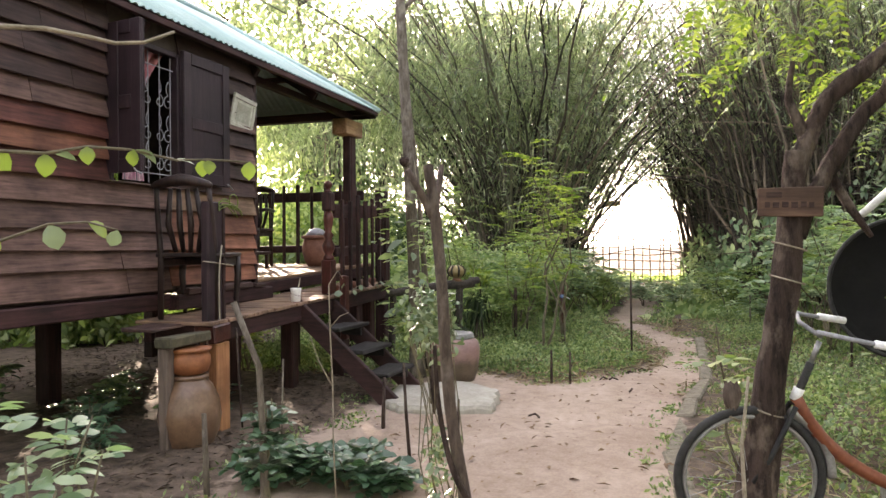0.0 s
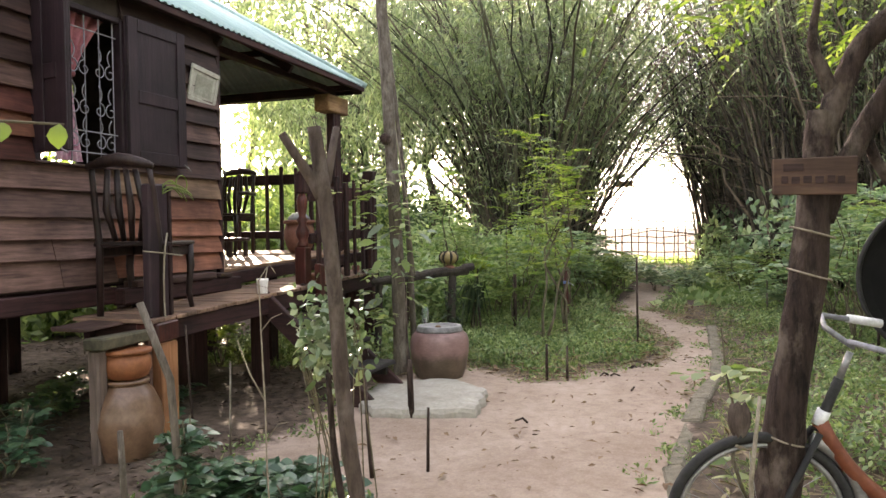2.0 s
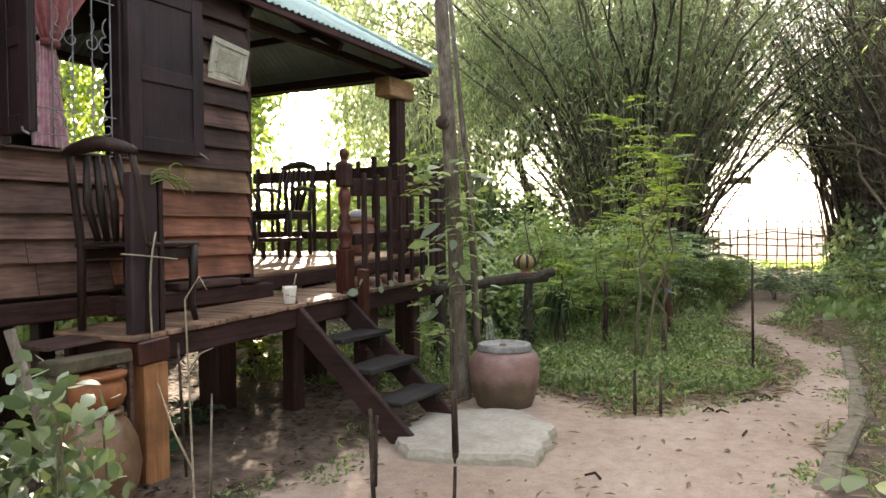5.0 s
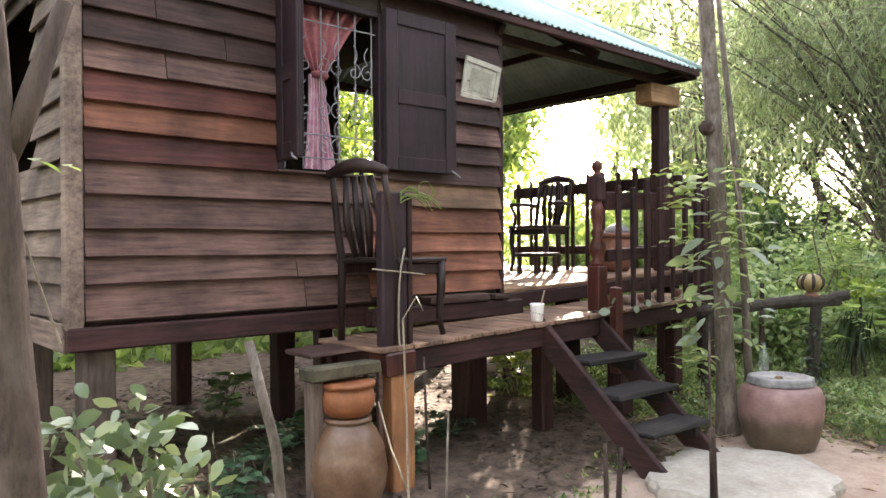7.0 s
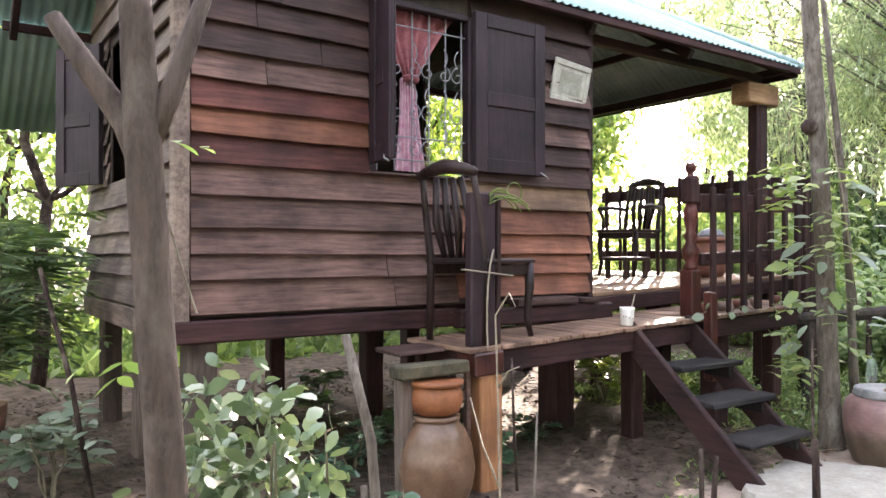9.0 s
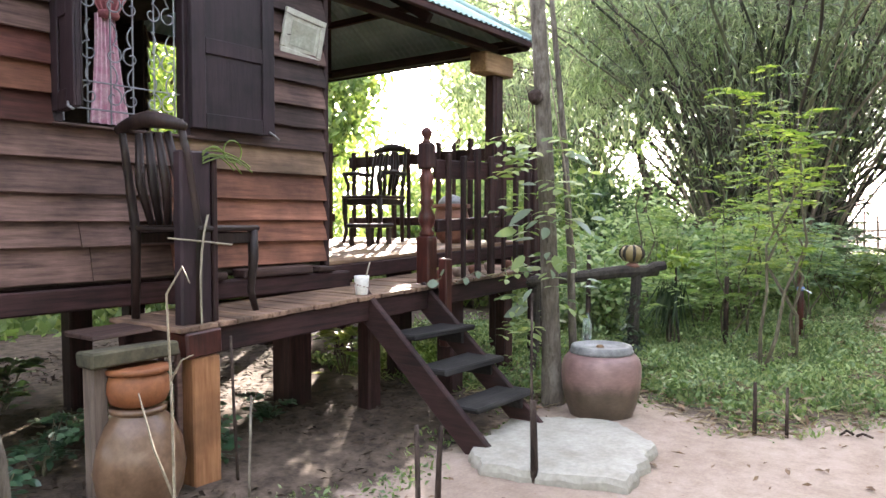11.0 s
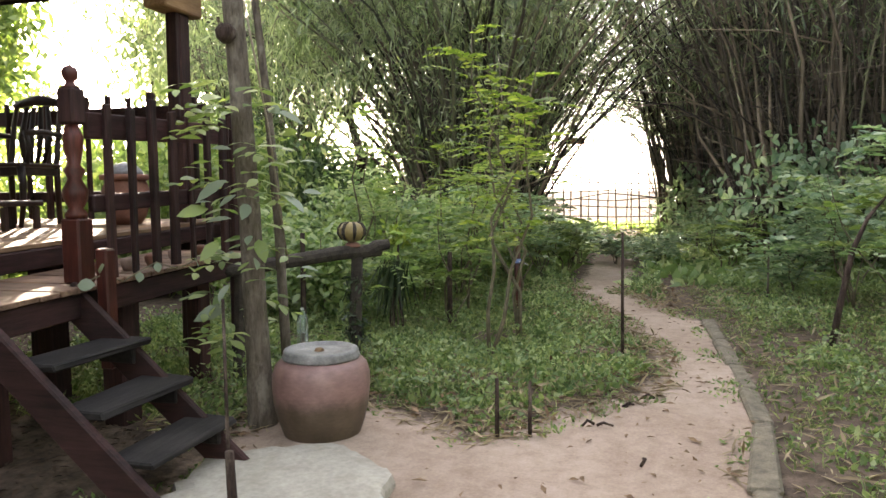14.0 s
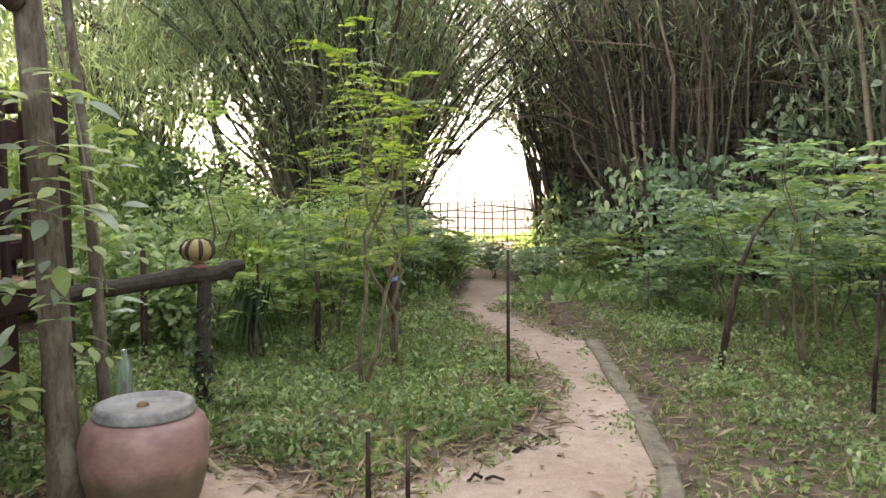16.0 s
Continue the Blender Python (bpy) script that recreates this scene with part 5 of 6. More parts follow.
leaves("fern_growth", fern, rng.normal(size=fern.shape) + np.array([-0.3, -0.3, -0.3]), U(0.03, 0.075, len(fern)), 0.35, LEAF_SHADE, tb, 0.12, 0.2, None, True)
cr = thing("creeper", "thin creeper with heart-shaped leaves along the deck edge", "plant")
cp_ = [(1.80 + 0.16 * i, -0.66 - 0.02 * math.sin(i * 1.3), deck_z(1.8 + 0.16 * i) + 0.02 + 0.035 * math.sin(i * 2.1)) for i in range(10)]
part("stem", Shape().tube(cp_, 0.004, 5), STEM, cr)
for i in (0, 1, 3, 4, 6, 7, 8, 9):
    q = np.array([cp_[i]])
    leaves("leaf", q, rng.normal(size=q.shape) * 0.5 + np.array([0, -0.3, -0.4]), U(0.06, 0.09, 1), 0.75, LEAF_DUSTY, cr, 0.12, 0.0, rng.normal(size=q.shape) * 0.4 + np.array([-0.5, -0.8, 0.3]), True)

# cut sapling close to the path with two stub branches
sap = thing("cut_sapling", "pale sapling trunk sawn off above two stub branches", "tree")
part("trunk", Shape().trunk([(-2.14, -3.20, -0.05), (-2.15, -3.165, 0.2), (-2.17, -3.10, 0.42), (-2.19, -3.075, 0.6), (-2.20, -3.045, 0.8), (-2.225, -3.035, 1.0), (-2.24, -3.03, 1.2), (-2.25, -3.015, 1.4), (-2.255, -2.992, 1.58)], [0.026, 0.023, 0.021, 0.020, 0.019, 0.0185, 0.0178, 0.0175, 0.0145], 18, 54, 0.08, 1.3), BARK_MID, sap, smooth=True)
part("branch", Shape().tube([(-2.248, -3.012, 1.41), (-2.262, -2.993, 1.455), (-2.288, -2.975, 1.50), (-2.322, -2.95, 1.56)], [0.0155, 0.0135, 0.0115, 0.009], 9), BARK_MID, sap, smooth=True)
part("branch", Shape().tube([(-2.248, -3.01, 1.435), (-2.228, -3.012, 1.48), (-2.196, -3.018, 1.585)], [0.0135, 0.011, 0.008], 9), BARK_MID, sap, smooth=True)
part("string", Shape().tube(bez((-2.25, -2.99, 1.47), (-2.23, -3.01, 1.36), (-2.20, -3.01, 1.27), 8), 0.0012, 5), LIMB, sap)
part("side_shoot", Shape().trunk([(-2.225, -3.00, 1.02), (-2.215, -3.01, 0.82), (-2.235, -3.06, 0.64), (-2.21, -3.13, 0.50), (-2.165, -3.175, 0.38), (-2.145, -3.175, 0.28), (-2.15, -3.155, 0.22)], [0.006, 0.008, 0.0095, 0.0105, 0.0105, 0.0105, 0.011], 10, 30, 0.08, 4.0), BARK_DARK, sap, smooth=True)
frond_set("leaves", sap, [np.array((-2.23, -2.99, 1.44)), np.array((-2.27, -2.95, 1.24)), np.array((-2.26, -2.99, 1.23))], [np.array((.5, -.3, .1)), np.array((-.6, .2, -.4)), np.array((-.2, .5, -.5))], [0.05, 0.04, 0.03], 2, 0.03, 0.45, LEAF_BRIGHT)

vb = thing("variegated_bush", "pale green variegated climber hanging round the sapling foot", "climber")
for k in range(11):
    a = rng.uniform(0, 6.28)
    e = (-2.12 + 0.09 * math.cos(a), -2.95 + 0.07 * math.sin(a), rng.uniform(0.95, 1.16))
    part("stem", Shape().tube(wander((-2.10, -3.06, 0), e, 6, 0.04, k), taper(6, 0.003, 0.0015), 5), STEM, vb)
p = np.concatenate([clusters((-2.125, -2.95, 1.07), (0.10, 0.085, 0.12), 76, 6, 0.02, 0.15), clusters((-2.15, -2.995, 0.52), (0.04, 0.04, 0.30), 44, 6, 0.018, 0.3)])
leaves("foliage", p, rng.normal(size=p.shape) * 0.8 + np.array([0, 0, 0.1]), U(0.018, 0.036, len(p)), 0.55, LEAF_PALE, vb, 0.12, 0.2, None, True)

# rough-barked tree with the sign
st = thing("sign_tree", "leaning rough dark-barked tree wound with wire", "tree")
part("trunk", Shape().trunk([(-1.0, -4.0, -0.05), (-1.0, -4.05, 0.35), (-1.0, -4.10, 0.8), (-1.0, -4.16, 1.2), (-1.0, -4.18, 1.5), (-1.0, -4.20, 1.72)], [0.088, 0.074, 0.064, 0.055, 0.052, 0.045], 22, 40, 0.26), BARK_DARK, st, smooth=True)
part("limb", Shape().trunk([(-1.0, -4.19, 1.5), (-1.0, -4.21, 1.66), (-0.99, -4.27, 1.83), (-0.98, -4.33, 1.945), (-0.97, -4.42, 2.02), (-0.95, -4.52, 2.10), (-0.9, -4.72, 2.30), (-0.85, -4.9, 2.6)], [0.040, 0.039, 0.036, 0.037, 0.036, 0.034, 0.028, 0.018], 18, 34, 0.26, 3.1), BARK_DARK, st, smooth=True)
part("limb", Shape().trunk([(-1.0, -4.20, 1.36), (-0.98, -4.25, 1.50), (-0.97, -4.31, 1.62), (-0.96, -4.40, 1.78), (-0.94, -4.47, 1.88), (-0.92, -4.56, 1.98), (-0.9, -4.62, 2.2)], [0.034, 0.035, 0.034, 0.034, 0.031, 0.026, 0.016], 18, 30, 0.26, 5.7), BARK_DARK, st, smooth=True)
part("limb", Shape().trunk([(-0.97, -4.33, 1.64), (-0.94, -4.38, 1.54), (-0.92, -4.45, 1.43), (-0.90, -4.50, 1.36)], [0.02, 0.019, 0.016, 0.011], 10, 14, 0.2, 2.2), BARK_DARK, st, smooth=True)
part("limb", Shape().trunk([(-0.99, -4.24, 1.76), (-1.0, -4.20, 1.86), (-1.0, -4.17, 1.95), (-0.99, -4.19, 2.1)], [0.026, 0.022, 0.018, 0.010], 10, 14, 0.22, 7.4), BARK_DARK, st, smooth=True)
for z, y in ((0.62, -4.08), (1.18, -4.16), (1.32, -4.17)):
    part("wire", Shape().tube([(-1.0 + 0.068 * math.cos(a), y + 0.068 * math.sin(a), z + 0.02 * math.sin(a)) for a in np.linspace(0, 6.28, 16)], 0.004, 5), LIMB, st)
part("dead_stem", Shape().tube([(-1.2, -3.96, -0.02), (-1.16, -3.98, 0.25), (-1.13, -3.97, 0.5), (-1.1, -4.0, 0.78)], [0.010, 0.009, 0.008, 0.006], 7), LIMB, st, smooth=True)
part("dead_stem", Shape().tube([(-1.16, -3.97, 0.26), (-1.13, -4.08, 0.1), (-1.1, -4.15, -0.02)], 0.008, 6), LIMB, st, smooth=True)
r, d, l = [], [], []
for k in range(230):
    q = rng.uniform(0, 1)
    x0 = rng.uniform(-1.55, 0.5)
    r.append(np.array([x0, rng.uniform(-5.2, -3.62 if x0 < -0.6 else -3.9), 2.0 + 1.3 * q ** 0.8]))
    a = rng.uniform(0, 6.28)
    d.append(np.array([math.cos(a), math.sin(a), rng.uniform(-.9, .1)]))
    l.append(rng.uniform(0.18, 0.34))
frond_set("crown", st, r, d, l, 9, 0.05, 0.42, LEAF_YELLOW)

sign = thing("wooden_sign", "small brown wooden sign with painted letters on the tree", "sign")
sign.matrix_world = look((-1.07, -4.165, 1.505), (2.4, -4.6, 1.55)) @ pose(0, 0, 0, 0, 0, -1)
part("board", Shape().box(-0.125, 0.125, -0.06, 0.06, -0.012, 0.0, 0.004, None, 0.003), wood("sign wood", (0.07, 0.042, 0.030), (0.165, 0.10, 0.068)), sign)
for x0, x1, z in ((-0.09, -0.03, 0.03), (-0.095, -0.075, -0.01), (-0.065, -0.04, -0.012), (-0.03, -0.005, -0.01), (0.005, 0.03, -0.012), (0.04, 0.062, -0.01), (0.07, 0.09, -0.012)):
    part("letter_bar", Shape().box(x0, x1, z - 0.014, z + 0.010, 0.001, 0.003, 0.001), WOOD_BROWN, sign)


# bamboo
def bamboo(name, label, at, n, H, foot, spread, dry, leaf_n, seed, lean=(0, 0), leaf_low=1.5):
    t = thing(name, label, "bamboo")
    r = random.Random(seed)
    P, S = [], Shape()
    for k in range(n):
        a, q = r.uniform(0, 6.283), math.sqrt(r.random())
        bx, by = at[0] + foot[0] * q * math.cos(a), at[1] + foot[1] * q * math.sin(a)
        h = H * r.uniform(0.65, 1.1)
        out = spread * (0.35 + q) * r.uniform(0.5, 1.3)
        ox, oy = math.cos(a) * out + lean[0] * h, math.sin(a) * out + lean[1] * h
        pts = []
        for i in range(8):
            s = i / 7
            b = s ** 1.7
            pts.append((bx + ox * b, by + oy * b, h * (s - 0.18 * s ** 3 * min(1.5, math.hypot(ox, oy) / 3)) - 0.05))
        bow = r.uniform(-0.5, 0.5)
        pts = [(x + 0.5 * bow * math.sin(3 * q2 / 7) + r.uniform(-.06, .06) * min(q2, 3), y + bow * math.sin(2.2 * q2 / 7) + r.uniform(-.06, .06) * min(q2, 3), z) for q2, (x, y, z) in enumerate(pts)]
        r0 = r.uniform(0.018, 0.052)
        part("culm", Shape().tube(pts, taper(8, r0, 0.008), 6), CULM_DRY if r.random() < dry else CULM, t, smooth=True)
        for i in range(1, 8):
            for _ in range(3):
                b = Vector(pts[i]).lerp(Vector(pts[i - 1]), r.random())
                c = r.uniform(0, 6.283)
                L = r.uniform(0.35, 1.0) + (r.random() < 0.25) * r.uniform(0.3, 1.1)
                e = b + Vector((math.cos(c) * L, math.sin(c) * L, r.uniform(-0.55, 0.6)))
                S.tube([b, b.lerp(e, 0.5) + Vector((0, 0, 0.08)), e], [0.006, 0.004, 0.002], 4, False)
                P.append(e)
                P.append(b.lerp(e, 0.6))
    for k in range(n // 4):
        a, z0 = r.uniform(0, 6.283), r.uniform(0.8, 3.6)
        b = Vector((at[0] + foot[0] * math.cos(a) * .8, at[1] + foot[1] * math.sin(a) * .8, z0))
        c = a + r.uniform(-1.0, 1.0)
        L = r.uniform(1.2, 3.2)
        e = b + Vector((math.cos(c) * L, math.sin(c) * L, r.uniform(-0.3, 1.6)))
        part("bent_culm", Shape().tube([b, b.lerp(e, 0.5) + Vector((0, 0, r.uniform(0, 0.35))), e], [0.016, 0.012, 0.005], 5), CULM_DRY, t)
    tagged(part("twig_spray", S, CULM_OLD, t), kind="stuff")
    P = np.array([p for p in P if p.z > leaf_low])
    idx = rng.integers(0, len(P), leaf_n)
    p = P[idx] + rng.normal(size=(leaf_n, 3)) * 0.24
    al = rng.normal(size=p.shape) * 0.8 + np.array([0, 0, -0.7])
    leaves("foliage", p, al, U(0.10, 0.25, leaf_n), 0.15, LEAF_BAMBOO, t, 0.08, 0.15)
    return t


bamboo("bamboo_clump", "great spreading clump of arching green bamboo", (13.2, -0.15), 190, 9.8, (1.1, 1.1), 4.2, 0.6, 30000, 3, (-0.05, 0.0), 2.0)
bamboo("bamboo_clump", "dense upright clump of old bamboo with bare dry culms", (12.6, -6.9), 230, 8.5, (1.4, 1.9), 1.2, 0.85, 9000, 4, (0.0, 0.07), 3.2)
bamboo("bamboo_clump", "dense upright clump of old bamboo with bare dry culms", (16.8, -5.0), 150, 9.0, (1.2, 1.1), 1.5, 0.8, 12000, 5, (0, 0.10), 2.6)
bamboo("bamboo_clump", "tall clump of bamboo behind the garden shrubs", (10.3, -9.4), 120, 8.5, (1.5, 1.5), 1.3, 0.7, 16000, 6, (0, 0.04), 2.0)
bamboo("bamboo_clump", "tall green bamboo beyond the path at the fence", (19.5, 1.7), 80, 9.5, (1.5, 1.3), 2.8, 0.5, 12000, 8, (0, -0.12), 2.6)
bamboo("bamboo_clump", "tall green bamboo behind the porch", (16.3, 5.9), 60, 9.0, (1.2, 1.2), 1.7, 0.4, 17000, 9, (0, -0.04), 1.2)
bamboo("bamboo_clump", "bamboo arching over the path end from one side", (21.0, 1.2), 55, 7.5, (1.0, 0.8), 1.6, 0.5, 7500, 11, (0, -0.42), 3.3)
bamboo("bamboo_clump", "bamboo arching over the path end from one side", (20.4, -6.2), 55, 7.5, (1.0, 0.8), 1.6, 0.6, 8000, 12, (0, 0.42), 3.3)
for c, r, n in (((11.2, -0.9, 5.2), (1.3, 2.6, 1.9), 230), ((11.0, 2.2, 4.6), (1.3, 1.9, 2.2), 190), ((16.8, -1.4, 4.6), (1.0, 1.2, 1.0), 60), ((11.0, -6.0, 6.4), (0.9, 2.4, 1.5), 130), ((9.0, 4.2, 4.4), (1.2, 1.2, 2.0), 120)):
    t = thing("bamboo_spray", "pale drooping sprays of bamboo leaves on thin branches", "bamboo", group="bamboo sprays")
    cen = clusters(c, r, n, 1, 0.05, 0.1)
    S = Shape()
    for q in cen:
        e = q + rng.normal(size=3) * np.array([0.45, 0.45, 0.25]) + np.array([0, 0, 0.35])
        S.tube([tuple(e), tuple((q + e) / 2 + np.array([0, 0, 0.08])), tuple(q - np.array([0, 0, 0.15]))], [0.006, 0.004, 0.002], 4, False)
    tagged(part("twig_spray", S, CULM_OLD, t), kind="stuff")
    p = np.repeat(cen, 34, 0) + rng.normal(size=(n * 34, 3)) * np.array([0.2, 0.2, 0.14])
    leaves("foliage", p, rng.normal(size=p.shape) * 0.6 + np.array([0, 0, -0.75]), U(0.11, 0.24, len(p)), 0.17, LEAF_SPRAY, t, 0.08, 0.2)
# dark leaf masses added among and behind the culms, their colour standing in for shade
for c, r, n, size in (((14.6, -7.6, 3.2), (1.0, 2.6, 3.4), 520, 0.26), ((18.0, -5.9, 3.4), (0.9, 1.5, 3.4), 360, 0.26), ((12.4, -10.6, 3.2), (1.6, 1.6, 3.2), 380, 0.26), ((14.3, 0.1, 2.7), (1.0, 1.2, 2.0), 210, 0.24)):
    t = thing("shade_thicket", "dark leaf mass added for the shade among the bamboo", "bush", group="dark thickets")
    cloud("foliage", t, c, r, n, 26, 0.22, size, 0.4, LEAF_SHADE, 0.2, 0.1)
    for k in range(6):
        part("stem", Shape().tube(wander((c[0] + U(-.4, .4), c[1] + U(-1, 1) * r[1] * .6, -0.05), (c[0] + U(-.5, .5), c[1] + U(-1, 1) * r[1] * .8, c[2] + r[2] * U(0.2, 0.8)), 7, 0.15, 3300 + k), taper(7, 0.03, 0.008), 6), BARK_DARK, t)
# climbers on the foot of the old bamboo
for c, r, n in (((11.2, -6.3, 1.1), (0.45, 1.9, 1.1), 150), ((10.9, -8.2, 1.8), (0.5, 1.3, 1.9), 170), ((15.6, -4.7, 0.9), (0.4, 0.8, 0.9), 70), ((8.6, -8.6, 2.3), (0.7, 0.8, 2.2), 150)):
    t = thing("climber", "leafy green climber over the foot of the old bamboo", "climber", group="climbers on the bamboo")
    p = clusters(c, r, n, 12, 0.12, 0.3)
    p = p[p[:, 2] > 0.03]
    leaves("foliage", p, rng.normal(size=p.shape) * 0.6 + np.array([-0.5, 0, -0.6]), U(0.09, 0.19, len(p)), 0.55, LEAF_BLUE, t, 0.12, 0.2, rng.normal(size=p.shape) * 0.5 + np.array([-0.6, 0.0, 0.8]), True)
    for k in range(5):
        part("stem", Shape().tube(wander((c[0] + U(-.2, .2), c[1] + U(-1, 1) * r[1] * .7, -0.05), (c[0] + U(-.2, .2), c[1] + U(-1, 1) * r[1] * .8, c[2] + r[2] * U(0.3, 0.9)), 7, 0.12, 3500 + k), taper(7, 0.014, 0.005), 6), STEM, t)


def broad_tree(name, label, at, h, crown, material, n=150, per=26, size=0.16, seed=0, trunk_r=0.12, low=0.45):
    t = thing(name, label, "tree")
    r = random.Random(seed)
    top = (at[0] + r.uniform(-.5, .5), at[1] + r.uniform(-.5, .5), h)
    pts = wander((at[0], at[1], -0.1), top, 9, 0.25, seed)
    part("trunk", Shape().tube(pts, taper(9, trunk_r, trunk_r * 0.2), 9), BARK_DARK, t, smooth=True)
    for k in range(9):
        i = r.randint(3, 7)
        a = r.uniform(0, 6.28)
        L = crown[0] * r.uniform(0.5, 0.95)
        e = (pts[i][0] + L * math.cos(a), pts[i][1] + L * math.sin(a), pts[i][2] + r.uniform(0.2, 1.2))
        part("limb", Shape().tube(wander(pts[i], e, 6, 0.15, seed + k), taper(6, trunk_r * 0.4, 0.012), 6), BARK_DARK, t, smooth=True)
    cloud("crown", t, (at[0], at[1], h * (low + 1) / 2 + 0.2), (crown[0], crown[1], h * (1 - low) / 2 + 0.3), n, per, 0.26, size, 0.48, material, 0.2, 0.3)
    return t


# trees behind the house, with the low sun coming between them
for i, (x, y, h, c, m_, lo) in enumerate((
        (6.5, 10.5, 4.2, 1.9, LEAF_BRIGHT, 0.15), (-1.5, 9.5, 6.0, 2.4, LEAF_BRIGHT, 0.1), (2.6, 9.6, 4.6, 2.0, LEAF_YELLOW, 0.1), (-4.8, 8.0, 5.5, 2.4, LEAF_YELLOW, 0.1),
        (-8.0, 9.5, 7.5, 3.0, LEAF_BRIGHT, 0.1), (-9.5, 3.5, 7.0, 2.8, LEAF_DEEP, 0.15), (9.0, 13.5, 3.6, 2.2, LEAF_BRIGHT, 0.1), (18, 16, 5.0, 3.2, LEAF_BRIGHT, 0.1),
        (18.2, 6.6, 6.5, 2.0, LEAF_DEEP, 0.2), (6.4, 5.2, 5.2, 1.0, LEAF_BRIGHT, 0.38), (4.5, 16, 5.5, 3.0, LEAF_BRIGHT, 0.1), (4.9, 7.6, 5.0, 1.7, LEAF_YELLOW, 0.1))):
    broad_tree("broadleaf_tree", "leafy broadleaf tree lit from behind", (x, y), h, (c, c), m_, 280, 34, 0.16, 40 + i, 0.1, lo)
# the first four take the shade leaf to deepen the dark gaps
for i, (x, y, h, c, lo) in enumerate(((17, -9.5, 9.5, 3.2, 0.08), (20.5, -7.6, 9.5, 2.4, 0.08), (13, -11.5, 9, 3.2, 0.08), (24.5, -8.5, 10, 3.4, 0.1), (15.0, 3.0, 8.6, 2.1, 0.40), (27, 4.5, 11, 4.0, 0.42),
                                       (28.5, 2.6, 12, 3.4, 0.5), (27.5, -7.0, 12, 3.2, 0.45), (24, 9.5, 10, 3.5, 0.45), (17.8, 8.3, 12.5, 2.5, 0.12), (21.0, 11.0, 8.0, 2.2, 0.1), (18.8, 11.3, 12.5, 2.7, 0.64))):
    broad_tree("broadleaf_tree", "tall dark leafy tree closing off garden and sky, some added unseen", (x, y), h, (c, c), LEAF_SHADE if i < 4 else LEAF_BAMBOO, 300 if i < 4 else 230, 32, 0.2, 70 + i, 0.14, lo)

# trees added out of view, to cut sky light on the house front
for i, (x, y, h, c) in enumerate(((-3.5, -10.5, 9, 3.0), (1.0, -11.0, 9.5, 3.2), (5.2, -11.5, 9, 3.0), (-8.0, -9.0, 9, 3.0), (-11.5, -5.0, 8.5, 3.0), (-12.5, 0.0, 8.5, 3.0))):
    broad_tree("broadleaf_tree", "tall dark leafy tree closing off garden and sky, some added unseen", (x, y), h, (c, c), LEAF_DEEP, 300, 30, 0.24, 170 + i, 0.14, 0.05)

broad_tree("broadleaf_tree", "tall thin-crowned tree beyond the fence", (27.5, 3.0), 12.5, (3.6, 5.4), LEAF_SPRAY, 150, 30, 0.22, 190, 0.14, 0.44)

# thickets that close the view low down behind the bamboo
# several near the porch are added to keep low sun off the ground
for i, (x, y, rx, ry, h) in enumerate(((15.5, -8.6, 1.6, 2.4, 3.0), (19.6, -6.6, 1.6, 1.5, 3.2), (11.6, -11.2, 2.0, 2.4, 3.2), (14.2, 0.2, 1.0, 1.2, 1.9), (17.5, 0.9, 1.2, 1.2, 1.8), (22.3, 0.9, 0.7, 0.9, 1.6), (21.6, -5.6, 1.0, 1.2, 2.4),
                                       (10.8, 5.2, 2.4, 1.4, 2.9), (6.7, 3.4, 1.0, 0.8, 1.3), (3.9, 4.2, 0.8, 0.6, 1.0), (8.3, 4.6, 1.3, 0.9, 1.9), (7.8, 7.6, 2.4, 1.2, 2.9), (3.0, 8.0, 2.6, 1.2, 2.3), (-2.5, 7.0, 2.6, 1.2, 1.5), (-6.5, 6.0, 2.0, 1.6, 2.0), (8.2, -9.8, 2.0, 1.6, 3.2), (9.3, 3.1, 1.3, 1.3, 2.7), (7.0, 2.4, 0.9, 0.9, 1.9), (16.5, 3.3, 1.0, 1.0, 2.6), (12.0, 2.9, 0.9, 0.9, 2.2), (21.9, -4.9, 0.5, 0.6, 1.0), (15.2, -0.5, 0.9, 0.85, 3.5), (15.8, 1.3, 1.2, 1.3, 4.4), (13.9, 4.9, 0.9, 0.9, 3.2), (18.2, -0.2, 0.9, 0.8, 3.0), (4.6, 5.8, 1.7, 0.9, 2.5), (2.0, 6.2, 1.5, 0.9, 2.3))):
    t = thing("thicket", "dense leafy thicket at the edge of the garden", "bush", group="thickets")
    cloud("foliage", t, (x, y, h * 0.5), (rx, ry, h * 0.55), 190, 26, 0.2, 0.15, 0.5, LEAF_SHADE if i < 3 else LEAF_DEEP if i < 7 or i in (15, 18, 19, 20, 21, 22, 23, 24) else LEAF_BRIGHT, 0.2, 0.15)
    for k in range(6):
        part("stem", Shape().tube(wander((x + U(-rx, rx) * .4, y + U(-ry, ry) * .4, -0.05), (x + U(-rx, rx) * .8, y + U(-ry, ry) * .8, h * U(0.6, 0.95)), 6, 0.1, 900 + i * 10 + k), taper(6, 0.025, 0.008), 6), STEM, t)

broad_tree("broadleaf_tree", "slender tree behind the end wall lit from behind", (-1.6, 4.2), 5.0, (1.3, 1.3), LEAF_YELLOW, 90, 24, 0.14, 133, 0.075, 0.5)

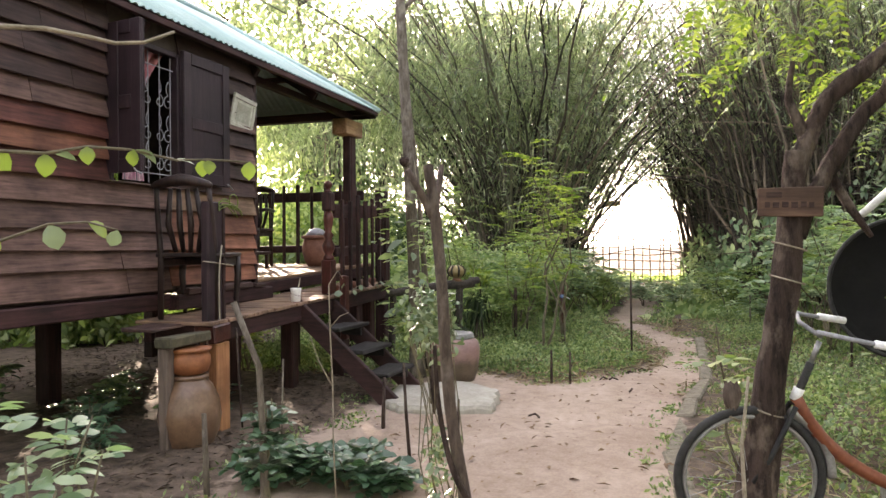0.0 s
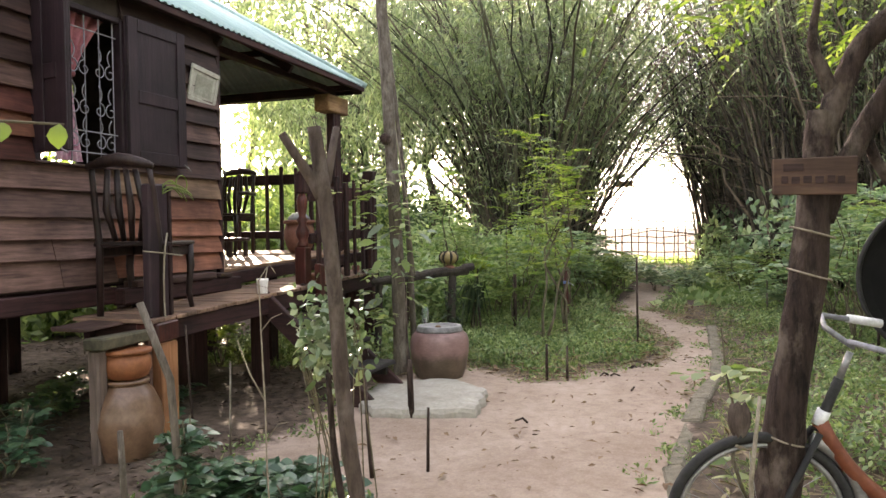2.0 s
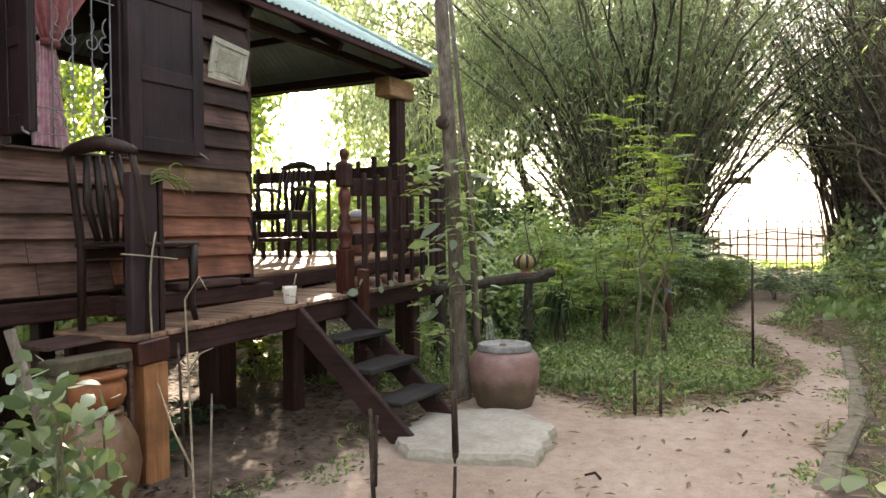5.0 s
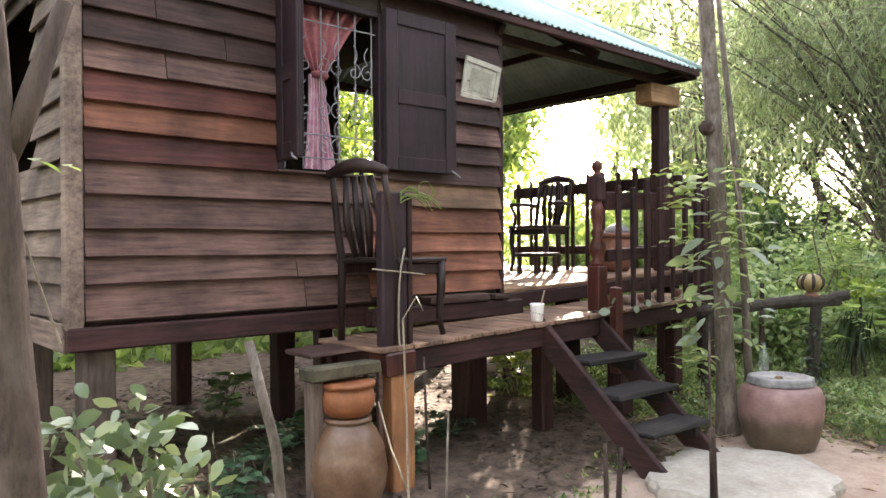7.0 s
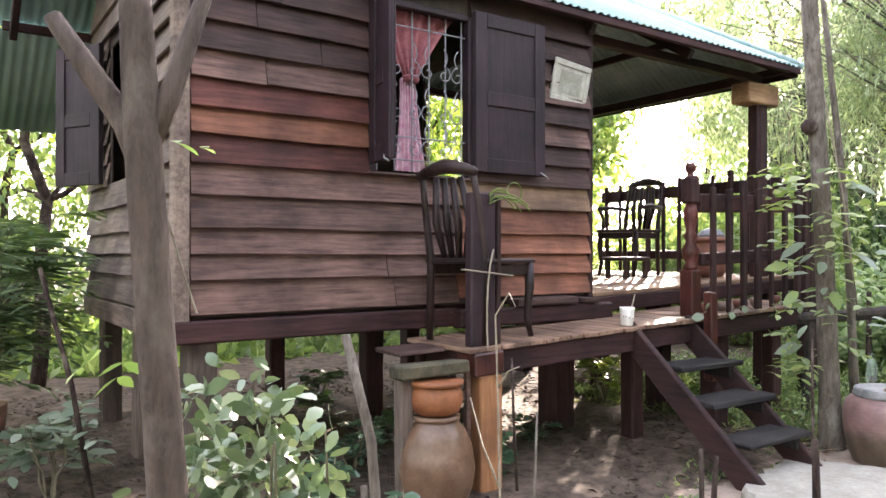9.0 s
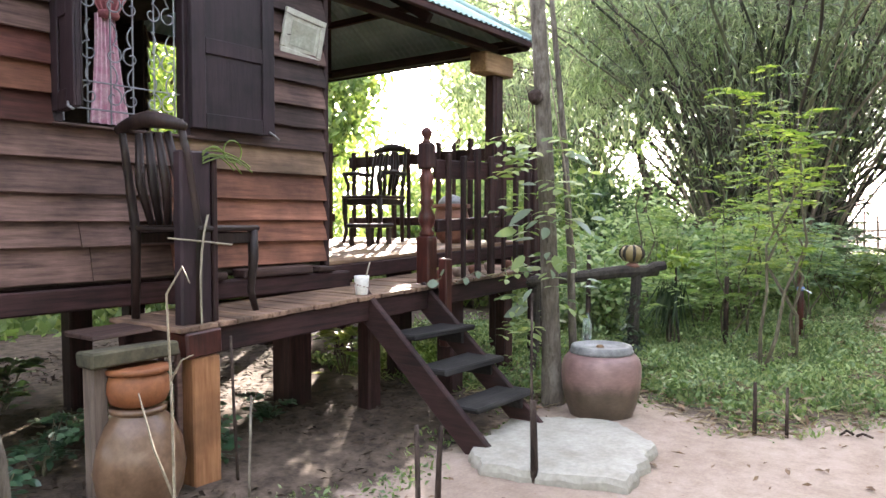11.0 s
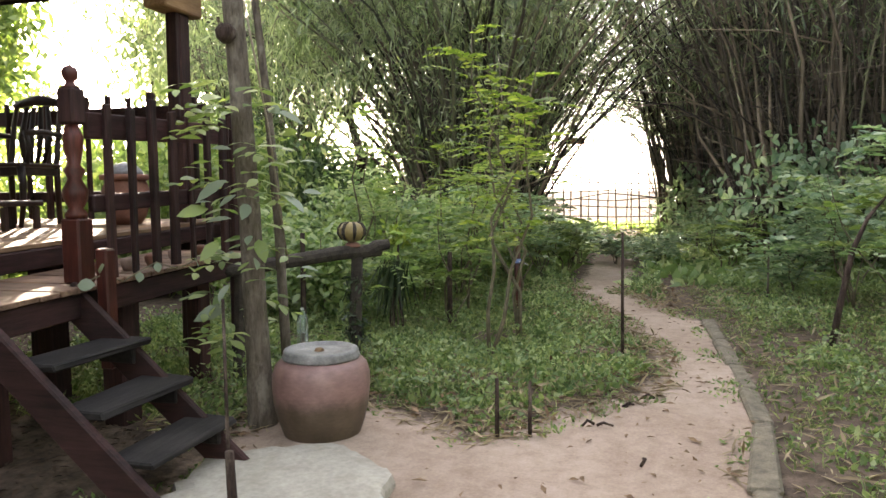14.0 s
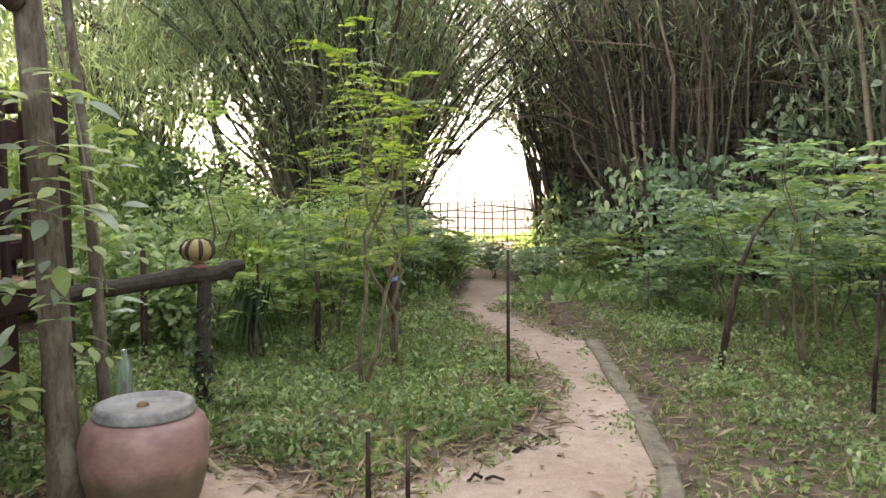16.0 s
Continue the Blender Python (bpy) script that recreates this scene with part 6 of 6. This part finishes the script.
# bright leafy bushes of the bed
for i, (x, y, r_, hh) in enumerate(((7.3, -0.3, 0.8, 1.5), (8.5, -1.2, 0.7, 1.2), (6.1, 0.6, 0.7, 1.3), (8.8, 0.5, 0.9, 1.7), (9.8, -0.6, 0.8, 1.4), (5.6, -0.2, 0.45, 0.9))):
    t = thing("leafy_bush", "bright green leafy bush in the garden bed", "bush", group="bushes of the bed")
    p = clusters((x, y, hh * 0.55), (r_, r_, hh * 0.5), 150, 14, 0.09, 0.2)
    p = p[p[:, 2] > 0.03]
    leaves("foliage", p, rng.normal(size=p.shape) * np.array([1, 1, 0.5]) + np.array([0, 0, -0.1]), U(0.06, 0.13, len(p)), 0.45, LEAF_BED, t, 0.12, 0.2, rng.normal(size=p.shape) * 0.5 + np.array([-0.25, -0.15, 1.0]), True)
    for k in range(5):
        part("stem", Shape().tube(wander((x + U(-.1, .1), y + U(-.1, .1), -0.03), (x + U(-r_, r_) * .7, y + U(-r_, r_) * .7, hh * U(0.7, 1.0)), 6, 0.06, 700 + i * 10 + k), taper(6, 0.014, 0.004), 6), STEM, t)

# fence at the end of the path
fence = thing("bamboo_fence", "rough fence of thin bamboo stakes and rails", "fence")
FX = 22.6
for k in range(33):
    y = -6.0 + k * 0.27 + random.uniform(-.07, .07)
    tall = random.choice([1.45, 1.6, 1.75, 1.9, 1.8, 2.5 if k % 5 == 0 else 1.7])
    part("stake", Shape().tube([(FX, y, -0.1), (FX + random.uniform(-.03, .03), y + random.uniform(-.07, .07), tall)], random.uniform(0.014, 0.026), 6), BARK_MID, fence)
for z in (0.25, 0.5, 0.78, 1.02, 1.3, 1.55, 1.82):
    part("rail", Shape().tube([(FX - 0.03, -6.0 + i * 1.1, z + random.uniform(-.05, .05)) for i in range(9)], 0.018, 6), BARK_MID, fence)

board = thing("hanging_board", "small brown board hung on strings above the fence", "board")
# paler tan wood stands in for the glare washing over the board
part("plank", Shape().box(19.42, 19.45, -2.0, -1.45, 2.58, 2.76, 0.01, None, 0.01), WOOD_TAN, board)
for y in (-1.9, -1.55):
    part("string", Shape().tube([(19.435, y, 2.75), (19.435, y + 0.05, 4.6)], 0.006, 5), LIMB, board)

# saplings and shrubs of the bed
for i, (x, y, h, m_) in enumerate(((4.45, -2.17, 2.5, LEAF_YELLOW), (5.6, -1.6, 1.4, LEAF_BRIGHT), (6.5, -1.55, 1.9, LEAF_BRIGHT), (6.8, -2.05, 2.6, LEAF_YELLOW), (5.4, -1.1, 1.1, LEAF_BED),
                                   (5.2, -2.3, 2.9, LEAF_YELLOW), (7.6, -1.2, 2.4, LEAF_YELLOW), (8.2, -1.9, 1.5, LEAF_BLUE), (7.2, -0.4, 1.9, LEAF_BRIGHT), (9.0, -1.0, 1.7, LEAF_BLUE), (6.2, -0.4, 2.2, LEAF_BRIGHT))):
    shrub("sapling", "slender garden sapling with feathery leaves", (x, y), h, 2, 20, 0.5, 8, 0.085, 0.42, m_, 0.18, "sapling", "saplings in the bed")
for i, (x, y, h, m_) in enumerate(((6.6, -1.0, 1.0, LEAF_BED), (8.0, -0.7, 1.3, LEAF_BLUE), (9.2, -1.5, 1.2, LEAF_BED), (10.5, -1.2, 1.3, LEAF_BLUE), (9.6, -2.0, 1.1, LEAF_BLUE), (11.6, -1.6, 1.3, LEAF_DEEP), (12.8, -1.3, 1.4, LEAF_BLUE), (14.0, -1.0, 1.3, LEAF_BLUE), (16.4, -0.9, 1.3, LEAF_DEEP),
                                   (10.4, -4.6, 1.0, LEAF_BRIGHT), (8.2, -5.1, 0.8, LEAF_BLUE), (12, -4.7, 1.1, LEAF_BLUE), (14.2, -4.5, 1.2, LEAF_BLUE), (17, -4.4, 1.3, LEAF_DEEP), (10.0, -5.8, 1.2, LEAF_BLUE),
                                   (7.4, -6.6, 1.3, LEAF_BLUE), (8.8, -7.0, 1.6, LEAF_BLUE), (5.8, -6.6, 1.5, LEAF_DEEP), (4.9, -7.4, 1.8, LEAF_DEEP), (6.8, -8.0, 2.0, LEAF_DEEP), (3.2, -6.3, 1.4, LEAF_BLUE), (1.6, -5.8, 1.2, LEAF_BLUE), (0.6, -5.3, 1.3, LEAF_BRIGHT), (2.2, -7.2, 2.0, LEAF_DEEP), (6.4, -5.7, 1.7, LEAF_BRIGHT), (7.6, -5.6, 1.5, LEAF_BLUE), (5.7, -6.2, 2.0, LEAF_BLUE), (9.0, -6.0, 1.7, LEAF_BLUE), (12.2, -3.0, 0.5, LEAF_BLUE), (13.6, -3.1, 0.55, LEAF_BRIGHT), (15.4, -2.2, 0.5, LEAF_BLUE), (16.4, -4.0, 0.45, LEAF_DEEP), (18.6, -1.7, 0.45, LEAF_BLUE), (11.6, -2.4, 0.9, LEAF_BLUE), (10.2, -2.3, 0.9, LEAF_BRIGHT), (11.4, -3.7, 0.6, LEAF_BLUE))):
    shrub("garden_shrub", "low spreading garden shrub with bluish-green leaves", (x, y), h, 5, 12, 0.5, 6, 0.12, 0.48, m_, 0.5, "shrub", "garden shrubs")
s1 = shrub("young_tree", "young tree with layered feathery leaves", (5.25, -5.45), 1.85, 4, 18, 0.58, 9, 0.105, 0.42, LEAF_BLUE, 0.22, "tree")
part("trunk", Shape().tube([(5.18, -4.78, -0.05), (5.18, -4.86, 0.45), (5.19, -4.93, 0.84), (5.22, -5.04, 1.1), (5.25, -5.2, 1.3)], [0.030, 0.025, 0.022, 0.015, 0.008], 8), BARK_DARK, s1, smooth=True)
shrub("young_tree", "young tree with layered feathery leaves", (4.3, -5.9), 1.7, 3, 16, 0.5, 8, 0.09, 0.42, LEAF_BRIGHT, 0.3, "tree")
shrub("papaya_seedling", "broad-leaved seedling beside the bicycle", (-0.72, -3.98), 1.0, 1, 7, 0.16, 3, 0.10, 0.5, LEAF_BRIGHT, 0.1, "seedling")
# plants near the house front
for x, y, h in ((-0.80, -1.72, 0.22), (-0.74, -2.02, 0.24), (-0.86, -1.52, 0.2), (-0.62, -1.86, 0.2), (-0.72, -2.25, 0.15)):
    shrub("ground_ivy", "dark glossy low ivy spreading on the sand", (x, y), h, 9, 7, 0.13, 3, 0.08, 0.68, LEAF_IVY, 0.85, "ivy", "ivy on the sand")
shrub("climbing_ivy", "dark glossy ivy climbing a bare stick", (-1.25, -1.808), 0.62, 4, 9, 0.11, 3, 0.075, 0.66, LEAF_IVY, 0.10, "ivy")
stalk = part("bare_stalk", Shape().tube([(-1.28, -1.808, -0.03), (-1.285, -1.808, 0.178), (-1.30, -1.813, 0.455), (-1.325, -1.81, 0.76), (-1.35, -1.69, 1.07)], [0.019, 0.018, 0.017, 0.016, 0.015], 9), BARK, smooth=True)
tagged(stalk, "leaning bare grey stick with a sawn end in the yard", "stick")
twig = thing("bare_twig", "thin pale forked twig standing in the sand", "twig")
part("stem", Shape().tube([(-0.99, -2.05, -0.02), (-1.0, -2.04, 0.30), (-1.015, -2.045, 0.62), (-1.01, -2.03, 0.90), (-1.02, -2.03, 1.14), (-1.0, -2.07, 1.21), (-1.0, -2.10, 1.17)], [0.0045, 0.004, 0.004, 0.0035, 0.003, 0.002, 0.0015], 6), LIMB, twig, smooth=True)
part("side_twig", Shape().tube([(-1.015, -2.045, 0.62), (-1.03, -1.98, 0.74), (-1.04, -1.93, 0.88)], [0.004, 0.003, 0.002], 5), LIMB, twig, smooth=True)
part("side_twig", Shape().tube([(-1.01, -2.03, 0.92), (-1.02, -2.09, 0.98), (-1.02, -2.14, 1.0)], [0.003, 0.0025, 0.0015], 5), LIMB, twig, smooth=True)
part("side_twig", Shape().tube([(-1.0, -2.04, 0.45), (-1.0, -2.10, 0.52), (-1.0, -2.15, 0.53)], [0.003, 0.0025, 0.0015], 5), LIMB, twig, smooth=True)
shrub("broadleaf_plant", "plant with long bluish-green leaves by the path", (-2.80, -2.04), 0.92, 6, 8, 0.18, 3, 0.085, 0.42, LEAF_BLUE, 0.26, "plant")
shrub("broadleaf_plant", "low plant with pale dusty leaves under the end wall", (-1.9, 0.6), 0.45, 5, 6, 0.25, 3, 0.12, 0.5, LEAF_DUSTY, 0.4, "plant")
vine = thing("hanging_twig", "thin leaning twig with heart-shaped yellow-green leaves", "plant")
tp = [p + Vector((0.012 * math.sin(3.1 * i), -0.012 * math.sin(2.3 * i), 0.014 * math.sin(1.9 * i))) for i, p in enumerate(bez((-3.25, -1.55, 1.50), (-2.85, -2.05, 1.66), (-2.50, -2.52, 1.57), 12))]
part("twig", Shape().tube([(-3.4, -1.4, -0.02), (-3.36, -1.44, 0.8)] + tp, taper(14, 0.009, 0.003), 6), STEM, vine, smooth=True)
for i in (1, 2, 2, 3, 4, 4, 5, 6, 6, 7, 8, 8, 9, 10, 10, 11):
    lp = np.array([tuple(tp[i] + Vector((rng.uniform(-.02, .02), rng.uniform(-.02, .02), 0)))])
    edge_on = rng.random() < 0.4
    nrm = np.array([[0.6, -0.6, 0.5]]) if edge_on else np.array([[-0.7, -0.6, 0.25]])
    leaves("leaf", lp, rng.normal(size=lp.shape) * 0.35 + (np.array([0.5, -0.5, -0.25]) if edge_on else np.array([0.1, -0.1, -0.9])), U(0.045, 0.078, 1), 0.8, LEAF_DUSTY if edge_on else LEAF_YELLOW, vine, 0.2, 0.0, nrm + rng.normal(size=lp.shape) * 0.25, True)
low = [p + Vector((0, 0, 0.012 * math.sin(2.2 * i))) for i, p in enumerate(bez((-3.36, -1.44, 1.1), (-3.10, -2.28, 1.42), (-2.97, -2.46, 1.385), 9))]
part("twig", Shape().tube(low, taper(9, 0.006, 0.002), 6), STEM, vine, smooth=True)
for i in (4, 5, 6, 7, 8):
    lp = np.array([tuple(low[i])])
    leaves("leaf", lp, rng.normal(size=lp.shape) * 0.4 + np.array([0.1, -0.1, -0.9]), U(0.04, 0.065, 1), 0.8, LEAF_YELLOW if i % 2 else LEAF_DUSTY, vine, 0.2, 0.0, np.array([[-0.7, -0.6, 0.25]]) + rng.normal(size=lp.shape) * 0.3, True)
dead = [(-3.62, -1.55, 0.9), (-3.40, -1.85, 1.6), (-3.20, -2.16, 1.80), (-3.11, -2.26, 1.835), (-3.05, -2.33, 1.84), (-2.99, -2.40, 1.83), (-2.95, -2.44, 1.822), (-2.91, -2.49, 1.83), (-2.86, -2.54, 1.865)]
part("bare_twig", Shape().tube([(-3.66, -1.5, -0.02)] + dead, taper(10, 0.009, 0.004), 6), LIMB, vine, smooth=True)
shrub("palm_bush", "feathery potted palm behind the end wall", (-2.3, 1.9), 1.7, 12, 10, 0.6, 12, 0.19, 0.16, LEAF_DEEP, 0.45, "palm")
shrub("leafy_shrub", "dense dark green shrub beside the potted palm", (-3.0, 2.9), 2.0, 9, 14, 0.5, 7, 0.13, 0.42, LEAF_DEEP, 0.35, "shrub")
vessel("palm_pot", "dull brown clay pot holding the palm", "pot", (-2.25, 1.75, 0), [(0.17, -0.02), (0.2, 0.05), (0.23, 0.25), (0.24, 0.36), (0.21, 0.37)], TERRA_DULL)
shrub("under_house_weed", "small bright weed behind the deck steps", (2.3, 0.6), 0.7, 5, 9, 0.25, 4, 0.09, 0.5, LEAF_YELLOW, 0.4, "weed")
for x, y, h in ((-0.35, 0.15, 0.28), (0.0, 0.55, 0.22), (-0.75, -0.25, 0.30), (0.45, 0.05, 0.24), (0.75, 0.8, 0.26), (-0.9, 1.2, 0.3), (1.05, 0.1, 0.18), (0.28, -0.35, 0.22)):
    shrub("under_house_weed", "low dark-leaved weed in the shade under the house", (x, y), h, 5, 5, 0.15, 3, 0.075, 0.5, LEAF_IVY, 0.7, "weed", "weeds under the house")
shrub("under_house_weed", "low leafy weed in the shade under the house", (0.3, 0.6), 0.3, 5, 6, 0.2, 3, 0.10, 0.55, LEAF_DEEP, 0.6, "weed")
shrub("under_house_weed", "low leafy weed in the shade under the house", (0.05, 1.6), 0.4, 5, 6, 0.2, 3, 0.10, 0.55, LEAF_DEEP, 0.6, "weed")


def sticks(name, label, pts, r, mtl=LIMB, cat="stick", group="sticks in the yard"):
    ob = part(name, Shape().tube(pts, taper(len(pts), r, r * 0.75), 7), mtl, smooth=True)
    tagged(ob, label, cat, group)


for i, (x, y, h, r_, lx, ly) in enumerate(((1.13, -1.87, 0.42, .022, -.02, 0), (0.62, -1.64, 0.36, .016, .03, 0), (1.18, -1.83, 0.95, .008, .02, .02), (-0.16, -1.25, 0.6, .007, .02, 0),
                                           (-0.1, -2.12, 0.6, .012, 0.03, .05), (0.08, -2.38, 0.35, .010, 0.02, 0), (0.2, -0.72, 0.75, .009, 0, .05), (-1.06, -1.32, 0.45, .018, -.02, 0),
                                           (4.69, -3.19, 1.0, .014, .02, .01), (2.68, -2.55, 0.32, .014, 0, 0), (2.75, -2.72, 0.3, .012, 0, 0), (8.0, -4.8, 0.7, .014, 0, 0), (4.2, -5.45, 0.9, .015, -.03, 0), (-1.71, 0.51, 1.25, .016, -.25, .05))):
    sticks("garden_stick", "thin bare stick standing in the sandy yard", [(x, y, -0.03), (x + lx * .4, y + ly * .6, h * .5), (x + lx, y + ly, h)], r_, (BARK_DARK, BARK)[i % 4 == 3])
for x, y, h in ((5.58, -1.57, 0.75), (5.4, -1.05, 0.6), (5.15, -0.25, 0.95)):
    sticks("garden_post", "short dark post standing in the weeds", [(x, y, -0.05), (x + .02, y, h)], 0.03, BARK_DARK, "post", "posts in the weeds")
hang = thing("hanging_leaves", "bunch of long dark strap leaves hung from a stick", "plant")
sp = rng.normal(size=(90, 3)) * np.array([0.05, 0.07, 0.03]) + np.array([5.36, -1.09, 0.70])
leaves("straps", sp, rng.normal(size=sp.shape) * 0.22 + np.array([0, 0.08, -1.0]), U(0.3, 0.62, 90), 0.05, LEAF_SHADE, hang, 0.1, 0.0)
part("stick", Shape().tube([(5.42, -1.16, -0.03), (5.37, -1.13, 0.4), (5.38, -1.12, 0.95)], 0.012, 6), BARK_DARK, hang)
tp2 = clusters((5.38, -1.12, 0.92), (0.14, 0.14, 0.09), 14, 6, 0.03, 0.2)
leaves("tuft", tp2, rng.normal(size=tp2.shape) + np.array([0, 0, 0.3]), U(0.06, 0.11, len(tp2)), 0.45, LEAF_YELLOW, hang, 0.12, 0.1, None, True)
rp = thing("red_post", "short red-brown post with a blue tie in the bed", "post", (6.67, -2.06, 0))
part("shaft", Shape().tube([(0, 0, -0.05), (0.01, 0.0, 0.35), (0.0, 0.01, 0.74)], [0.042, 0.036, 0.032], 9), RED_TURNED, rp, smooth=True)
part("tie", Shape().lathe([(0.036, 0.55), (0.041, 0.56), (0.041, 0.585), (0.036, 0.595)], 12), plain("blue cord", (0.10, 0.16, 0.38), (0.22, 0.30, 0.55), 30, 0.7, 0.3), rp)
part("tie_end", Shape().tube([(-0.03, -0.02, 0.57), (-0.05, -0.07, 0.56), (-0.04, -0.12, 0.53)], 0.006, 5), WHITE_PAINT, rp)
for k, (x, y) in enumerate(((2.98, -3.07), (3.0, -3.05), (3.35, -3.22), (2.4, -3.3), (3.6, -3.4), (1.2, -2.7), (3.36, -3.2))):
    a = rng.uniform(0, 6.28)
    sticks("twig_scrap", "small dark broken twig lying on the sand", [(x, y, 0.006), (x + .04 * math.cos(a), y + .04 * math.sin(a), 0.03), (x + .09 * math.cos(a + .4), y + .09 * math.sin(a + .4), 0.012)], 0.009, BARK_DARK, "twig", "twigs on the sand")

# ---- weeds, grass and litter ----


def scatter(n, box, cond):
    out = []
    while sum(len(o) for o in out) < n:
        p = np.stack([U(box[0], box[1], n), U(box[2], box[3], n)], 1)
        out.append(p[cond(p[:, 0], p[:, 1])])
    return np.concatenate(out)[:n]


def turf(name, label, p, mtl, hmin, hmax, ratio, lean, per):
    q = np.repeat(p, per, 0) + rng.normal(size=(len(p) * per, 2)) * 0.03
    z = ground_height(q[:, 0], q[:, 1])
    pos = np.column_stack([q, z - 0.005])
    al = rng.normal(size=pos.shape) * lean + np.array([0, 0, 1.0])
    al[:, 2] = np.abs(al[:, 2])
    ob = leaves(name, pos, al, U(hmin, hmax, len(pos)), ratio, mtl, None, 0.1, 0.25)
    tagged(ob, label, "grass", kind="stuff")


yard = lambda x, y: inside(x, y, YARD)
turf("bed_grass", "short green weeds of the garden bed", scatter(4200, (2.3, 9.5, -3.6, 0.8), lambda x, y: (yard(x, y) < -0.06 + 0.14 * np.sin(5 * x + 3 * y) * np.sin(3.1 * x - 4 * y)) & ((yard(x, y) < -0.55) | (np.sin(7 * x) * np.sin(6 * y + x) > -0.35))), GRASS, 0.03, 0.17, 0.08, 1.0, 5)
turf("bed_weeds", "leafy green weeds of the garden bed", scatter(7500, (2.5, 10, -3.6, 1.5), lambda x, y: (yard(x, y) < -0.14) & (np.sin(4.3 * x + y) * np.sin(3.7 * y) > -0.5)), LEAF_WEED, 0.025, 0.10, 0.5, 1.1, 7)
tuft = scatter(520, (2.5, 10, -3.6, 1.5), lambda x, y: (yard(x, y) < -0.10) & (np.sin(3.1 * x + 2 * y) * np.sin(2.9 * y - x) > -0.45))
tuft = np.concatenate([tuft, scatter(900, (-1, 12, -8.0, -4.3), lambda x, y: (yard(x, y) < -0.5) & (np.sin(2.3 * x + y) * np.sin(1.9 * y) > -0.2))])
tp = np.repeat(tuft, 34, 0) + rng.normal(size=(len(tuft) * 34, 2)) * 0.08
tz = np.repeat(U(0.07, 0.24, len(tuft)), 34) * U(0.25, 1.0, len(tp))
tq = np.column_stack([tp, ground_height(tp[:, 0], tp[:, 1]) + tz])
ob = leaves("leafy_weeds", tq, rng.normal(size=tq.shape) + np.array([0, 0, 0.15]), U(0.02, 0.055, len(tq)), 0.5, LEAF_WEED, None, 0.12, 0.15, rng.normal(size=tq.shape) * 0.45 + np.array([0, 0, 1.0]), True)
tagged(ob, "low mounds of small-leaved green weeds", "weeds", kind="stuff")
turf("bank_grass", "thin green grass beyond the kerb", scatter(9500, (-10, 11, -8, -3.9), lambda x, y: (yard(x, y) < -0.12) & ((np.sin(1.9 * x + 1) * np.sin(2.3 * y) > -0.35) | (y < -5.0))), GRASS, 0.03, 0.12, 0.08, 1.0, 5)
turf("bank_weeds", "leafy weeds beyond the kerb", scatter(15000, (-10, 12, -8.5, -4.1), lambda x, y: (yard(x, y) < -0.3) & ((np.sin(1.3 * x) * np.sin(1.7 * y + 1) > -0.35) | (y < -5.2))), LEAF_WEED, 0.025, 0.075, 0.5, 1.2, 5)
turf("far_weeds", "deep green undergrowth below the bamboo", scatter(9000, (9, 26, -10, 8), lambda x, y: yard(x, y) < -0.2), LEAF_BED, 0.10, 0.38, 0.4, 0.9, 3)
turf("back_weeds", "green undergrowth behind the house", scatter(9000, (-10, 10, 4.6, 12), lambda x, y: x > -99), LEAF_BRIGHT, 0.12, 0.35, 0.4, 0.9, 3)


def litter(name, label, p, mtl, a, b, ratio):
    z = ground_height(p[:, 0], p[:, 1])
    pos = np.column_stack([p, z + U(0.004, 0.02, len(p))])
    al = rng.normal(size=pos.shape) * np.array([1, 1, 0.18])
    nor = rng.normal(size=pos.shape) * 0.3 + np.array([0, 0, 1.0])
    ob = leaves(name, pos, al, U(a, b, len(p)), ratio, mtl, None, 0.3, 0.0, nor)
    tagged(ob, label, "leaf litter", kind="stuff")


litter("fallen_leaves", "dry brown leaves scattered on the sand", scatter(950, (-6, 8, -4.2, -0.4), lambda x, y: yard(x, y) > 0.02), LITTER, 0.015, 0.085, 0.35)
# dense and dark, to stand in for the shade under the house
litter("dead_leaves", "thick layer of dead leaves under the house, darkened for the shade", scatter(11000, (-3.5, 5.2, -1.1, 3.6), lambda x, y: (yard(x, y) < 0.30) & (np.sin(2.1 * x + 0.5) * np.sin(2.7 * y) > -0.55)), LITTER_SHADED, 0.025, 0.075, 0.34)
litter("bamboo_litter", "pale dry bamboo leaves beyond the kerb", scatter(10000, (-9, 12, -7.5, -3.85), lambda x, y: yard(x, y) < -0.06), STRAW, 0.06, 0.18, 0.12)
litter("bed_litter", "dry twigs and leaves along the bed", scatter(4200, (2.3, 9, -3.8, -0.6), lambda x, y: (yard(x, y) < 0.16) & (yard(x, y) > -0.6)), STRAW, 0.04, 0.18, 0.12)
turf("edge_weeds", "tiny weeds straggling over the path edges", scatter(1900, (-4, 9, -4.3, -0.5), lambda x, y: (np.abs(yard(x, y)) < 0.2) & (np.sin(6.1 * x) * np.sin(5.3 * y) > 0.0)), LEAF_WEED, 0.02, 0.07, 0.3, 1.2, 4)
litter("bed_leaves", "brown fallen leaves between the weeds of the bed", scatter(1800, (2.3, 9, -3.8, 0.2), lambda x, y: (yard(x, y) < 0.12) & (yard(x, y) > -1.2)), LITTER, 0.03, 0.09, 0.4)
